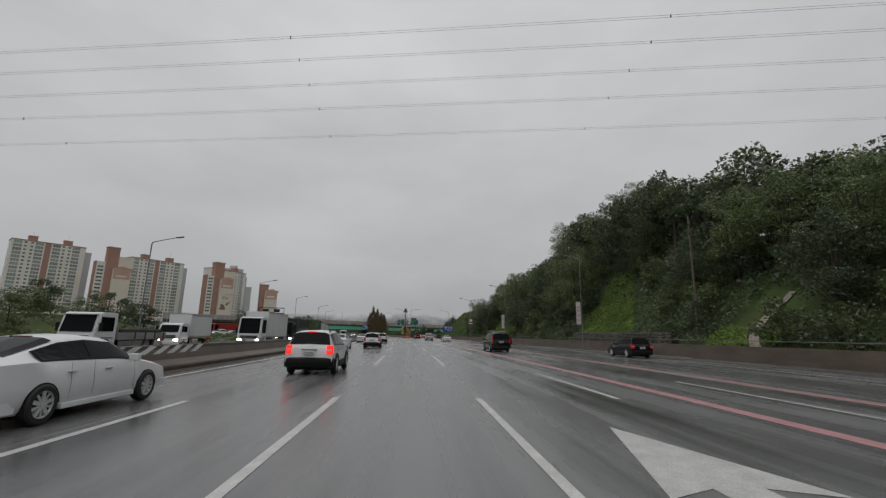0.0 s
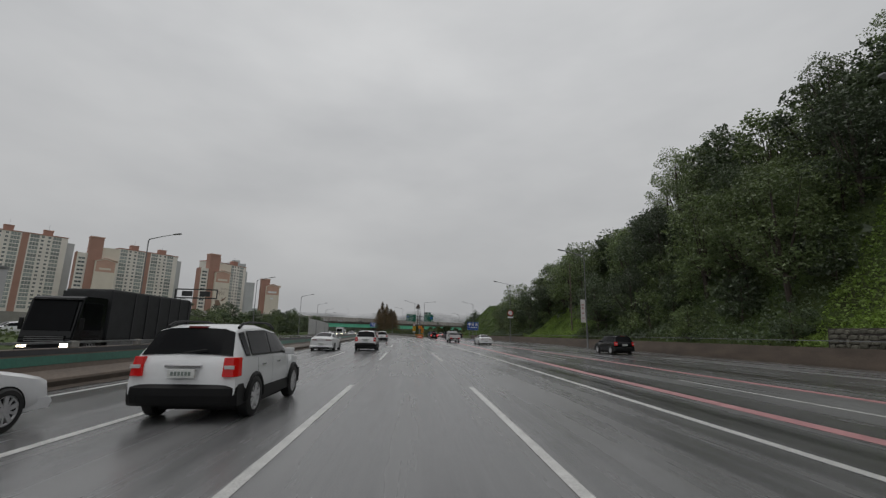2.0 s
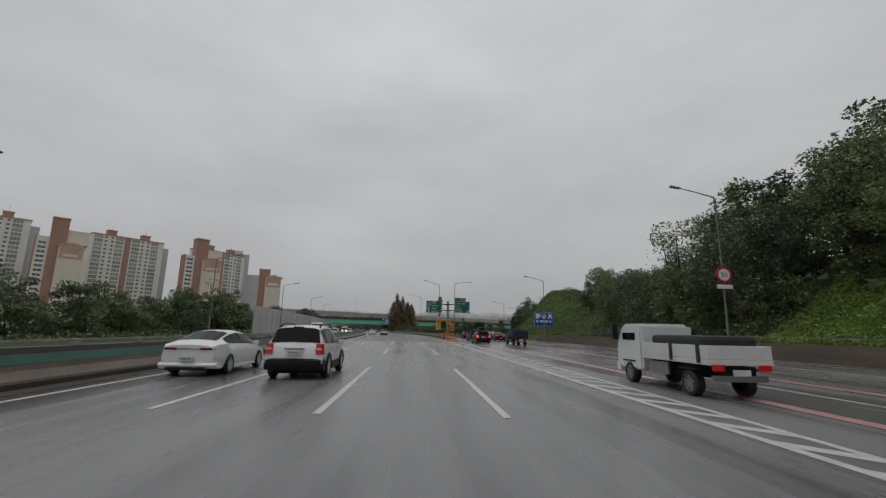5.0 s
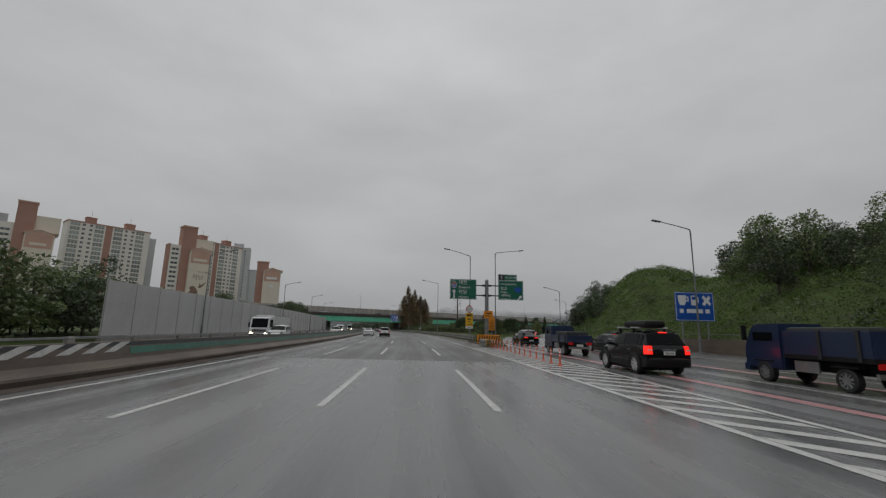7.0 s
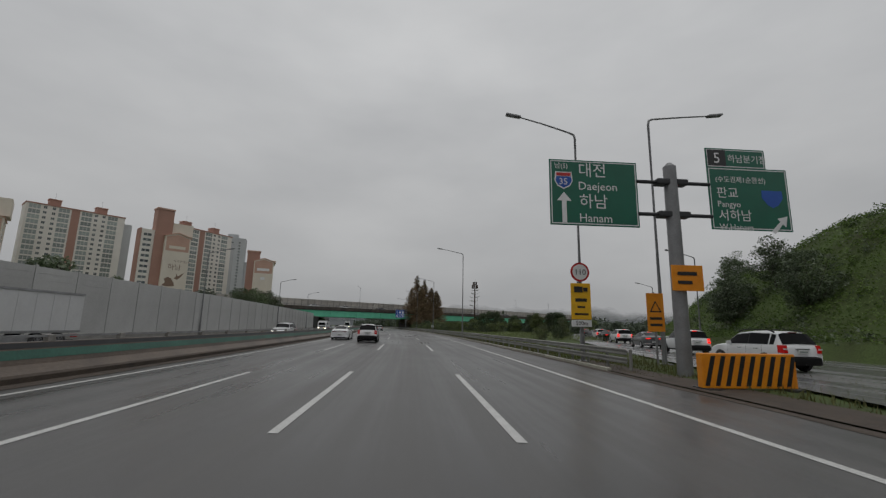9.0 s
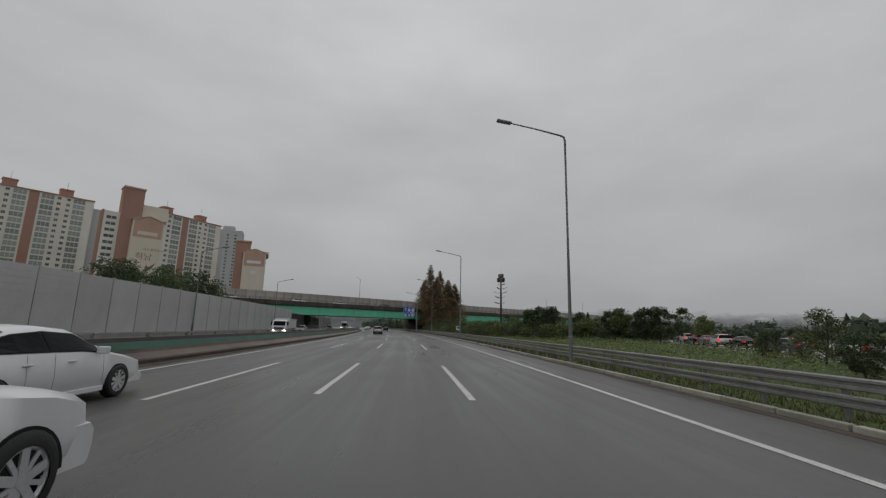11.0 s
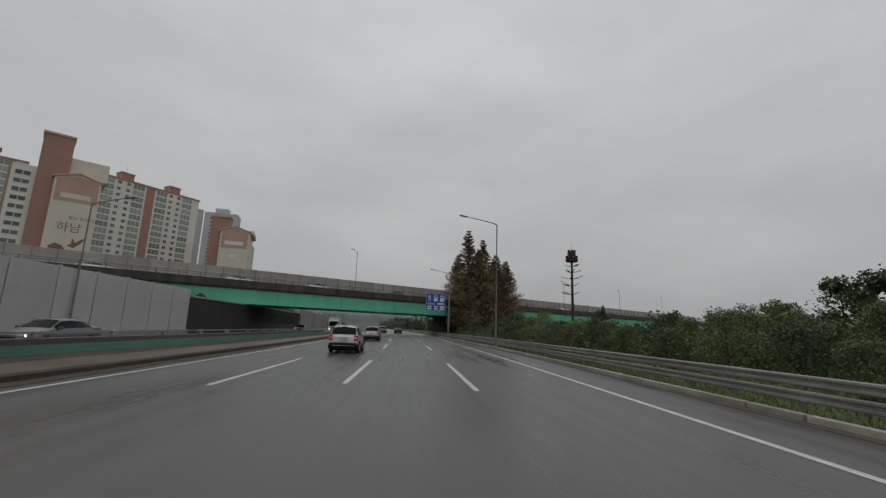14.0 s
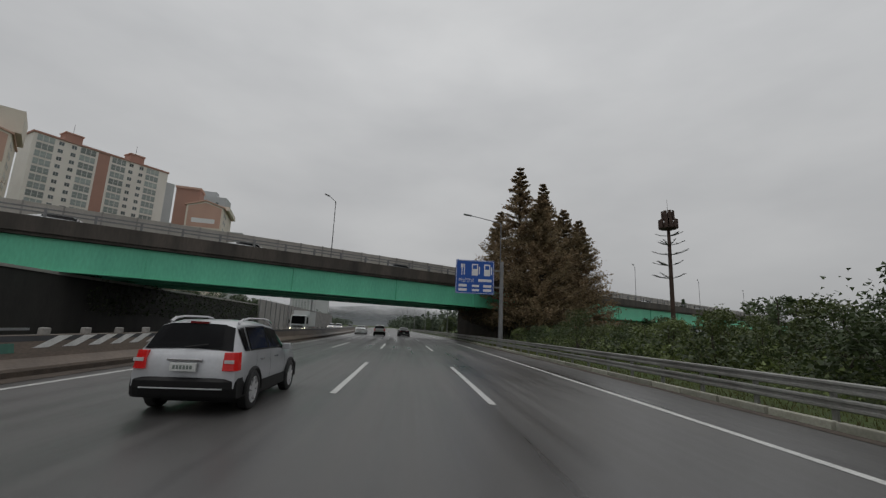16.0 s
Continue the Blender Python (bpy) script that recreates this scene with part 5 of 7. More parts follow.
rng = random.Random(11)
hill_trees = [broadleaf(20 + k, 10.2 + k % 3, 4.1 + 0.3 * (k % 2), "leaf" if k % 3 else "leaf_dark") for k in range(6)]
spots = []
for i in range(34):
    for j, d in enumerate((30.5, 35, 40, 46, 53)):
        s = -34 + i * 6.0 + rng.uniform(-1.6, 1.6)
        dd = d + rng.uniform(-1.6, 1.6)
        if s > 157 or (d < 36 and 31.5 < s < 38) or (dd < 34.5 and (51 < s < 70 or 109 < s < 139)) or (dd < 31.5 and (50 < s < 71 or 111 < s < 137 or rng.random() < 0.2)) or (s > 150 and d > 40 and rng.random() < 0.4):
            continue
        spots.append((s, dd))
mound_spots = [(157 + 4.6 * i + rng.uniform(-1.5, 1.5), 35 + 0.8 * i + 4.2 * j + rng.uniform(-1.5, 1.5)) for i in range(8) for j in range(4)]
plant(hill_trees, [q for q in spots if q[1] < 38 and q[0] >= 46], rng, 0.8, 1.12)
plant(hill_trees, [q for q in spots if q[1] < 38 and q[0] < 46], rng, 0.78, 1.0, True)
back_trees = [broadleaf(130 + k, 10.8 + k % 2, 4.3, "leaf" if k % 2 else "leaf_dark", per=70, leaf=0.25) for k in range(3)]
plant(back_trees, [q for q in spots if q[1] >= 38 and q[0] >= 46], rng, 0.85, 1.15)
plant(back_trees, [q for q in spots if q[1] >= 38 and q[0] < 46], rng, 0.82, 1.04, True)
plant(hill_trees, [(162, 31.2), (165.5, 29.6), (169, 31.5)], rng, 0.55, 0.68, True)
tall_trees = [broadleaf(150 + k, 16.5 + k, 4.4, "leaf", clumps=24, per=150, leaf=0.15, label="tall airy tree rising above the hillside wood", trunk_share=0.35) for k in range(2)]
spots = [(204 + 8.0 * i + rng.uniform(-2, 2), 64 + 8.5 * j + rng.uniform(-2.5, 2.5)) for i in range(8) for j in range(7)]
plant(back_trees, [(s, d) for s, d in spots if d > max(0.87 * (s - 160), 0.97 * (s - 170.4)) + 3], rng, 0.78, 1.02, True)
spots = [(184 + 5.0 * i + rng.uniform(-1.5, 1.5), 0.79 * (34 + 5.0 * i) + 8 + 5.5 * j + rng.uniform(-1.5, 1.5)) for i in range(5) for j in range(4)]
plant(back_trees, spots, rng, 0.42, 0.6, True)
plant(tall_trees, [(99, 38.5), (104, 40), (109, 42), (101.5, 43), (95, 41.5)], rng, 0.74, 0.92)
plant(tall_trees, [(58, 38), (64, 39), (71, 40), (77, 39)], rng, 0.62, 0.72, True)
low_bushes = [broadleaf(140 + k, 3.6 + 0.6 * k, 2.5, "leaf_dark" if k % 2 else "leaf", per=120, clumps=12, leaf=0.14, name="bush", label="low dark bush growing on the bank", trunk_share=0.05, group="bank bushes") for k in range(3)]
spots = []
for i in range(44):
    for d in (28.6, 31.5, 35, 39.5):
        s, dd = -28 + i * 4.4 + rng.uniform(-1.5, 1.5), d + rng.uniform(-1.2, 1.2)
        if s > 160 or 32 < s < 38.5 and dd < 35 or dd < 34.0 and (53 < s < 68 or 110 < s < 138) or dd < 31.2 and (52 < s < 69 or 112 < s < 136) or d < 30 and rng.random() < 0.3:
            continue
        spots.append((s, dd))
plant(low_bushes, spots + [(121 + 1.9 * k + rng.uniform(-0.8, 0.8), -31.5 - rng.uniform(0, 7)) for k in range(28)], rng, 0.65, 1.15)
plant(low_bushes, [q for q in mound_spots if q[0] < 172], rng, 0.9, 1.25, True)
plant(low_bushes, [q for q in mound_spots if q[0] >= 172], rng, 0.6, 0.9, True)
plant(low_bushes, [(2 + 2.1 * k + rng.uniform(-0.9, 0.9), -32 - rng.uniform(0, 9)) for k in range(30)], rng, 0.55, 0.9, True)
plant(low_bushes, [(160 + 1.7 * k + rng.uniform(-0.7, 0.7), -29.5 - rng.uniform(0, 5)) for k in range(14)], rng, 1.1, 1.5, True)

left_trees = [broadleaf(40 + k, 5.8 + k % 2, 2.7, "leaf_dark" if k % 2 else "leaf", label="wet broadleaf tree on a grassy bank", group="bank trees", per=120, clumps=15, leaf=0.165) for k in range(4)]
spots = [(-20 + 4.2 * k + rng.uniform(-1, 1), -37 - rng.uniform(0, 12)) for k in range(8)]
spots += [(123 + 3.0 * k + rng.uniform(-1, 1), -34 - rng.uniform(0, 12)) for k in range(19)]
spots += [(184 + 4.0 * k + rng.uniform(-1.5, 1.5), -31.5 - rng.uniform(0, 7)) for k in range(38)]
spots += [(345 + 6 * k + rng.uniform(-1.5, 1.5), -33.5 - rng.uniform(0, 7)) for k in range(24)]
plant(left_trees, [q for q in spots if not 262 < q[0] < 336], rng)
plant(left_trees, [q for q in spots if 262 < q[0] < 336], rng, 0.8, 1.0, True)
wall_trees = [broadleaf(170 + k, 8.6 + 0.7 * k, 3.6, "leaf_deep", clumps=26, per=150, leaf=0.15, label="dark dense tree behind the noise barrier", group="bank trees") for k in range(2)]
plant(wall_trees, [(262 + 3.4 * k + rng.uniform(-1, 1), -30.5 - rng.uniform(0, 4)) for k in range(9)], rng, 0.85, 1.05)

plant(left_trees, [(187, 42), (192, 45), (198, 47), (203, 50), (186, 48), (192, 52), (200, 54), (195, 40), (182, 40), (181, 46), (208, 49), (206, 56), (184, 43), (189, 46), (195, 49), (200, 49)], rng, 0.5, 0.75, True)

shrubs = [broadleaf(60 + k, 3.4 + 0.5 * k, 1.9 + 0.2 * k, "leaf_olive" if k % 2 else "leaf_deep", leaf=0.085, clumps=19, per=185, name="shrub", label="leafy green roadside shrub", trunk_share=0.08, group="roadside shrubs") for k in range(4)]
spots = []
for i in range(46):
    s = 262 + i * 2.9
    for d in (12.4, 16.0):
        if s > 372 and d < 13:
            continue
        if d < 14 and rng.random() < 0.3 or s < 292 and d < 18 or s < 280 and d < 30 and rng.random() < 0.6:
            continue
        spots.append((s + rng.uniform(-1.2, 1.2), d + rng.uniform(-1.2, 1.2)))
spots += [(232 + 4 * k, 15 + k * 2.2 + rng.uniform(-1, 1)) for k in range(8)]
plant(shrubs, [q for q in spots if not 328 < q[0] < 342], rng, 0.45, 0.7)
plant(shrubs, [q for q in spots if 328 < q[0] < 342], rng, 0.68, 0.95, True)
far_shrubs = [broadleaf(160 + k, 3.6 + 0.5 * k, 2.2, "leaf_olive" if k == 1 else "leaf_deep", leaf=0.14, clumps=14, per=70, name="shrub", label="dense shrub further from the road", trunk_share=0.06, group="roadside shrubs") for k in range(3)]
plant(far_shrubs, [(268 + 3.3 * i + rng.uniform(-1.2, 1.2), d + rng.uniform(-1.2, 1.2)) for i in range(38) for d in (20.5, 27) if i > 8] + [(276 + 3.4 * i + rng.uniform(-1, 1), d + rng.uniform(-1, 1)) for i in range(6, 11) for d in (17.5, 22, 26.5) if d < 0.55 * (45 + 3.4 * i)], rng, 0.5, 0.9)
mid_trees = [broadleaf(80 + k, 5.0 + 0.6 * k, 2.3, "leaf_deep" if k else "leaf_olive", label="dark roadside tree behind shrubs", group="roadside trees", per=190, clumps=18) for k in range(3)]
belt = [(312, 22.5), (304, 28), (298, 34), (293, 39)]
plant(mid_trees, [(a + (c - a) * q / 4 + rng.uniform(-1.2, 1.2), b + (e - b) * q / 4 + rng.uniform(0, 4)) for (a, b), (c, e) in zip(belt, belt[1:]) for q in range(4)], rng, 0.85, 1.1)
plant(mid_trees, [(300 + 9 * k + rng.uniform(-3, 3), 40 + rng.uniform(0, 16)) for k in range(14)] + [(390 + 8 * k, 14 + rng.uniform(0, 10)) for k in range(14)], rng, placed=True)

mound_bush = [broadleaf(70 + k, 6.5 + k, 3.2, 'leaf_dark', label='dark bushy tree on the green mound', group='mound bushes', trunk_share=0.03) for k in range(2)]
plant(mound_bush, [(218, 33.2), (229, 35), (231.5, 37), (226, 37.5), (252, 53), (257, 58)], rng, 0.68, 0.85)
reds = [conifer(90, 26.0, 7.8, "leaf_brown", "tall rusty-green conifer beside the bridge"), conifer(91, 24.0, 7.2, "leaf_brown", "tall rusty-green conifer beside the bridge"), conifer(92, 20.5, 7.6, "leaf_brown", "rusty conifer lower than its neighbours")]
for p, (x, y) in zip(reds, ((-38.3, 382.0), (-34.9, 384.0), (-31.8, 386.0))):
    p.matrix_basis = pose(x, y, -0.2)
copy_thing(reds[2], pose(-41.2, 387.0, -0.2, 0, 0, 70))
copy_thing(reds[2], pose(-35.5, 379.0, -0.2, 0, 0, 140))
copy_thing(reds[2], pose(-29.4, 387.5, -1.5, 0, 0, 210))
pine = conifer(95, 12.5, 3.4, "leaf_dark", "dark pine beyond the bridge", per=30, group="pines beyond the bridge")
pine.matrix_basis = pose(2, 452, 0)
for x, y in ((-4, 458), (7, 450), (13, 466), (40, 470), (55, 476)):
    copy_thing(pine, pose(x, y, 0, 0, 0, x * 31))


# beaten path up the hill through the clearing
path_mesh = bmesh.new()
last = None
for k in range(19):
    q = k / 18
    s, d = 33.0 + 4.0 * q + 1.2 * math.sin(q * 4.2), 27.2 + 6.5 * q
    wide = 1.2 - 0.5 * q
    row = [path_mesh.verts.new(at(s + e * wide * 0.5, d, max(ground_z(s + e * wide * 0.5, d), ground_z(s, d)) + 0.1)) for e in (-1, -0.3, 0.3, 1)]
    if last:
        for a in range(3):
            path_mesh.faces.new((last[a], last[a + 1], row[a + 1], row[a]))
    last = row
bmesh.ops.recalc_face_normals(path_mesh, faces=path_mesh.faces)
tagged(mesh_object("footpath", path_mesh, "pale_soil", smooth=True), "pale beaten footpath climbing through the hillside clearing", "path", kind="structure")


# undergrowth: creepers over the banks and the mound
def cover(name, label, n, s0, s1, d0, d1, size, mat, seed, lift=0.25, keep=None):
    g = np.random.default_rng(seed)
    pts = []
    while len(pts) < n:
        s, d = g.uniform(s0, s1), g.uniform(d0, d1)
        if keep and not keep(s, d):
            continue
        bulge = max(0.0, noise.noise((s * 0.35, d * 0.35, 4.0))) * 1.3 + max(0.0, noise.noise((s * 0.9, d * 0.9, 9.0))) * 0.6
        pts.append(at(s, d, ground_z(s, d) + g.uniform(0.35, 1.0) * (lift + bulge)))
    me = leaf_mesh(name, pts, g.uniform(0.6, 1.3, n) * size, g)
    me.materials.append(M[mat])
    return tagged(new(name, me), label, "undergrowth", kind="stuff")


cover("undergrowth_mound", "green creepers covering the mound", 110000, 150, 262, 26.6, 62, 0.1, "leaf_weed", 3, keep=lambda s, d: d > (26.8 if s < 183 else ramp_right(s) + 1.5))
cover("undergrowth_knoll", "lime weeds scattered over the mound", 26000, 150, 262, 26.6, 62, 0.1, "leaf_weed", 21, lift=0.4, keep=lambda s, d: d > (26.8 if s < 183 else ramp_right(s) + 1.5) and noise.noise((s * 0.12, d * 0.12, 2.0)) > 0.0)
cover("undergrowth_ivy", "dark ivy hanging over the retaining wall", 12000, 352, 396, -27.5, -26.4, 0.12, "leaf_deep", 14, lift=4.4)
def clearing(s, d):
    q = (d - 27.2) / 6.5
    on_path = abs(s - (33.0 + 4.0 * q + 1.2 * math.sin(q * 4.2))) < 0.75
    return (31 < s < 39 and d < 29.5 or 53 < s < 71 and d < 27.5 + 0.6 * (s - 52) or 111 < s < 137) and not on_path


cover("undergrowth_bank", "lime creepers and weeds in the hillside clearings", 44000, 24, 138, 26.9, 36, 0.12, "leaf_bright", 4, lift=0.35, keep=clearing)
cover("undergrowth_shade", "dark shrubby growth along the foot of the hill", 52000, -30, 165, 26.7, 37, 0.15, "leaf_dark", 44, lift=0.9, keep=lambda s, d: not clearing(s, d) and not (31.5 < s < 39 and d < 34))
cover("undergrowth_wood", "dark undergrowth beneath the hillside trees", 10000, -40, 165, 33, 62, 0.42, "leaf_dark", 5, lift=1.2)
cover("undergrowth_left", "weeds on the bank of the opposite carriageway", 11000, -40, 172, -46, -27.3, 0.2, "leaf", 6, lift=0.5)
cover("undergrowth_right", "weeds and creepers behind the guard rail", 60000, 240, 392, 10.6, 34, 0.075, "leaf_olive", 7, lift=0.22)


def tussocks(name, label, count, seed, mat, low, high):
    """Rounded clumps of weeds and brambles over the mound."""
    g = np.random.default_rng(seed)
    cl = []
    while len(cl) < count:
        s, d = g.uniform(152, 252), g.uniform(27, 60)
        if d < (27.5 if s < 183 else ramp_right(s) + 2.0):
            continue
        r = low + (high - low) * g.uniform(0, 1) ** 2
        cl.append((tuple(at(s, d, ground_z(s, d) + 0.15 * r)), (r * 1.2, r * 1.2, r * 0.75)))
    pts = clump_points(g, cl, 75)
    me = leaf_mesh(name, pts, g.uniform(0.6, 1.3, len(pts)) * 0.13, g)
    me.materials.append(M[mat])
    return tagged(new(name, me), label, "brambles", kind="stuff")


tussocks("bramble_clumps", "rounded dark bramble clumps on the green mound", 420, 33, "leaf_dark", 0.4, 1.7)
tussocks("weed_clumps", "tall green weed clumps on the mound", 380, 35, "leaf_weed", 0.35, 1.3)


def thicket(name, label, count, line, across, mat, seed, low, high):
    """Dense growth down to the ground along a line of (s, d)."""
    g = np.random.default_rng(seed)
    cl = []
    for k in range(count):
        q = g.uniform(0, len(line) - 1.001)
        (a, b), (c, e), f = line[int(q)], line[int(q) + 1], q - int(q)
        s, d = a + (c - a) * f + g.uniform(-1, 1), b + (e - b) * f + g.uniform(0, across)
        r = g.uniform(low, high)
        cl.append((tuple(at(s, d, ground_z(s, d) + g.uniform(0.2, 1.5) * r)), (r, r, r * 0.85)))
    pts = clump_points(g, cl, 90)
    me = leaf_mesh(name, pts, g.uniform(0.6, 1.3, len(pts)) * 0.11, g)
    me.materials.append(M[mat])
    return tagged(new(name, me), label, "thicket", kind="stuff")


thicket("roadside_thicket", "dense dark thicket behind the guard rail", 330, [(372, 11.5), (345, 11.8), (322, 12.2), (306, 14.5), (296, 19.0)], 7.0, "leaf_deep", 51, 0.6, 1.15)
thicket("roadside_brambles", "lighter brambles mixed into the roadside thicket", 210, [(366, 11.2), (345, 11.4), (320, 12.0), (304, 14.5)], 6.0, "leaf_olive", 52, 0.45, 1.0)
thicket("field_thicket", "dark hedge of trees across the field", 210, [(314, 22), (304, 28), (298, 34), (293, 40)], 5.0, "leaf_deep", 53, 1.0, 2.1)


def tufts(name, label, n, s0, s1, d0, d1, high, seed):
    g = np.random.default_rng(seed)
    s, d = g.uniform(s0, s1, n), d0 + (d1 - d0) * g.uniform(0, 1, n) ** 1.3
    base = np.array([at(a, b, ground_z(a, b) - 0.02) for a, b in zip(s, d)])
    h = g.uniform(0.35, 1.0, n) * high
    lean = np.stack([g.normal(0, 0.35, n) * h, g.normal(0, 0.35, n) * h, h], -1)
    side = np.stack([g.normal(size=n), g.normal(size=n), 0 * h], -1) * 0.011
    pts = np.stack([base - side, base + side, base + lean], 1).reshape(-1, 3)
    me = bpy.data.meshes.new(name)
    me.from_pydata(pts.tolist(), [], [(3 * i, 3 * i + 1, 3 * i + 2) for i in range(n)])
    me.materials.append(M["blade"])
    return tagged(new(name, me), label, "grass", kind="stuff")


tufts("grass_verge", "rough grass along the kerb and guard rail", 60000, 196, 372, 8.3, 12.0, 0.2, 8)
tufts("grass_island", "rough grass on the gore island", 9000, 190, 262, 9.4, 16, 0.32, 9)
tufts("grass_bank", "grass at the foot of the hill wall", 9000, -20, 185, 26.4, 28.5, 0.6, 10)


# ---- far woods and ridges, haze put into their colours ----
def far_woods():
    g = np.random.default_rng(12)
    cl = []
    for k in range(420):
        s = g.uniform(430, 1000)
        d = (14 + g.uniform(0, 1) ** 2 * 420) if g.random() < 0.6 else -(46 + g.uniform(0, 1) ** 2 * 420)
        r = g.uniform(3, 6)
        v = at(s, d, 0)
        cl.append(((v.x, v.y, r * 0.75), (r, r, r * 1.0)))
    for k in range(240):
        s, d = g.uniform(285, 430), 62 + g.uniform(0, 1) * 260
        r = g.uniform(1.8, 3.4)
        v = at(s, d, 0)
        cl.append(((v.x, v.y, r * 0.6), (r, r, r * 0.9)))
    pts = clump_points(g, cl, 95)
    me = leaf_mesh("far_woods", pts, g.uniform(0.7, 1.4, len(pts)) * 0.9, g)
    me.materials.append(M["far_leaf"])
    return tagged(new("far_woods", me), "belt of far woods with rain haze in the leaf colour", "woods", kind="stuff")


far_woods()


def ridge(name, y0, x0, x1, high, mat, seed):
    bm = bmesh.new()
    rows = []
    n = 90
    for k in range(n + 1):
        x = x0 + (x1 - x0) * k / n
        h = high * (0.62 + 0.38 * noise.noise((x * 0.0022, seed, 0)) + 0.09 * noise.noise((x * 0.012, seed, 3)) + 0.02 * noise.noise((x * 0.05, seed, 5)))
        rows.append([bm.verts.new((x, y0 + dy, max(-2.0, h * q))) for dy, q in ((-260, 0.0), (-120, 0.55), (-30, 0.93), (0, 1.0), (150, 0.5), (300, 0.0))])
    for a, b in zip(rows, rows[1:]):
        for k in range(5):
            bm.faces.new((a[k], b[k], b[k + 1], a[k + 1]))
    bmesh.ops.recalc_face_normals(bm, faces=bm.faces)
    return tagged(mesh_object(name, bm, mat, smooth=True), "far wooded ridge, haze in its grey and top faded out", "hills", kind="structure")


def fade_tops(mat, z0, z1):
    """Fades a far ridge to transparent between two heights, in place of low cloud."""
    n, l = mat.node_tree.nodes, mat.node_tree.links
    geo, sep, fade, clear, mixed = (n.new("ShaderNode" + k) for k in ("NewGeometry", "SeparateXYZ", "MapRange", "BsdfTransparent", "MixShader"))
    puff, add = n.new("ShaderNodeTexNoise"), n.new("ShaderNodeMath")
    puff.inputs["Scale"].default_value, puff.inputs["Detail"].default_value = 0.006, 4.0
    add.operation = "MULTIPLY_ADD"
    add.inputs[1].default_value = (z1 - z0) * 1.6
    l.new(geo.outputs["Position"], puff.inputs["Vector"])
    l.new(geo.outputs["Position"], sep.inputs["Vector"])
    l.new(puff.outputs["Fac"], add.inputs[0])
    l.new(sep.outputs["Z"], add.inputs[2])
    fade.inputs["From Min"].default_value, fade.inputs["From Max"].default_value = z0 + (z1 - z0) * 0.8, z1 + (z1 - z0) * 0.8
    l.new(add.outputs[0], fade.inputs["Value"])
    l.new(fade.outputs["Result"], mixed.inputs["Fac"])
    l.new(n["Principled BSDF"].outputs["BSDF"], mixed.inputs[1])
    l.new(clear.outputs["BSDF"], mixed.inputs[2])
    l.new(mixed.outputs["Shader"], n["Material Output"].inputs["Surface"])


fade_tops(M["ridge"], 4, 36)
fade_tops(M["ridge_far"], 25, 100)
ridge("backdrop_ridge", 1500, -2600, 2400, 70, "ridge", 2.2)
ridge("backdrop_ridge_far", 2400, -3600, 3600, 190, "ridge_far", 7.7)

# ---- vehicles ----
def paint_mat(name, colour, second=None):
    return material(name, colour, 0.28, 0.0, second=second or tuple(c * 0.88 for c in colour), scale=1.2, fine=12, fine_mix=0.08, coat=0.35)


M.update({
    "car_white": paint_mat("wet_white_car_paint", (0.72, 0.73, 0.74)),
    "car_black": material("wet_black_car_paint", (0.008, 0.009, 0.010), 0.13, 0.0, second=(0.006, 0.007, 0.008), spec=0.3),
    "car_navy": paint_mat("wet_navy_car_paint", (0.016, 0.03, 0.075)),
    "car_silver": material("silver_car_paint", (0.50, 0.51, 0.53), 0.33, 0.35, second=(0.42, 0.43, 0.45), scale=1.5, fine=20, fine_mix=0.1, coat=0.6),
    "car_grey": paint_mat("grey_car_paint", (0.10, 0.105, 0.11)),
    "car_red": paint_mat("red_bus_paint", (0.35, 0.03, 0.025)),
    "trim": material("black_plastic_trim", (0.009, 0.009, 0.0095), 0.5, second=(0.006, 0.006, 0.0065), spec=0.25),
    "car_glass": material("tinted_car_glass", (0.008, 0.009, 0.010), 0.1, second=(0.006, 0.006, 0.007), spec=0.06),
    "tyre": material("wet_tyre_rubber", (0.016, 0.016, 0.016), 0.6, bump=0.2),
    "rim": material("alloy_rim", (0.62, 0.62, 0.63), 0.35, 0.35, second=(0.48, 0.48, 0.49)),
    "tail_red": material("red_tail_lens", (0.38, 0.008, 0.008), 0.12, glow=((1.0, 0.01, 0.008), 0.07)),
    "tail_dim": material("dark_red_tail_lens", (0.16, 0.012, 0.014), 0.2),
    "brake_red": material("lit_brake_lens", (0.5, 0.01, 0.008), 0.2, glow=((1.0, 0.02, 0.012), 1.1)),
    "head_white": material("lit_headlamp_lens", (0.75, 0.73, 0.68), 0.15, glow=((1.0, 0.86, 0.62), 6.0)),
    "clear_lens": material("clear_lamp_lens", (0.6, 0.6, 0.6), 0.12),
    "chrome": material("chrome_trim", (0.6, 0.6, 0.61), 0.15, 1.0),
    "rack_silver": material("silver_roof_bar", (0.62, 0.63, 0.64), 0.45, 0.2),
    "plate_mark": material("grey_plate_mark", (0.2, 0.24, 0.22), 0.5),
    "plate": material("number_plate_sheet", (0.70, 0.71, 0.69), 0.4),
    "canvas": material("dark_canvas_cover", (0.03, 0.032, 0.034), 0.7, second=(0.018, 0.019, 0.02), scale=2, fine=10, bump=0.4),
    "box_white": material("white_truck_panel", (0.66, 0.67, 0.67), 0.4, second=(0.55, 0.55, 0.55), scale=0.7, fine=6, fine_mix=0.1),
})

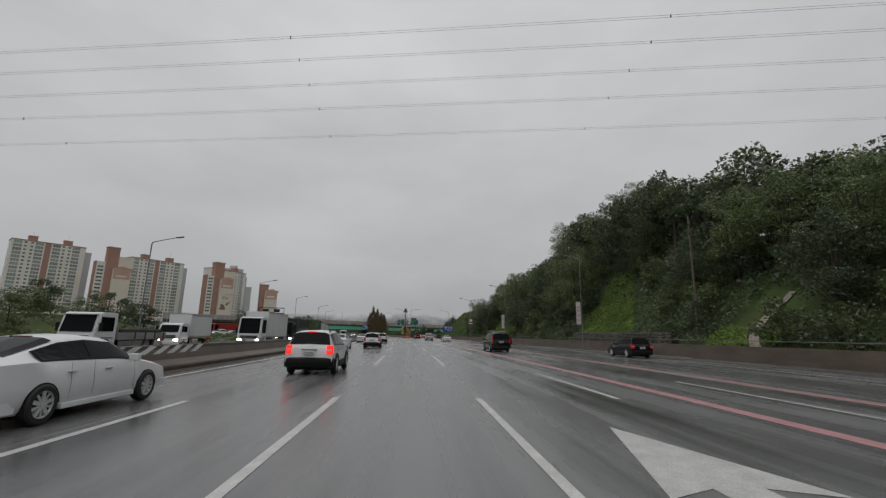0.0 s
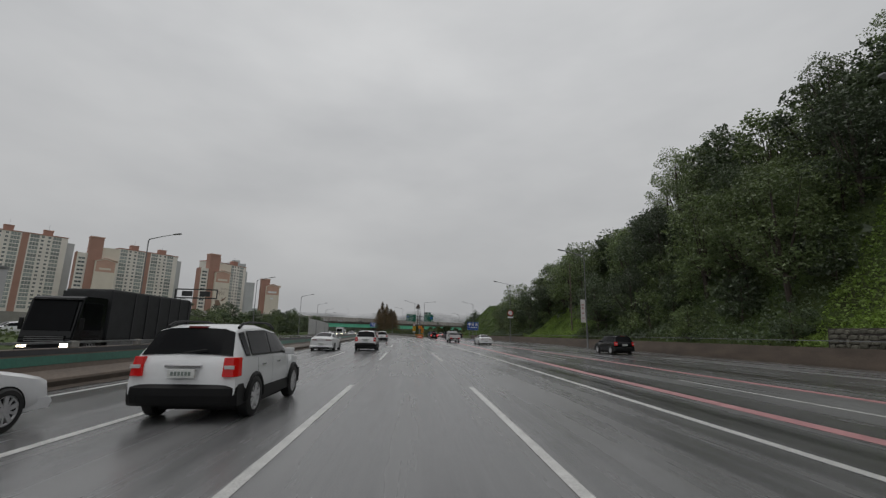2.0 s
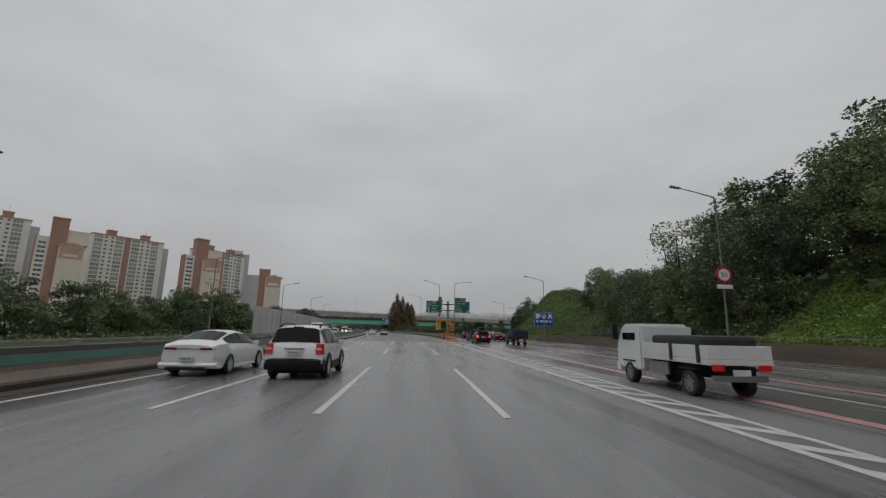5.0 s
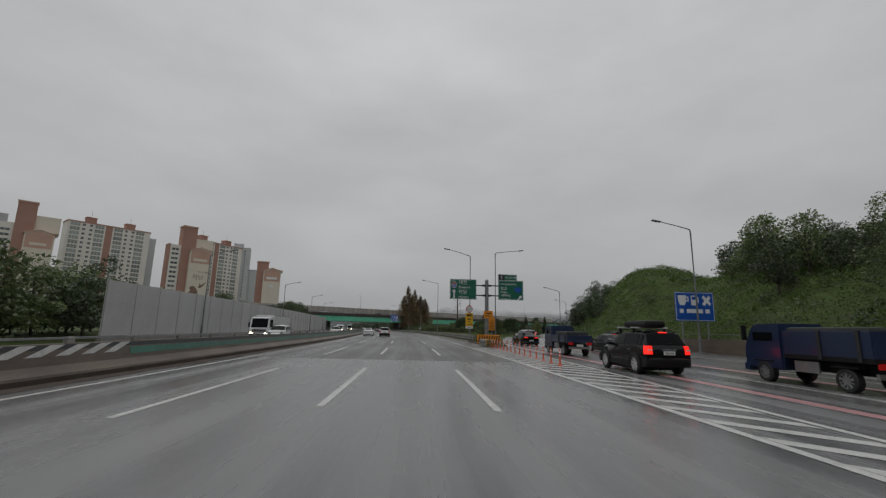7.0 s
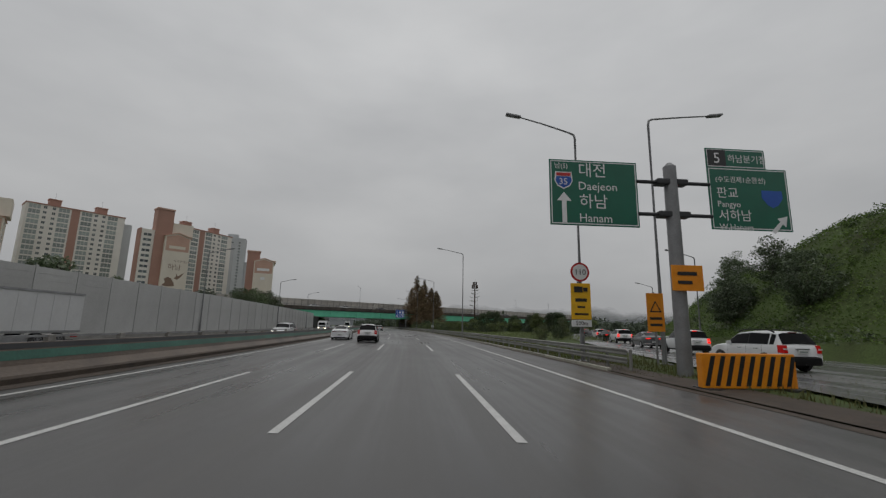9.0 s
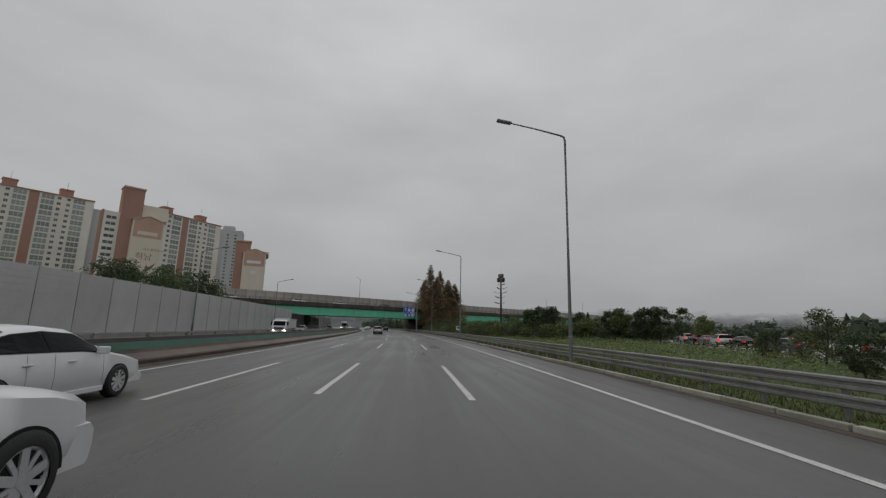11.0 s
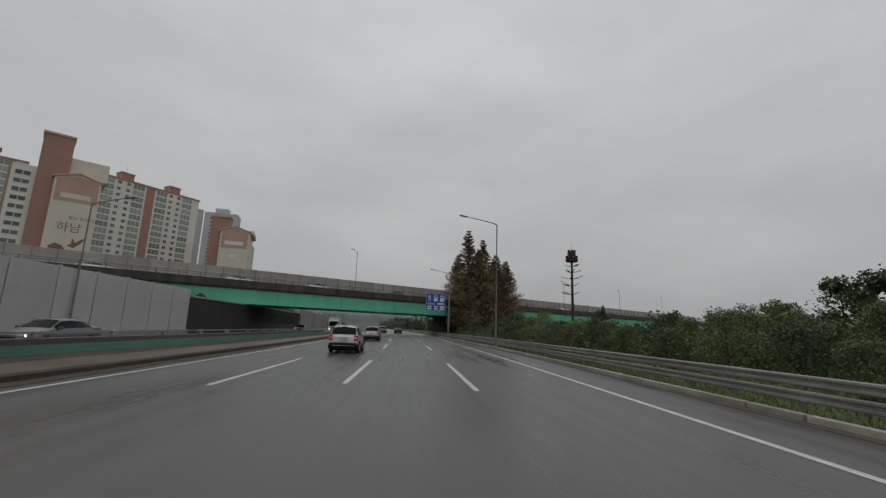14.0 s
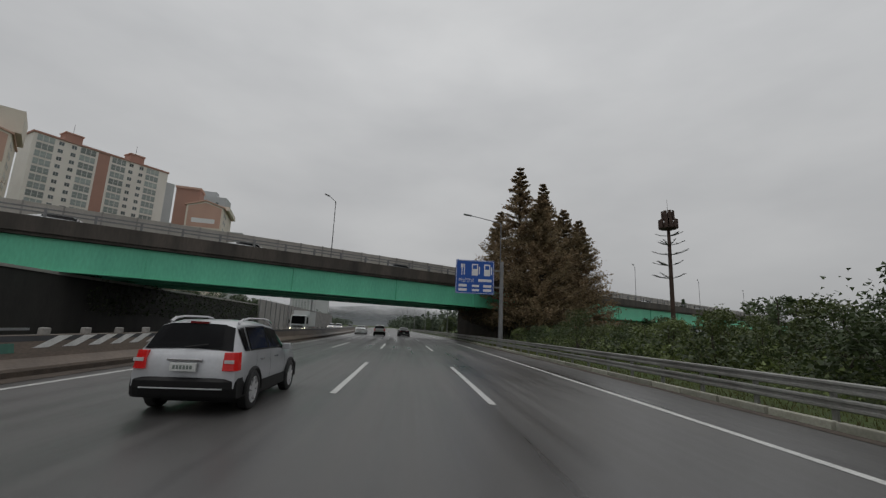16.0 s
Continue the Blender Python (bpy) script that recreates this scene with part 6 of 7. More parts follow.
# sections along the car: y, half width, floor, belt, half width at belt, roof, half width at roof
SHAPES = {
    "sedan": dict(rows=[(2.44, 0.66, 0.34, 0.60, 0.60, 0.66, 0.48), (2.30, 0.83, 0.22, 0.68, 0.78, 0.75, 0.66), (1.85, 0.91, 0.19, 0.76, 0.87, 0.85, 0.74), (1.15, 0.93, 0.19, 0.90, 0.89, 0.97, 0.76), (0.38, 0.93, 0.19, 0.95, 0.89, 1.40, 0.60), (-0.35, 0.93, 0.19, 0.97, 0.89, 1.46, 0.61), (-0.95, 0.93, 0.19, 0.99, 0.89, 1.41, 0.60), (-1.70, 0.93, 0.20, 1.02, 0.88, 1.20, 0.62), (-2.22, 0.90, 0.24, 1.00, 0.84, 1.06, 0.66), (-2.44, 0.80, 0.36, 0.92, 0.74, 0.98, 0.58)],
                  screen=(3, 4), rear=(6, 7.5), side=(3.35, 6.75), pillars=(5.1,), axles=(1.42, -1.42), wheel=0.33, tail=(0.36, 0.80, 0.835, 0.905), bumper=(0.26, 0.44), plate=0.56, rails=False, back=-2.44),
    "suv": dict(rows=[(2.20, 0.66, 0.40, 0.72, 0.60, 0.80, 0.48), (2.06, 0.84, 0.28, 0.82, 0.80, 0.92, 0.68), (1.60, 0.90, 0.26, 0.94, 0.87, 1.03, 0.76), (1.02, 0.91, 0.26, 1.02, 0.88, 1.10, 0.78), (0.38, 0.91, 0.26, 1.05, 0.88, 1.60, 0.66), (-0.50, 0.91, 0.26, 1.06, 0.88, 1.68, 0.69), (-1.45, 0.91, 0.26, 1.07, 0.88, 1.66, 0.68), (-1.80, 0.91, 0.27, 1.08, 0.88, 1.61, 0.66), (-2.10, 0.90, 0.30, 1.04, 0.86, 1.11, 0.78), (-2.17, 0.88, 0.36, 0.92, 0.85, 0.98, 0.74)],
                screen=(3, 4), rear=(7, 8), side=(3.4, 7.0), pillars=(4.9, 6.1), axles=(1.32, -1.30), wheel=0.37, tail=(0.66, 0.90, 0.79, 1.11), bumper=(0.30, 0.66), plate=0.84, rails=True, back=-2.17),
    "van": dict(rows=[(2.55, 0.72, 0.40, 0.80, 0.66, 0.88, 0.52), (2.38, 0.90, 0.26, 0.92, 0.86, 1.02, 0.74), (1.95, 0.95, 0.24, 1.05, 0.92, 1.14, 0.82), (1.55, 0.96, 0.24, 1.10, 0.93, 1.20, 0.84), (0.75, 0.96, 0.24, 1.12, 0.93, 1.86, 0.74), (-0.50, 0.96, 0.24, 1.12, 0.93, 1.94, 0.77), (-1.70, 0.96, 0.24, 1.12, 0.93, 1.93, 0.77), (-2.28, 0.96, 0.25, 1.12, 0.93, 1.86, 0.75), (-2.50, 0.95, 0.28, 1.10, 0.92, 1.18, 0.84), (-2.56, 0.92, 0.40, 0.95, 0.88, 1.02, 0.78)],
                screen=(3, 4), rear=(7, 8), side=(3.5, 7.0), pillars=(4.6, 5.8), axles=(1.60, -1.50), wheel=0.34, tail=(0.85, 0.955, 0.85, 1.50), bumper=(0.32, 0.55), plate=0.98, rails=True, back=-2.56),
}


def loft_point(rows, u, v):
    """A point of the body: u runs along the sections, v from the floor's middle (0) over the right flank to the roof's middle (7)."""
    def ring(r):
        y, w, zb, zt, wb, zr, wr = r
        return [Vector(p) for p in ((0, y, zb), (w * 0.86, y, zb), (w * 0.985, y, zb + 0.14), (w, y, (zb + zt) * 0.52), (wb, y, zt), (wr, y, zr - 0.06 * min(1.0, (zr - zt) * 4)), (wr * 0.72, y, zr), (0, y, zr + 0.02))]
    i = max(0, min(len(rows) - 2, int(u)))
    j = max(0, min(6, int(v)))
    a, b, p, q = ring(rows[i]), ring(rows[i + 1]), u - i, v - j
    return (a[j] * (1 - q) + a[j + 1] * q) * (1 - p) + (b[j] * (1 - q) + b[j + 1] * q) * p


def car_body(rows):
    bm = bmesh.new()
    fine = []
    for i in range(len(rows) - 1):
        fine += [i, i + 0.5]
    fine.append(len(rows) - 1)
    vv = [0, 1, 2, 3, 4, 5, 6, 7]
    rings = []
    for u in fine:
        half = [loft_point(rows, u, v) for v in vv]
        rings.append([bm.verts.new(p) for p in half] + [bm.verts.new((-p.x, p.y, p.z)) for p in half[-2:0:-1]])
    n = len(rings[0])
    for a, b in zip(rings, rings[1:]):
        for k in range(n):
            bm.faces.new((a[k], a[(k + 1) % n], b[(k + 1) % n], b[k]))
    bm.faces.new(rings[0])
    bm.faces.new(rings[-1][::-1])
    bmesh.ops.recalc_face_normals(bm, faces=bm.faces)
    return bm


def pane(rows, u0, u1, v0, v1, side, lift=0.014):
    """A sheet of glass that lies on the body; side: +1 or -1 for a flank, 0 for one across the middle."""
    bm = bmesh.new()

    def knots(a, b):
        return [a] + [k / 2 for k in range(int(a * 2) + 1, int(b * 2) + 1) if a < k / 2 < b - 1e-6] + [b]

    grid = []
    for u in knots(u0, u1):
        if side:
            grid.append([loft_point(rows, u, v) for v in knots(v0, v1)])
            grid[-1] = [Vector((side * (p.x + lift), p.y, p.z + lift * 0.5)) for p in grid[-1]]
        else:
            r = [loft_point(rows, u, v) for v in knots(v0, 7)]
            ahead = lift if u0 < 4 else -lift
            r = [Vector((p.x, p.y + ahead, p.z + lift)) for p in r]
            grid.append(r + [Vector((-p.x, p.y, p.z)) for p in r[-2::-1]])
    vs = [[bm.verts.new(p) for p in r] for r in grid]
    for a, b in zip(vs, vs[1:]):
        for k in range(len(a) - 1):
            bm.faces.new((a[k], a[k + 1], b[k + 1], b[k]))
    bmesh.ops.recalc_face_normals(bm, faces=bm.faces)
    f = next(iter(bm.faces))
    want = Vector((side, 0, 0.3)) if side else Vector((0, 0, 1))
    if f.normal.dot(want) < 0:
        bmesh.ops.reverse_faces(bm, faces=bm.faces)
    return bm


def wheel(parent, x, y, r, wide=0.22, mat="rim", back=True):
    side = 1 if x > 0 else -1
    bm = bmesh.new()
    prof = [(-wide / 2, r * 0.68), (-wide / 2, r * 0.9), (-wide / 2 + 0.03, r), (wide / 2 - 0.03, r), (wide / 2, r * 0.9), (wide / 2, r * 0.68)]
    n = 22
    rings = [[bm.verts.new((p, q * math.cos(2 * math.pi * k / n), q * math.sin(2 * math.pi * k / n))) for p, q in prof] for k in range(n)]
    for k in range(n):
        a, b = rings[k], rings[(k + 1) % n]
        for j in range(len(prof) - 1):
            bm.faces.new((a[j], a[j + 1], b[j + 1], b[j]))
    bmesh.ops.recalc_face_normals(bm, faces=bm.faces)
    t = part("wheel", bm, "tyre", parent, smooth=True)
    t.matrix_local = pose(x, y, r)
    bm = bmesh.new()
    out = side * (wide / 2 - 0.035)
    if back:
        bmesh.ops.create_cone(bm, cap_ends=True, segments=22, radius1=r * 0.70, radius2=r * 0.70, depth=0.03, matrix=Matrix.Translation((out - side * 0.05, 0, 0)) @ Matrix.Rotation(radians(90), 4, "Y"))
        part("rim_back", bm, "trim", t)
        bm = bmesh.new()
    for k in range(5):
        a = 2 * math.pi * k / 5
        c = bmesh.ops.create_cube(bm, size=1, matrix=Matrix.Rotation(a, 4, "X") @ Matrix.LocRotScale((out, 0, r * 0.36), None, (0.05, r * 0.2, r * 0.66)))
        bmesh.ops.create_cube(bm, size=1, matrix=Matrix.Rotation(a + 0.63, 4, "X") @ Matrix.LocRotScale((out, 0, r * 0.4), None, (0.04, r * 0.11, r * 0.6)))
    bmesh.ops.create_cone(bm, cap_ends=True, segments=12, radius1=r * 0.17, radius2=r * 0.14, depth=0.06, matrix=Matrix.Translation((out, 0, 0)) @ Matrix.Rotation(radians(90), 4, "Y"))
    n = 22
    ring = [[bm.verts.new((out + dx * side, q * r * math.cos(2 * math.pi * k / n), q * r * math.sin(2 * math.pi * k / n))) for dx, q in ((0.0, 0.60), (0.025, 0.64), (0.02, 0.71), (-0.02, 0.71))] for k in range(n)]
    for k in range(n):
        for j in range(3):
            bm.faces.new((ring[k][j], ring[k][j + 1], ring[(k + 1) % n][j + 1], ring[(k + 1) % n][j]))
    bmesh.ops.recalc_face_normals(bm, faces=bm.faces)
    part("rim", bm, mat, t)
    return t


def arch(parent, x, y, r):
    side = 1 if x > 0 else -1
    bm = bmesh.new()
    n = 14
    ins = [(math.cos(math.pi * k / n) * r * 1.1, math.sin(math.pi * k / n) * r * 1.12) for k in range(n + 1)]
    a = [bm.verts.new((x, y + p, r * 0.95 + q)) for p, q in ins]
    b = [bm.verts.new((x - side * 0.12, y + p, r * 0.95 + q)) for p, q in ins]
    bm.faces.new(a)
    for k in range(n):
        bm.faces.new((a[k], a[k + 1], b[k + 1], b[k]))
    bmesh.ops.recalc_face_normals(bm, faces=bm.faces)
    return part("wheel_arch", bm, "trim", parent)


def u_at(rows, y):
    for i, (a, b) in enumerate(zip(rows, rows[1:])):
        if a[0] >= y >= b[0]:
            return i + (a[0] - y) / (a[0] - b[0])
    return 0.0


def lamp_block(side, x0, x1, y, z0, z1, shape):
    """A tail lamp that wraps round the corner of the body and leans with it."""
    lean = 0.0 if shape == "sedan" else 0.12
    round_off = 0.1 if shape != "van" else 0.05
    bm = bmesh.new()
    rows = []
    for z in (z0, (z0 + z1) / 2, z1):
        back = y - (0.03 if shape == "sedan" else 0.06) + lean * (z - z0) * (0.6 if shape == "van" else 1.0)
        inset = 0.03 * (z - z0) / max(0.1, z1 - z0)
        rows.append([bm.verts.new((side * px, py, z)) for px, py in ((x0, back), ((x0 + x1) / 2, back + 0.005), (x1 - 0.05 - inset, back + 0.02), (x1 - inset, back + round_off), (x1 - inset, back + 0.26), (x0, back + 0.26))])
    for a, b in zip(rows, rows[1:]):
        for k in range(6):
            bm.faces.new((a[k], a[(k + 1) % 6], b[(k + 1) % 6], b[k]))
    bm.faces.new(rows[0])
    bm.faces.new(rows[-1])
    bmesh.ops.recalc_face_normals(bm, faces=bm.faces)
    bmesh.ops.bevel(bm, geom=list(bm.edges), offset=0.008, segments=1, affect="EDGES")
    return bm


def bumper_block(w, y, z0, z1, way):
    """A bumper that curves round the corners; way is -1 at the back and +1 at the front."""
    bm = bmesh.new()
    xs = [w * math.sin(math.pi / 2 * k / 7) for k in range(-7, 8)]
    rings = []
    for z, out in ((z0, 0.0), (z0 + 0.05, 0.035), ((z0 + z1) / 2, 0.06), (z1 - 0.06, 0.055), (z1, 0.0)):
        rings.append([bm.verts.new((x, y + way * (out - 0.10 * (abs(x) / w) ** 9), z)) for x in xs] + [bm.verts.new((x, y - way * 0.56, z)) for x in (w * 0.99, -w * 0.99)])
    n = len(rings[0])
    for a, b in zip(rings, rings[1:]):
        for k in range(n):
            bm.faces.new((a[k], a[(k + 1) % n], b[(k + 1) % n], b[k]))
    bm.faces.new(rings[0])
    bm.faces.new(rings[-1])
    bmesh.ops.recalc_face_normals(bm, faces=bm.faces)
    return bm


def car(shape, paint_name, m, label, brake=False, cladding=False, group="", rack=False, lights=False, category="car", simple=False, roof_box=False):
    k = SHAPES[shape]
    rows = k["rows"]
    t = thing("car" if category == "car" else category.replace(" ", "_"), m, label, category, group)
    body = part("body", car_body(rows), paint_name, t, smooth=True)
    for side in (1, -1):
        cuts = [k["side"][0], *k["pillars"], k["side"][1]]
        bays = [cuts] if shape != "suv" else [cuts[:-1], [cuts[-2] + 0.2, cuts[-1] - 0.06]]
        for bay in bays:
            part("window_trim", pane(rows, bay[0] - 0.01, bay[-1] + 0.01, 4.07, 4.93, side, 0.009), "trim", t)
            for a, b in zip(bay, bay[1:]):
                part("side_window", pane(rows, a + 0.04, b - 0.04, 4.12, 4.88, side, 0.016), "car_glass", t)
        for y in k["axles"]:
            x = side * (max(r[1] for r in rows) + 0.006)
            if not simple:
                arch(t, x, y, k["wheel"])
            wheel(t, side * (max(r[1] for r in rows) - 0.075), y, k["wheel"], back=not simple)
        w = max(r[1] for r in rows)
        mir = part("mirror", boxed(side * (w - 0.03), side * (w + 0.17), rows[k["screen"][0]][0] - 0.45, rows[k["screen"][0]][0] - 0.33, rows[3][3] + 0.02, rows[3][3] + 0.17, bevel=0.03), paint_name, t)
        for y in () if simple else (0.1, -0.85):
            part("door_handle", boxed(side * (w - 0.045), side * (w + 0.012), y - 0.1, y + 0.1, rows[4][3] - 0.14, rows[4][3] - 0.11, bevel=0.008), "chrome" if shape == "suv" else paint_name, t)
        for y in () if simple else (rows[3][0] - 0.2, -0.28, rows[6][0] + 0.1 if shape == "sedan" else -1.15):
            u = u_at(rows, y)
            part("door_seam", pane(rows, u, u + 0.012, 2.1, 4.0, side, 0.003), "trim", t)
        part("sill", boxed(side * (w - 0.09), side * (w + 0.008), k["axles"][1] + 0.42, k["axles"][0] - 0.42, rows[4][2] + 0.0, rows[4][2] + (0.24 if cladding else 0.1), bevel=0.02), "trim" if cladding or shape != "sedan" else paint_name, t)
        x0, x1, z0, z1 = k["tail"]
        y = k["back"]
        tl = part("tail_lamp", lamp_block(side, x0, x1, y, z0, z1, shape), "brake_red" if brake else ("tail_dim" if shape == "sedan" else "tail_red"), t)
        if shape != "sedan":
            part("reversing_lens", boxed(side * (x0 + 0.03), side * (x1 - 0.05), y - 0.068, y - 0.03, z0 + 0.13, z0 + 0.19, bevel=0.004), "clear_lens", tl)
        part("head_lamp", boxed(side * 0.42, side * 0.74, rows[1][0] - 0.05, rows[1][0] + 0.06, rows[1][3] - 0.14, rows[1][3] - 0.0, bevel=0.03), "head_white" if lights else "clear_lens", t)
        if k["rails"]:
            zr, wr = rows[5][5], rows[5][6]
            part("roof_rail", tube(bmesh.new(), [(side * (wr - 0.06), 0.35, zr - 0.06), (side * (wr - 0.06), 0.12, zr + 0.02), (side * (wr - 0.06), -0.15, zr + 0.055), (side * (wr - 0.06), -1.15, zr + 0.05), (side * (wr - 0.06), -1.45, zr + 0.015), (side * (wr - 0.06), -1.62, zr - 0.06)], [0.03, 0.028, 0.022, 0.022, 0.028, 0.03], 6), "chrome" if paint_name == "car_silver" else "trim", t)
    # low black box, added to deepen the shade beneath the car
    if not simple:
        part("underbody", boxed(-0.72, 0.72, k["back"] + 0.7, rows[0][0] - 0.6, 0.14, 0.32), "trim", t)
    if cladding:
        for side in (1, -1):
            for y in k["axles"]:
                arc = [(side * (max(r[1] for r in rows) + 0.0), y + 1.17 * k["wheel"] * math.cos(math.pi * q / 10), k["wheel"] * 0.9 + 1.2 * k["wheel"] * math.sin(math.pi * q / 10)) for q in range(11)]
                part("arch_trim", tube(bmesh.new(), arc, 0.045, 6), "trim", t)
    part("windscreen", pane(rows, k["screen"][0] + 0.12, k["screen"][1] - 0.06, 5.12, 7, 0), "car_glass", t)
    part("rear_window", pane(rows, k["rear"][0] + 0.06, k["rear"][1] - (0.1 if shape == "sedan" else 0.05), 5.15 if shape == "sedan" else 5.04, 7, 0), "car_glass", t)
    y = k["back"]
    z0, z1 = k["bumper"]
    bw = rows[-2][1] - 0.02
    part("rear_bumper", bumper_block(bw + 0.03, y, z0, z1, -1), "trim" if cladding or shape != "sedan" else paint_name, t)
    if shape == "sedan":
        part("diffuser", boxed(-0.62, 0.62, y - 0.085, y + 0.1, 0.2, 0.3, bevel=0.02), "trim", t)
        part("lamp_bar", boxed(-0.34, 0.34, y - 0.03, y + 0.1, 0.864, 0.878, bevel=0.004), "tail_dim", t)
    part("front_bumper", bumper_block(0.86, rows[0][0] - 0.02, z0 - 0.02, z1 - 0.02, 1), "trim" if cladding else paint_name, t)
    part("grille", boxed(-0.4, 0.4, rows[0][0] - 0.02, rows[0][0] + 0.02, rows[0][3] - 0.14, rows[0][3] - 0.02, bevel=0.01), "trim", t)
    pl = part("number_plate", boxed(-0.22, 0.22, y - 0.088, y - 0.03, k["plate"] - 0.07, k["plate"] + 0.07, bevel=0.006), "plate", t)
    marks = bmesh.new()
    for q in range(6):
        box(marks, -0.165 + 0.057 * q, -0.125 + 0.057 * q, y - 0.0925, y - 0.0885, k["plate"] - 0.032, k["plate"] + 0.032)
    part("plate_bar", marks, "plate_mark", pl)
    if shape != "sedan":
        part("tailgate_trim", boxed(-0.3, 0.3, y - 0.055, y + 0.1, k["plate"] + 0.1, k["plate"] + 0.14, bevel=0.01), "chrome", t)
    part("high_brake_lamp", boxed(-0.16, 0.16, rows[k["rear"][0]][0] - 0.06, rows[k["rear"][0]][0] + 0.05, rows[k["rear"][0]][5] - 0.01, rows[k["rear"][0]][5] + 0.03, bevel=0.008), "brake_red" if brake else "tail_dim", t)
    if shape != "sedan":
        part("wiper", tube(bmesh.new(), [(-0.05, y + 0.02, rows[-2][3] + 0.14), (0.32, y + 0.06, rows[-2][3] + 0.2)], 0.012, 5), "trim", t)
    if paint_name == "car_silver" and cladding:
        part("bumper_strip", boxed(-0.7, 0.7, k["back"] - 0.072, k["back"] - 0.05, 0.47, 0.49), "rack_silver", t)
    if roof_box:
        part("roof_box", boxed(-0.42, 0.42, -1.45, 0.45, rows[5][5] + 0.12, rows[5][5] + 0.42, bevel=0.12), "trim", t)
    if rack:
        zr = rows[5][5]
        for y in (0.3, -0.9):
            part("roof_bar", boxed(-0.8, 0.8, y - 0.04, y + 0.04, zr + 0.1, zr + 0.16, bevel=0.01), "rack_silver", t)
            for x in (-0.66, 0.66):
                part("roof_foot", boxed(x - 0.04, x + 0.04, y - 0.05, y + 0.05, zr - 0.12, zr + 0.1), "trim", t)
    return t


def truck(m, label, cab_mat, load, load_mat, length, high=3.4, wide=2.4, cab_high=2.7, group="", category="truck", lights=True):
    """A forward-control truck: a shaped cab, chassis, wheels and a load of the kind box, flat or tipper. It heads to +y."""
    t = thing(category.replace(" ", "_"), m, label, category, group)
    f, w = length / 2, wide / 2
    cl = 1.7 if cab_high < 2.3 else 2.1
    bm = bmesh.new()
    ring = [(f - 0.02, 0.45), (f, 1.0), (f - 0.06, 1.3), (f - 0.38, cab_high - 0.12), (f - 0.6, cab_high), (f - cl, cab_high), (f - cl, 0.45)]
    a = [bm.verts.new((-w + 0.05, y, z)) for y, z in ring]
    b = [bm.verts.new((w - 0.05, y, z)) for y, z in ring]
    bm.faces.new(a)
    bm.faces.new(b[::-1])
    for k in range(len(ring)):
        bm.faces.new((a[k], b[k], b[(k + 1) % len(ring)], a[(k + 1) % len(ring)]))
    bmesh.ops.recalc_face_normals(bm, faces=bm.faces)
    bmesh.ops.bevel(bm, geom=list(bm.edges), offset=0.06, segments=2, affect="EDGES")
    cab = part("cab", bm, cab_mat, t)
    bm = bmesh.new()
    q = [(-w + 0.2, f - 0.055, 1.38), (w - 0.2, f - 0.055, 1.38), (w - 0.25, f - 0.345, cab_high - 0.2), (-w + 0.25, f - 0.345, cab_high - 0.2)]
    bm.faces.new([bm.verts.new(p) for p in q])
    r = bmesh.ops.extrude_face_region(bm, geom=list(bm.faces))
    bmesh.ops.translate(bm, verts=[v for v in r["geom"] if isinstance(v, bmesh.types.BMVert)], vec=(0, 0.03, 0.012))
    bmesh.ops.recalc_face_normals(bm, faces=bm.faces)
    part("windscreen", bm, "car_glass", t)
    for s in (1, -1):
        part("door_window", boxed(s * (w - 0.06), s * (w - 0.035), f - cl + 0.35, f - 0.5, 1.4, cab_high - 0.3, bevel=0.01), "car_glass", t)
        part("mirror", boxed(s * (w + 0.02), s * (w + 0.2), f - 0.3, f - 0.22, 1.4, 1.95, bevel=0.03), "trim", t)
        part("mirror_arm", boxed(s * (w - 0.08), s * (w + 0.05), f - 0.28, f - 0.25, 1.85, 1.88), "trim", t)
        part("head_lamp", boxed(s * (w - 0.5), s * (w - 0.12), f - 0.04, f + 0.03, 0.62, 0.8, bevel=0.02), "head_white" if lights else "clear_lens", t)
        part("tail_lamp", boxed(s * (w - 0.4), s * (w - 0.1), -f - 0.04, -f + 0.03, 0.72, 0.88, bevel=0.01), "tail_red", t)
        rr = 0.34 if cab_high < 2.3 else 0.48
        for y in ([f - 0.9, -f + 0.9] if length < 7 else [f - 1.2, -f + 1.2, -f + 2.4]):
            wheel(t, s * (w - 0.16), y, rr, 0.26, "grey_paint")
            part("mudguard", boxed(s * (w - 0.3), s * (w - 0.02), y - rr * 1.2, y + rr * 1.2, rr * 2.04, rr * 2.04 + 0.05, bevel=0.01), "trim", t)
    part("bumper", boxed(-w + 0.05, w - 0.05, f - 0.2, f + 0.06, 0.32, 0.6, bevel=0.04), "trim" if cab_high > 2.3 else cab_mat, t)
    part("grille", boxed(-w + 0.35, w - 0.35, f - 0.02, f + 0.022, 0.85, 1.15, bevel=0.01), "trim", t)
    for z in (0.9, 0.99, 1.08):
        part("grille_bar", boxed(-w + 0.38, w - 0.38, f + 0.015, f + 0.032, z, z + 0.03), "steel", t)
    if cab_high > 2.3:
        part("sun_visor", boxed(-w + 0.15, w - 0.15, f - 0.42, f - 0.2, cab_high - 0.2, cab_high - 0.16, bevel=0.015), "trim", t)
        part("wiper", tube(bmesh.new(), [(-0.5, f - 0.04, 1.36), (0.1, f - 0.06, 1.5)], 0.014, 5), "trim", t)
    part("chassis", boxed(-0.45, 0.45, -f + 0.1, f - 0.6, 0.5, 0.82), "trim", t)
    part("side_guard", boxed(-w + 0.08, -w + 0.14, -f + 2.6 if length > 7 else -0.6, f - cl - 0.4, 0.45, 0.8), "steel", t)
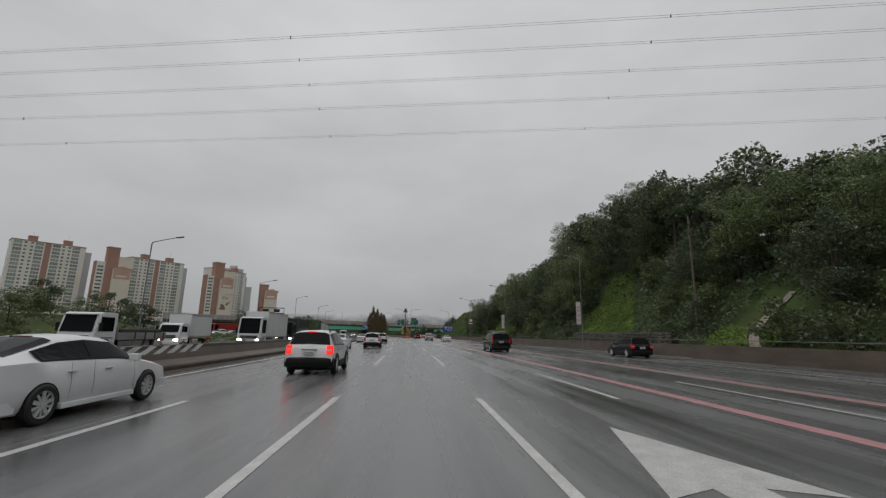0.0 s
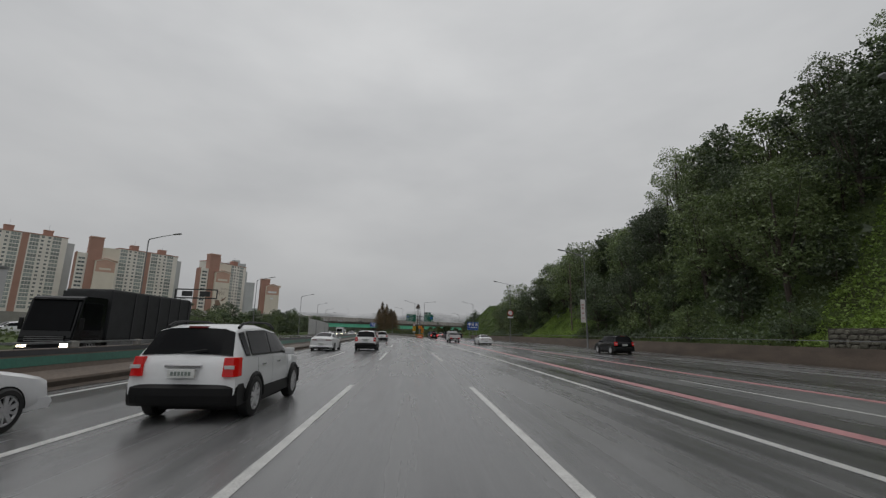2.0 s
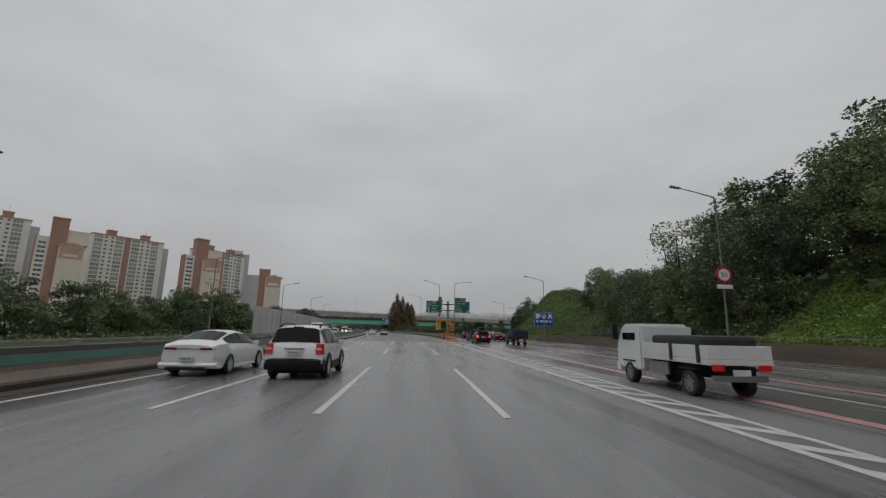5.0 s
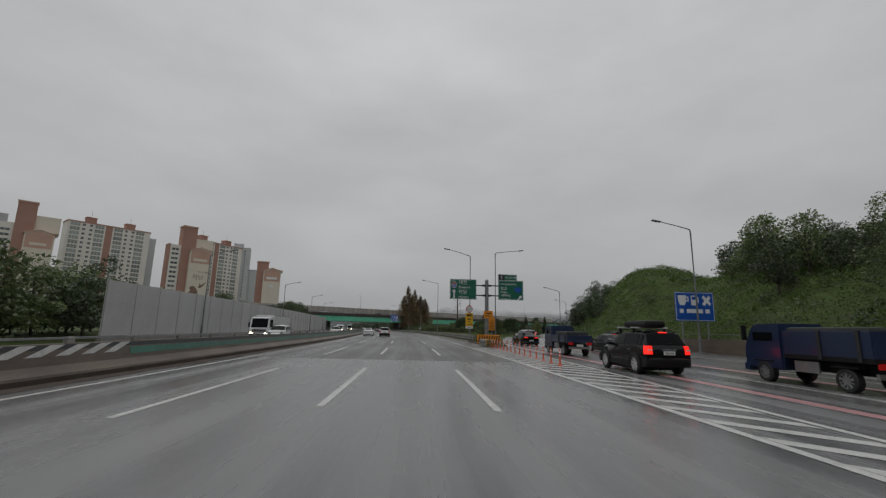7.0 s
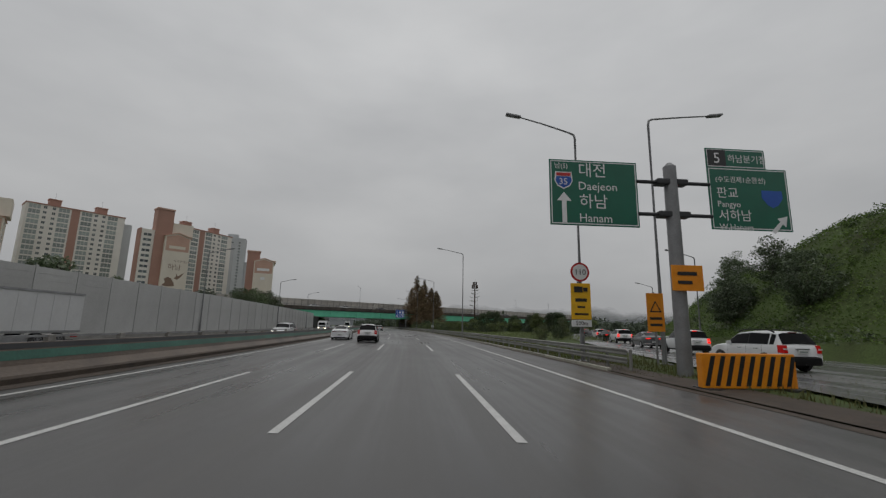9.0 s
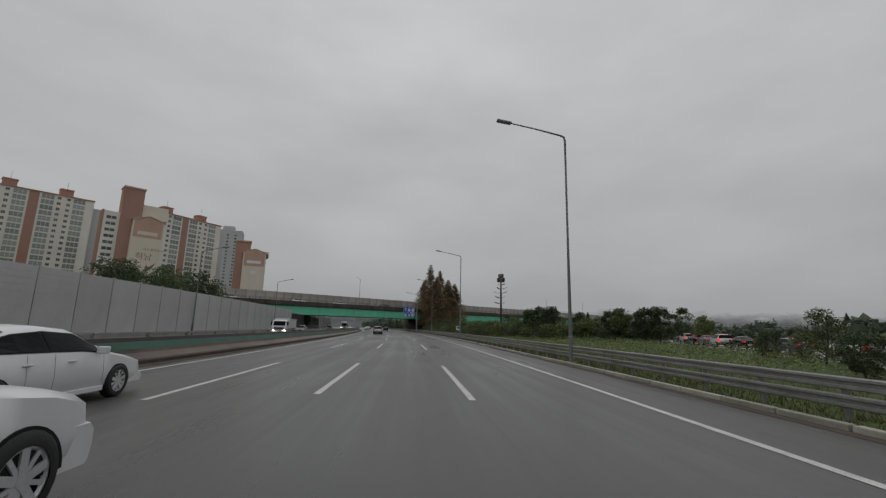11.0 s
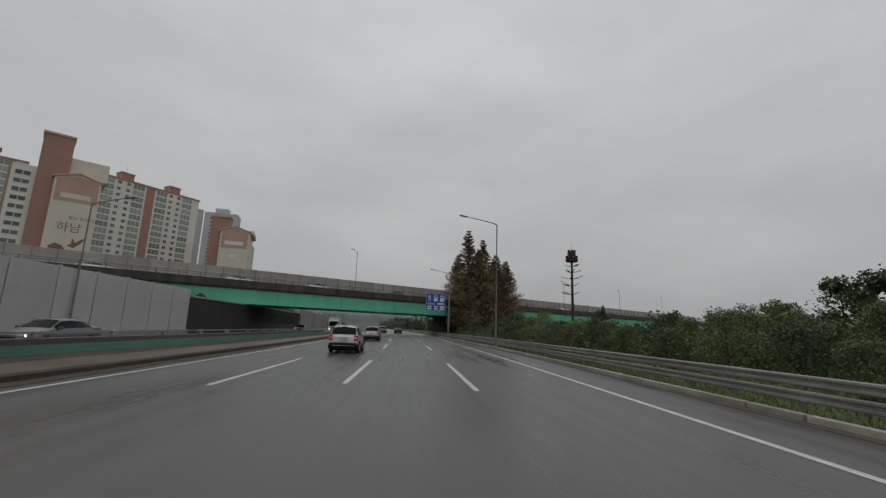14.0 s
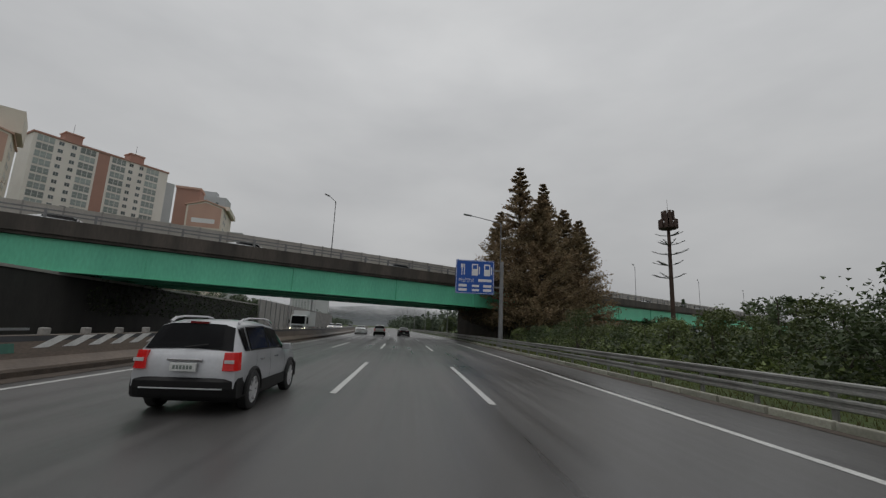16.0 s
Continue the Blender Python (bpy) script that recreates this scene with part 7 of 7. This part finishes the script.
    part("rear_underrun", boxed(-w + 0.15, w - 0.15, -f + 0.05, -f + 0.15, 0.45, 0.6), "steel", t)
    pl = part("number_plate", boxed(-0.22, 0.22, -f - 0.02, -f + 0.04, 0.6, 0.75), "plate", t)
    y1 = f - cl - 0.12
    if load == "box":
        bx = part("box_body", boxed(-w, w, -f, y1, 0.95, high, bevel=0.03), load_mat, t)
        for z in (0.97, high - 0.1):
            for s in (1, -1):
                part("edge_rail", boxed(s * (w - 0.01), s * (w + 0.03), -f, y1, z, z + 0.1), "steel", bx)
        part("door_seam", boxed(-0.01, 0.01, -f - 0.006, -f + 0.01, 1.0, high - 0.05), "trim", bx)
        for k in range(1, int(length)):
            part("rib", boxed(w - 0.005, w + 0.012, -f + k * 0.95, -f + k * 0.95 + 0.03, 1.08, high - 0.12), load_mat, bx)
            part("rib", boxed(-w - 0.012, -w + 0.005, -f + k * 0.95, -f + k * 0.95 + 0.03, 1.08, high - 0.12), load_mat, bx)
    else:
        fl = part("flatbed", boxed(-w, w, -f, y1, 0.86, 1.0, bevel=0.015), load_mat if load == "flat" else "trim", t)
        side_h = 1.35 if load == "flat" else high
        for s in (1, -1):
            part("side_board", boxed(s * (w - 0.05), s * w, -f + 0.02, y1 - 0.02, 1.004, side_h, bevel=0.01), load_mat, fl)
            for k in range(int((y1 + f) / 1.2)):
                part("stake", boxed(s * (w - 0.01), s * (w + 0.045), -f + 0.3 + k * 1.2, -f + 0.4 + k * 1.2, 0.9, side_h + 0.02), "dark_steel", fl)
        part("tail_board", boxed(-w + 0.05, w - 0.05, -f, -f + 0.05, 1.004, side_h, bevel=0.01), load_mat, fl)
        part("head_board", boxed(-w + 0.05, w - 0.05, y1 - 0.06, y1, 1.004, side_h + 0.5 if load == "flat" else high, bevel=0.01), load_mat, fl)
        if load == "flat":
            part("load_cover", boxed(-w + 0.12, w - 0.12, -f + 0.3, y1 - 0.4, 1.005, side_h + 0.25, bevel=0.12), "canvas", fl)
        else:
            part("canvas_cover", boxed(-w + 0.06, w - 0.06, -f + 0.06, y1 - 0.08, high - 0.2, high + 0.12, bevel=0.1), "canvas", fl)
    return t


def deck_pose(u, y, turn=0):
    v = BRIDGE @ Vector((u, y, 8.06))
    return pose(v.x, v.y, v.z, 0, 0, math.degrees(math.atan2(1.1, 1.0)) - 90 + turn)


# traffic on the expressway
car("sedan", "car_white", on_road(46.2, -7.0), "white sedan on the wet fast lane", group="expressway cars")
car("sedan", "car_white", on_road(9.3, -7.0), "white sedan beside the striped median barrier", group="expressway cars")
car("sedan", "car_white", on_road(78.6, -7.1), "white sedan with wet boot lid and dim lamps", group="expressway cars")
car("suv", "car_white", on_road(19.2, -3.85), "white crossover with lit red tail lamps", brake=True, cladding=True, group="expressway cars")
car("suv", "car_white", on_road(80.4, -3.75), "white crossover throwing spray in the middle lane", cladding=True, group="expressway cars")
car("sedan", "car_white", on_road(117.6, -7.2), "white sedan level with a crossover", group="expressway cars")
car("suv", "car_white", on_road(50.6, -3.9), "white crossover with dark lower trim and red lamps", cladding=True, group="expressway cars")
car("suv", "car_white", on_road(117.0, -3.7), "white compact crossover with dark lower trim", cladding=True, group="expressway cars")
car("suv", "car_white", on_road(222.5, -3.5), "white crossover trailing spray on the road", group="expressway cars")
car("sedan", "car_white", on_road(228, -6.8), "white sedan beside the median barrier", group="expressway cars")
car("sedan", "car_black", on_road(392, 0.5), "black sedan in the driven lane ahead", group="expressway cars")
car("suv", "car_silver", on_road(307.3, -3.8) @ Matrix.Scale(0.94, 4), "silver off-road car with wet black bumper and roof rails", cladding=True, group="expressway cars")
car("suv", "car_silver", on_road(330.1, -3.8) @ Matrix.Scale(0.94, 4), "silver off-road car with black lower cladding", cladding=True, group="expressway cars")
car("sedan", "car_white", on_road(394, -6.7), "small white sedan beyond the bridge", group="expressway cars")
car("suv", "car_silver", on_road(390, -3.4), "small pale crossover beyond the bridge", group="expressway cars")
car("suv", "car_white", on_road(450, -3.4), "distant white car beyond the bridge", group="expressway cars")
# exit lanes
car("van", "car_black", on_road(46.0, 9.3), "black passenger van with silver roof bars", rack=True, group="exit lane cars", category="van")
car("suv", "car_black", on_road(37.0, 19.0), "black compact crossover with silver roof rails", group="exit lane cars")
car("suv", "car_black", on_road(81.2, 19.0), "black compact crossover in the outer exit lane", group="exit lane cars")
car("sedan", "car_white", on_road(105.8, 11.5), "white fastback sedan in the exit lane", group="exit lane cars")
truck(on_road(115.0, 8.3), "small white flatbed truck with lit tail lamps", "car_white", "flat", "box_white", 5.0, 2.0, 1.75, 1.95, group="exit lane trucks", category="small truck")
truck(on_road(155.6, 13.4), "small dark blue truck with slatted sides", "car_navy", "tipper", "car_navy", 4.7, 1.75, 1.75, 2.0, group="exit lane trucks", category="small truck")
truck(on_road(172.6, 11.2), "small dark blue flatbed truck with low side boards", "car_navy", "flat", "car_navy", 4.9, 1.5, 1.75, 2.0, group="exit lane trucks", category="small truck")
car("suv", "car_black", on_road(160.2, 9.9), "black off-road car with roof box and bright brake lamps", brake=True, cladding=True, rack=True, roof_box=True, group="exit lane cars")
car("sedan", "car_black", on_road(176.6, 16.0), "black sedan with bright brake lamps in the outer lane", brake=True, group="exit lane cars")
car("sedan", "car_black", on_road(189.7, 12.9), "black sedan beside the crash cushion", brake=True, group="exit lane cars")
car("suv", "car_white", on_road(201.5, 16.2), "white estate car on the exit ramp", group="exit lane cars")
car("suv", "car_black", on_road(190.6, 22.8), "black car on the outer side of the ramp", group="exit lane cars")
for s, mat, word in ((214, "car_white", "white"), (224, "car_grey", "dark grey"), (236, "car_white", "white"), (247, "car_black", "black"), (256, "car_white", "white"), (266, "car_grey", "dark grey")):
    car("sedan" if mat != "car_white" else "suv", mat, on_road(s, ramp_left(s) + 4.4, 0, -14), word + " car braking on the curving ramp", brake=True, group="ramp queue", simple=True)
for s, mat, word in ((275, "car_black", "black"), (283, "car_white", "white"), (290, "car_grey", "dark grey"), (297, "car_black", "black"), (305, "car_white", "white"), (313, "car_grey", "dark grey")):
    car("sedan" if mat != "car_white" else "suv", mat, on_road(s, ramp_left(s) + 3.4, 0, -24), word + " car queueing far along the ramp", brake=True, group="ramp queue", simple=True)
# opposite carriageway, heading back
truck(on_road(52.0, -16.6, 0, 180), "large white box truck on the opposite carriageway", "car_white", "box", "box_white", 10.5, 3.75, 2.45, 3.1, group="opposite trucks")
truck(on_road(66.5, -16.8, 0, 180), "dark truck with canvas-covered load", "car_black", "tipper", "canvas", 10.5, 3.4, 2.45, 3.0, group="opposite trucks")
truck(on_road(32.0, -20.5, 0, 180), "white flatbed truck with covered load", "car_white", "flat", "pale_concrete", 8.0, 2.4, 2.3, 2.6, group="opposite trucks")
truck(on_road(43.0, -21.2, 0, 180), "small white box truck facing the camera", "car_white", "box", "box_white", 6.2, 3.0, 2.0, 2.2, group="opposite trucks")
truck(on_road(196.5, -17.8, 0, 180), "white box truck in front of the noise barrier", "car_white", "box", "box_white", 9.5, 2.9, 2.3, 2.6, group="opposite trucks")
truck(on_road(285.0, -17.6, 0, 180), "white van-bodied truck in front of the noise barrier", "car_white", "box", "box_white", 6.5, 2.45, 2.1, 2.2, group="opposite trucks")
car("suv", "car_white", on_road(186, -13.6, 0, 180), "white car near the median barrier", group="opposite cars", lights=True)
car("suv", "car_white", on_road(228, -13.4, 0, 180), "oncoming white van with lit lamps", group="opposite cars", lights=True)
truck(on_road(386, -15.5, 0, 180), "white lorry beyond the bridge", "car_white", "box", "box_white", 8.0, 3.4, 2.4, 2.7, group="opposite trucks")
for s, d, mat in ((362, -19.5, "car_grey"), (420, -13.5, "car_white"), (440, -17.5, "car_white"), (462, -13.5, "car_grey"), (300, -18.0, "car_grey")):
    car("suv" if mat == "car_white" else "sedan", mat, on_road(s, d, 0, 180), "oncoming car with lit headlamps", group="opposite cars", lights=True, simple=True)
# side road beyond the opposite carriageway
for s, d, mat in ((92, -37, "car_white"), (99, -36, "car_grey"), (107, -40, "car_white"), (86, -40, "car_white")):
    v = on_road(s, d, ground_z(s, d), 150)
    car("sedan", mat, v, "car on the side road beside trees", group="side road cars", simple=True)
truck(on_road(113, -44, ground_z(113, -44), 160), "red bus on the side road", "car_red", "box", "car_red", 9.0, 3.1, 2.4, 3.0, category="bus", group="side road buses")
# on the bridge
for u, mat in ((-37, "car_white"), (-17, "car_white"), (-2.5, "car_white"), (16, "car_grey"), (52, "car_white"), (80, "car_white"), (108, "car_grey")):
    car("sedan", mat, deck_pose(u, 3.2), "car crossing on the bridge deck", group="bridge cars", simple=True)
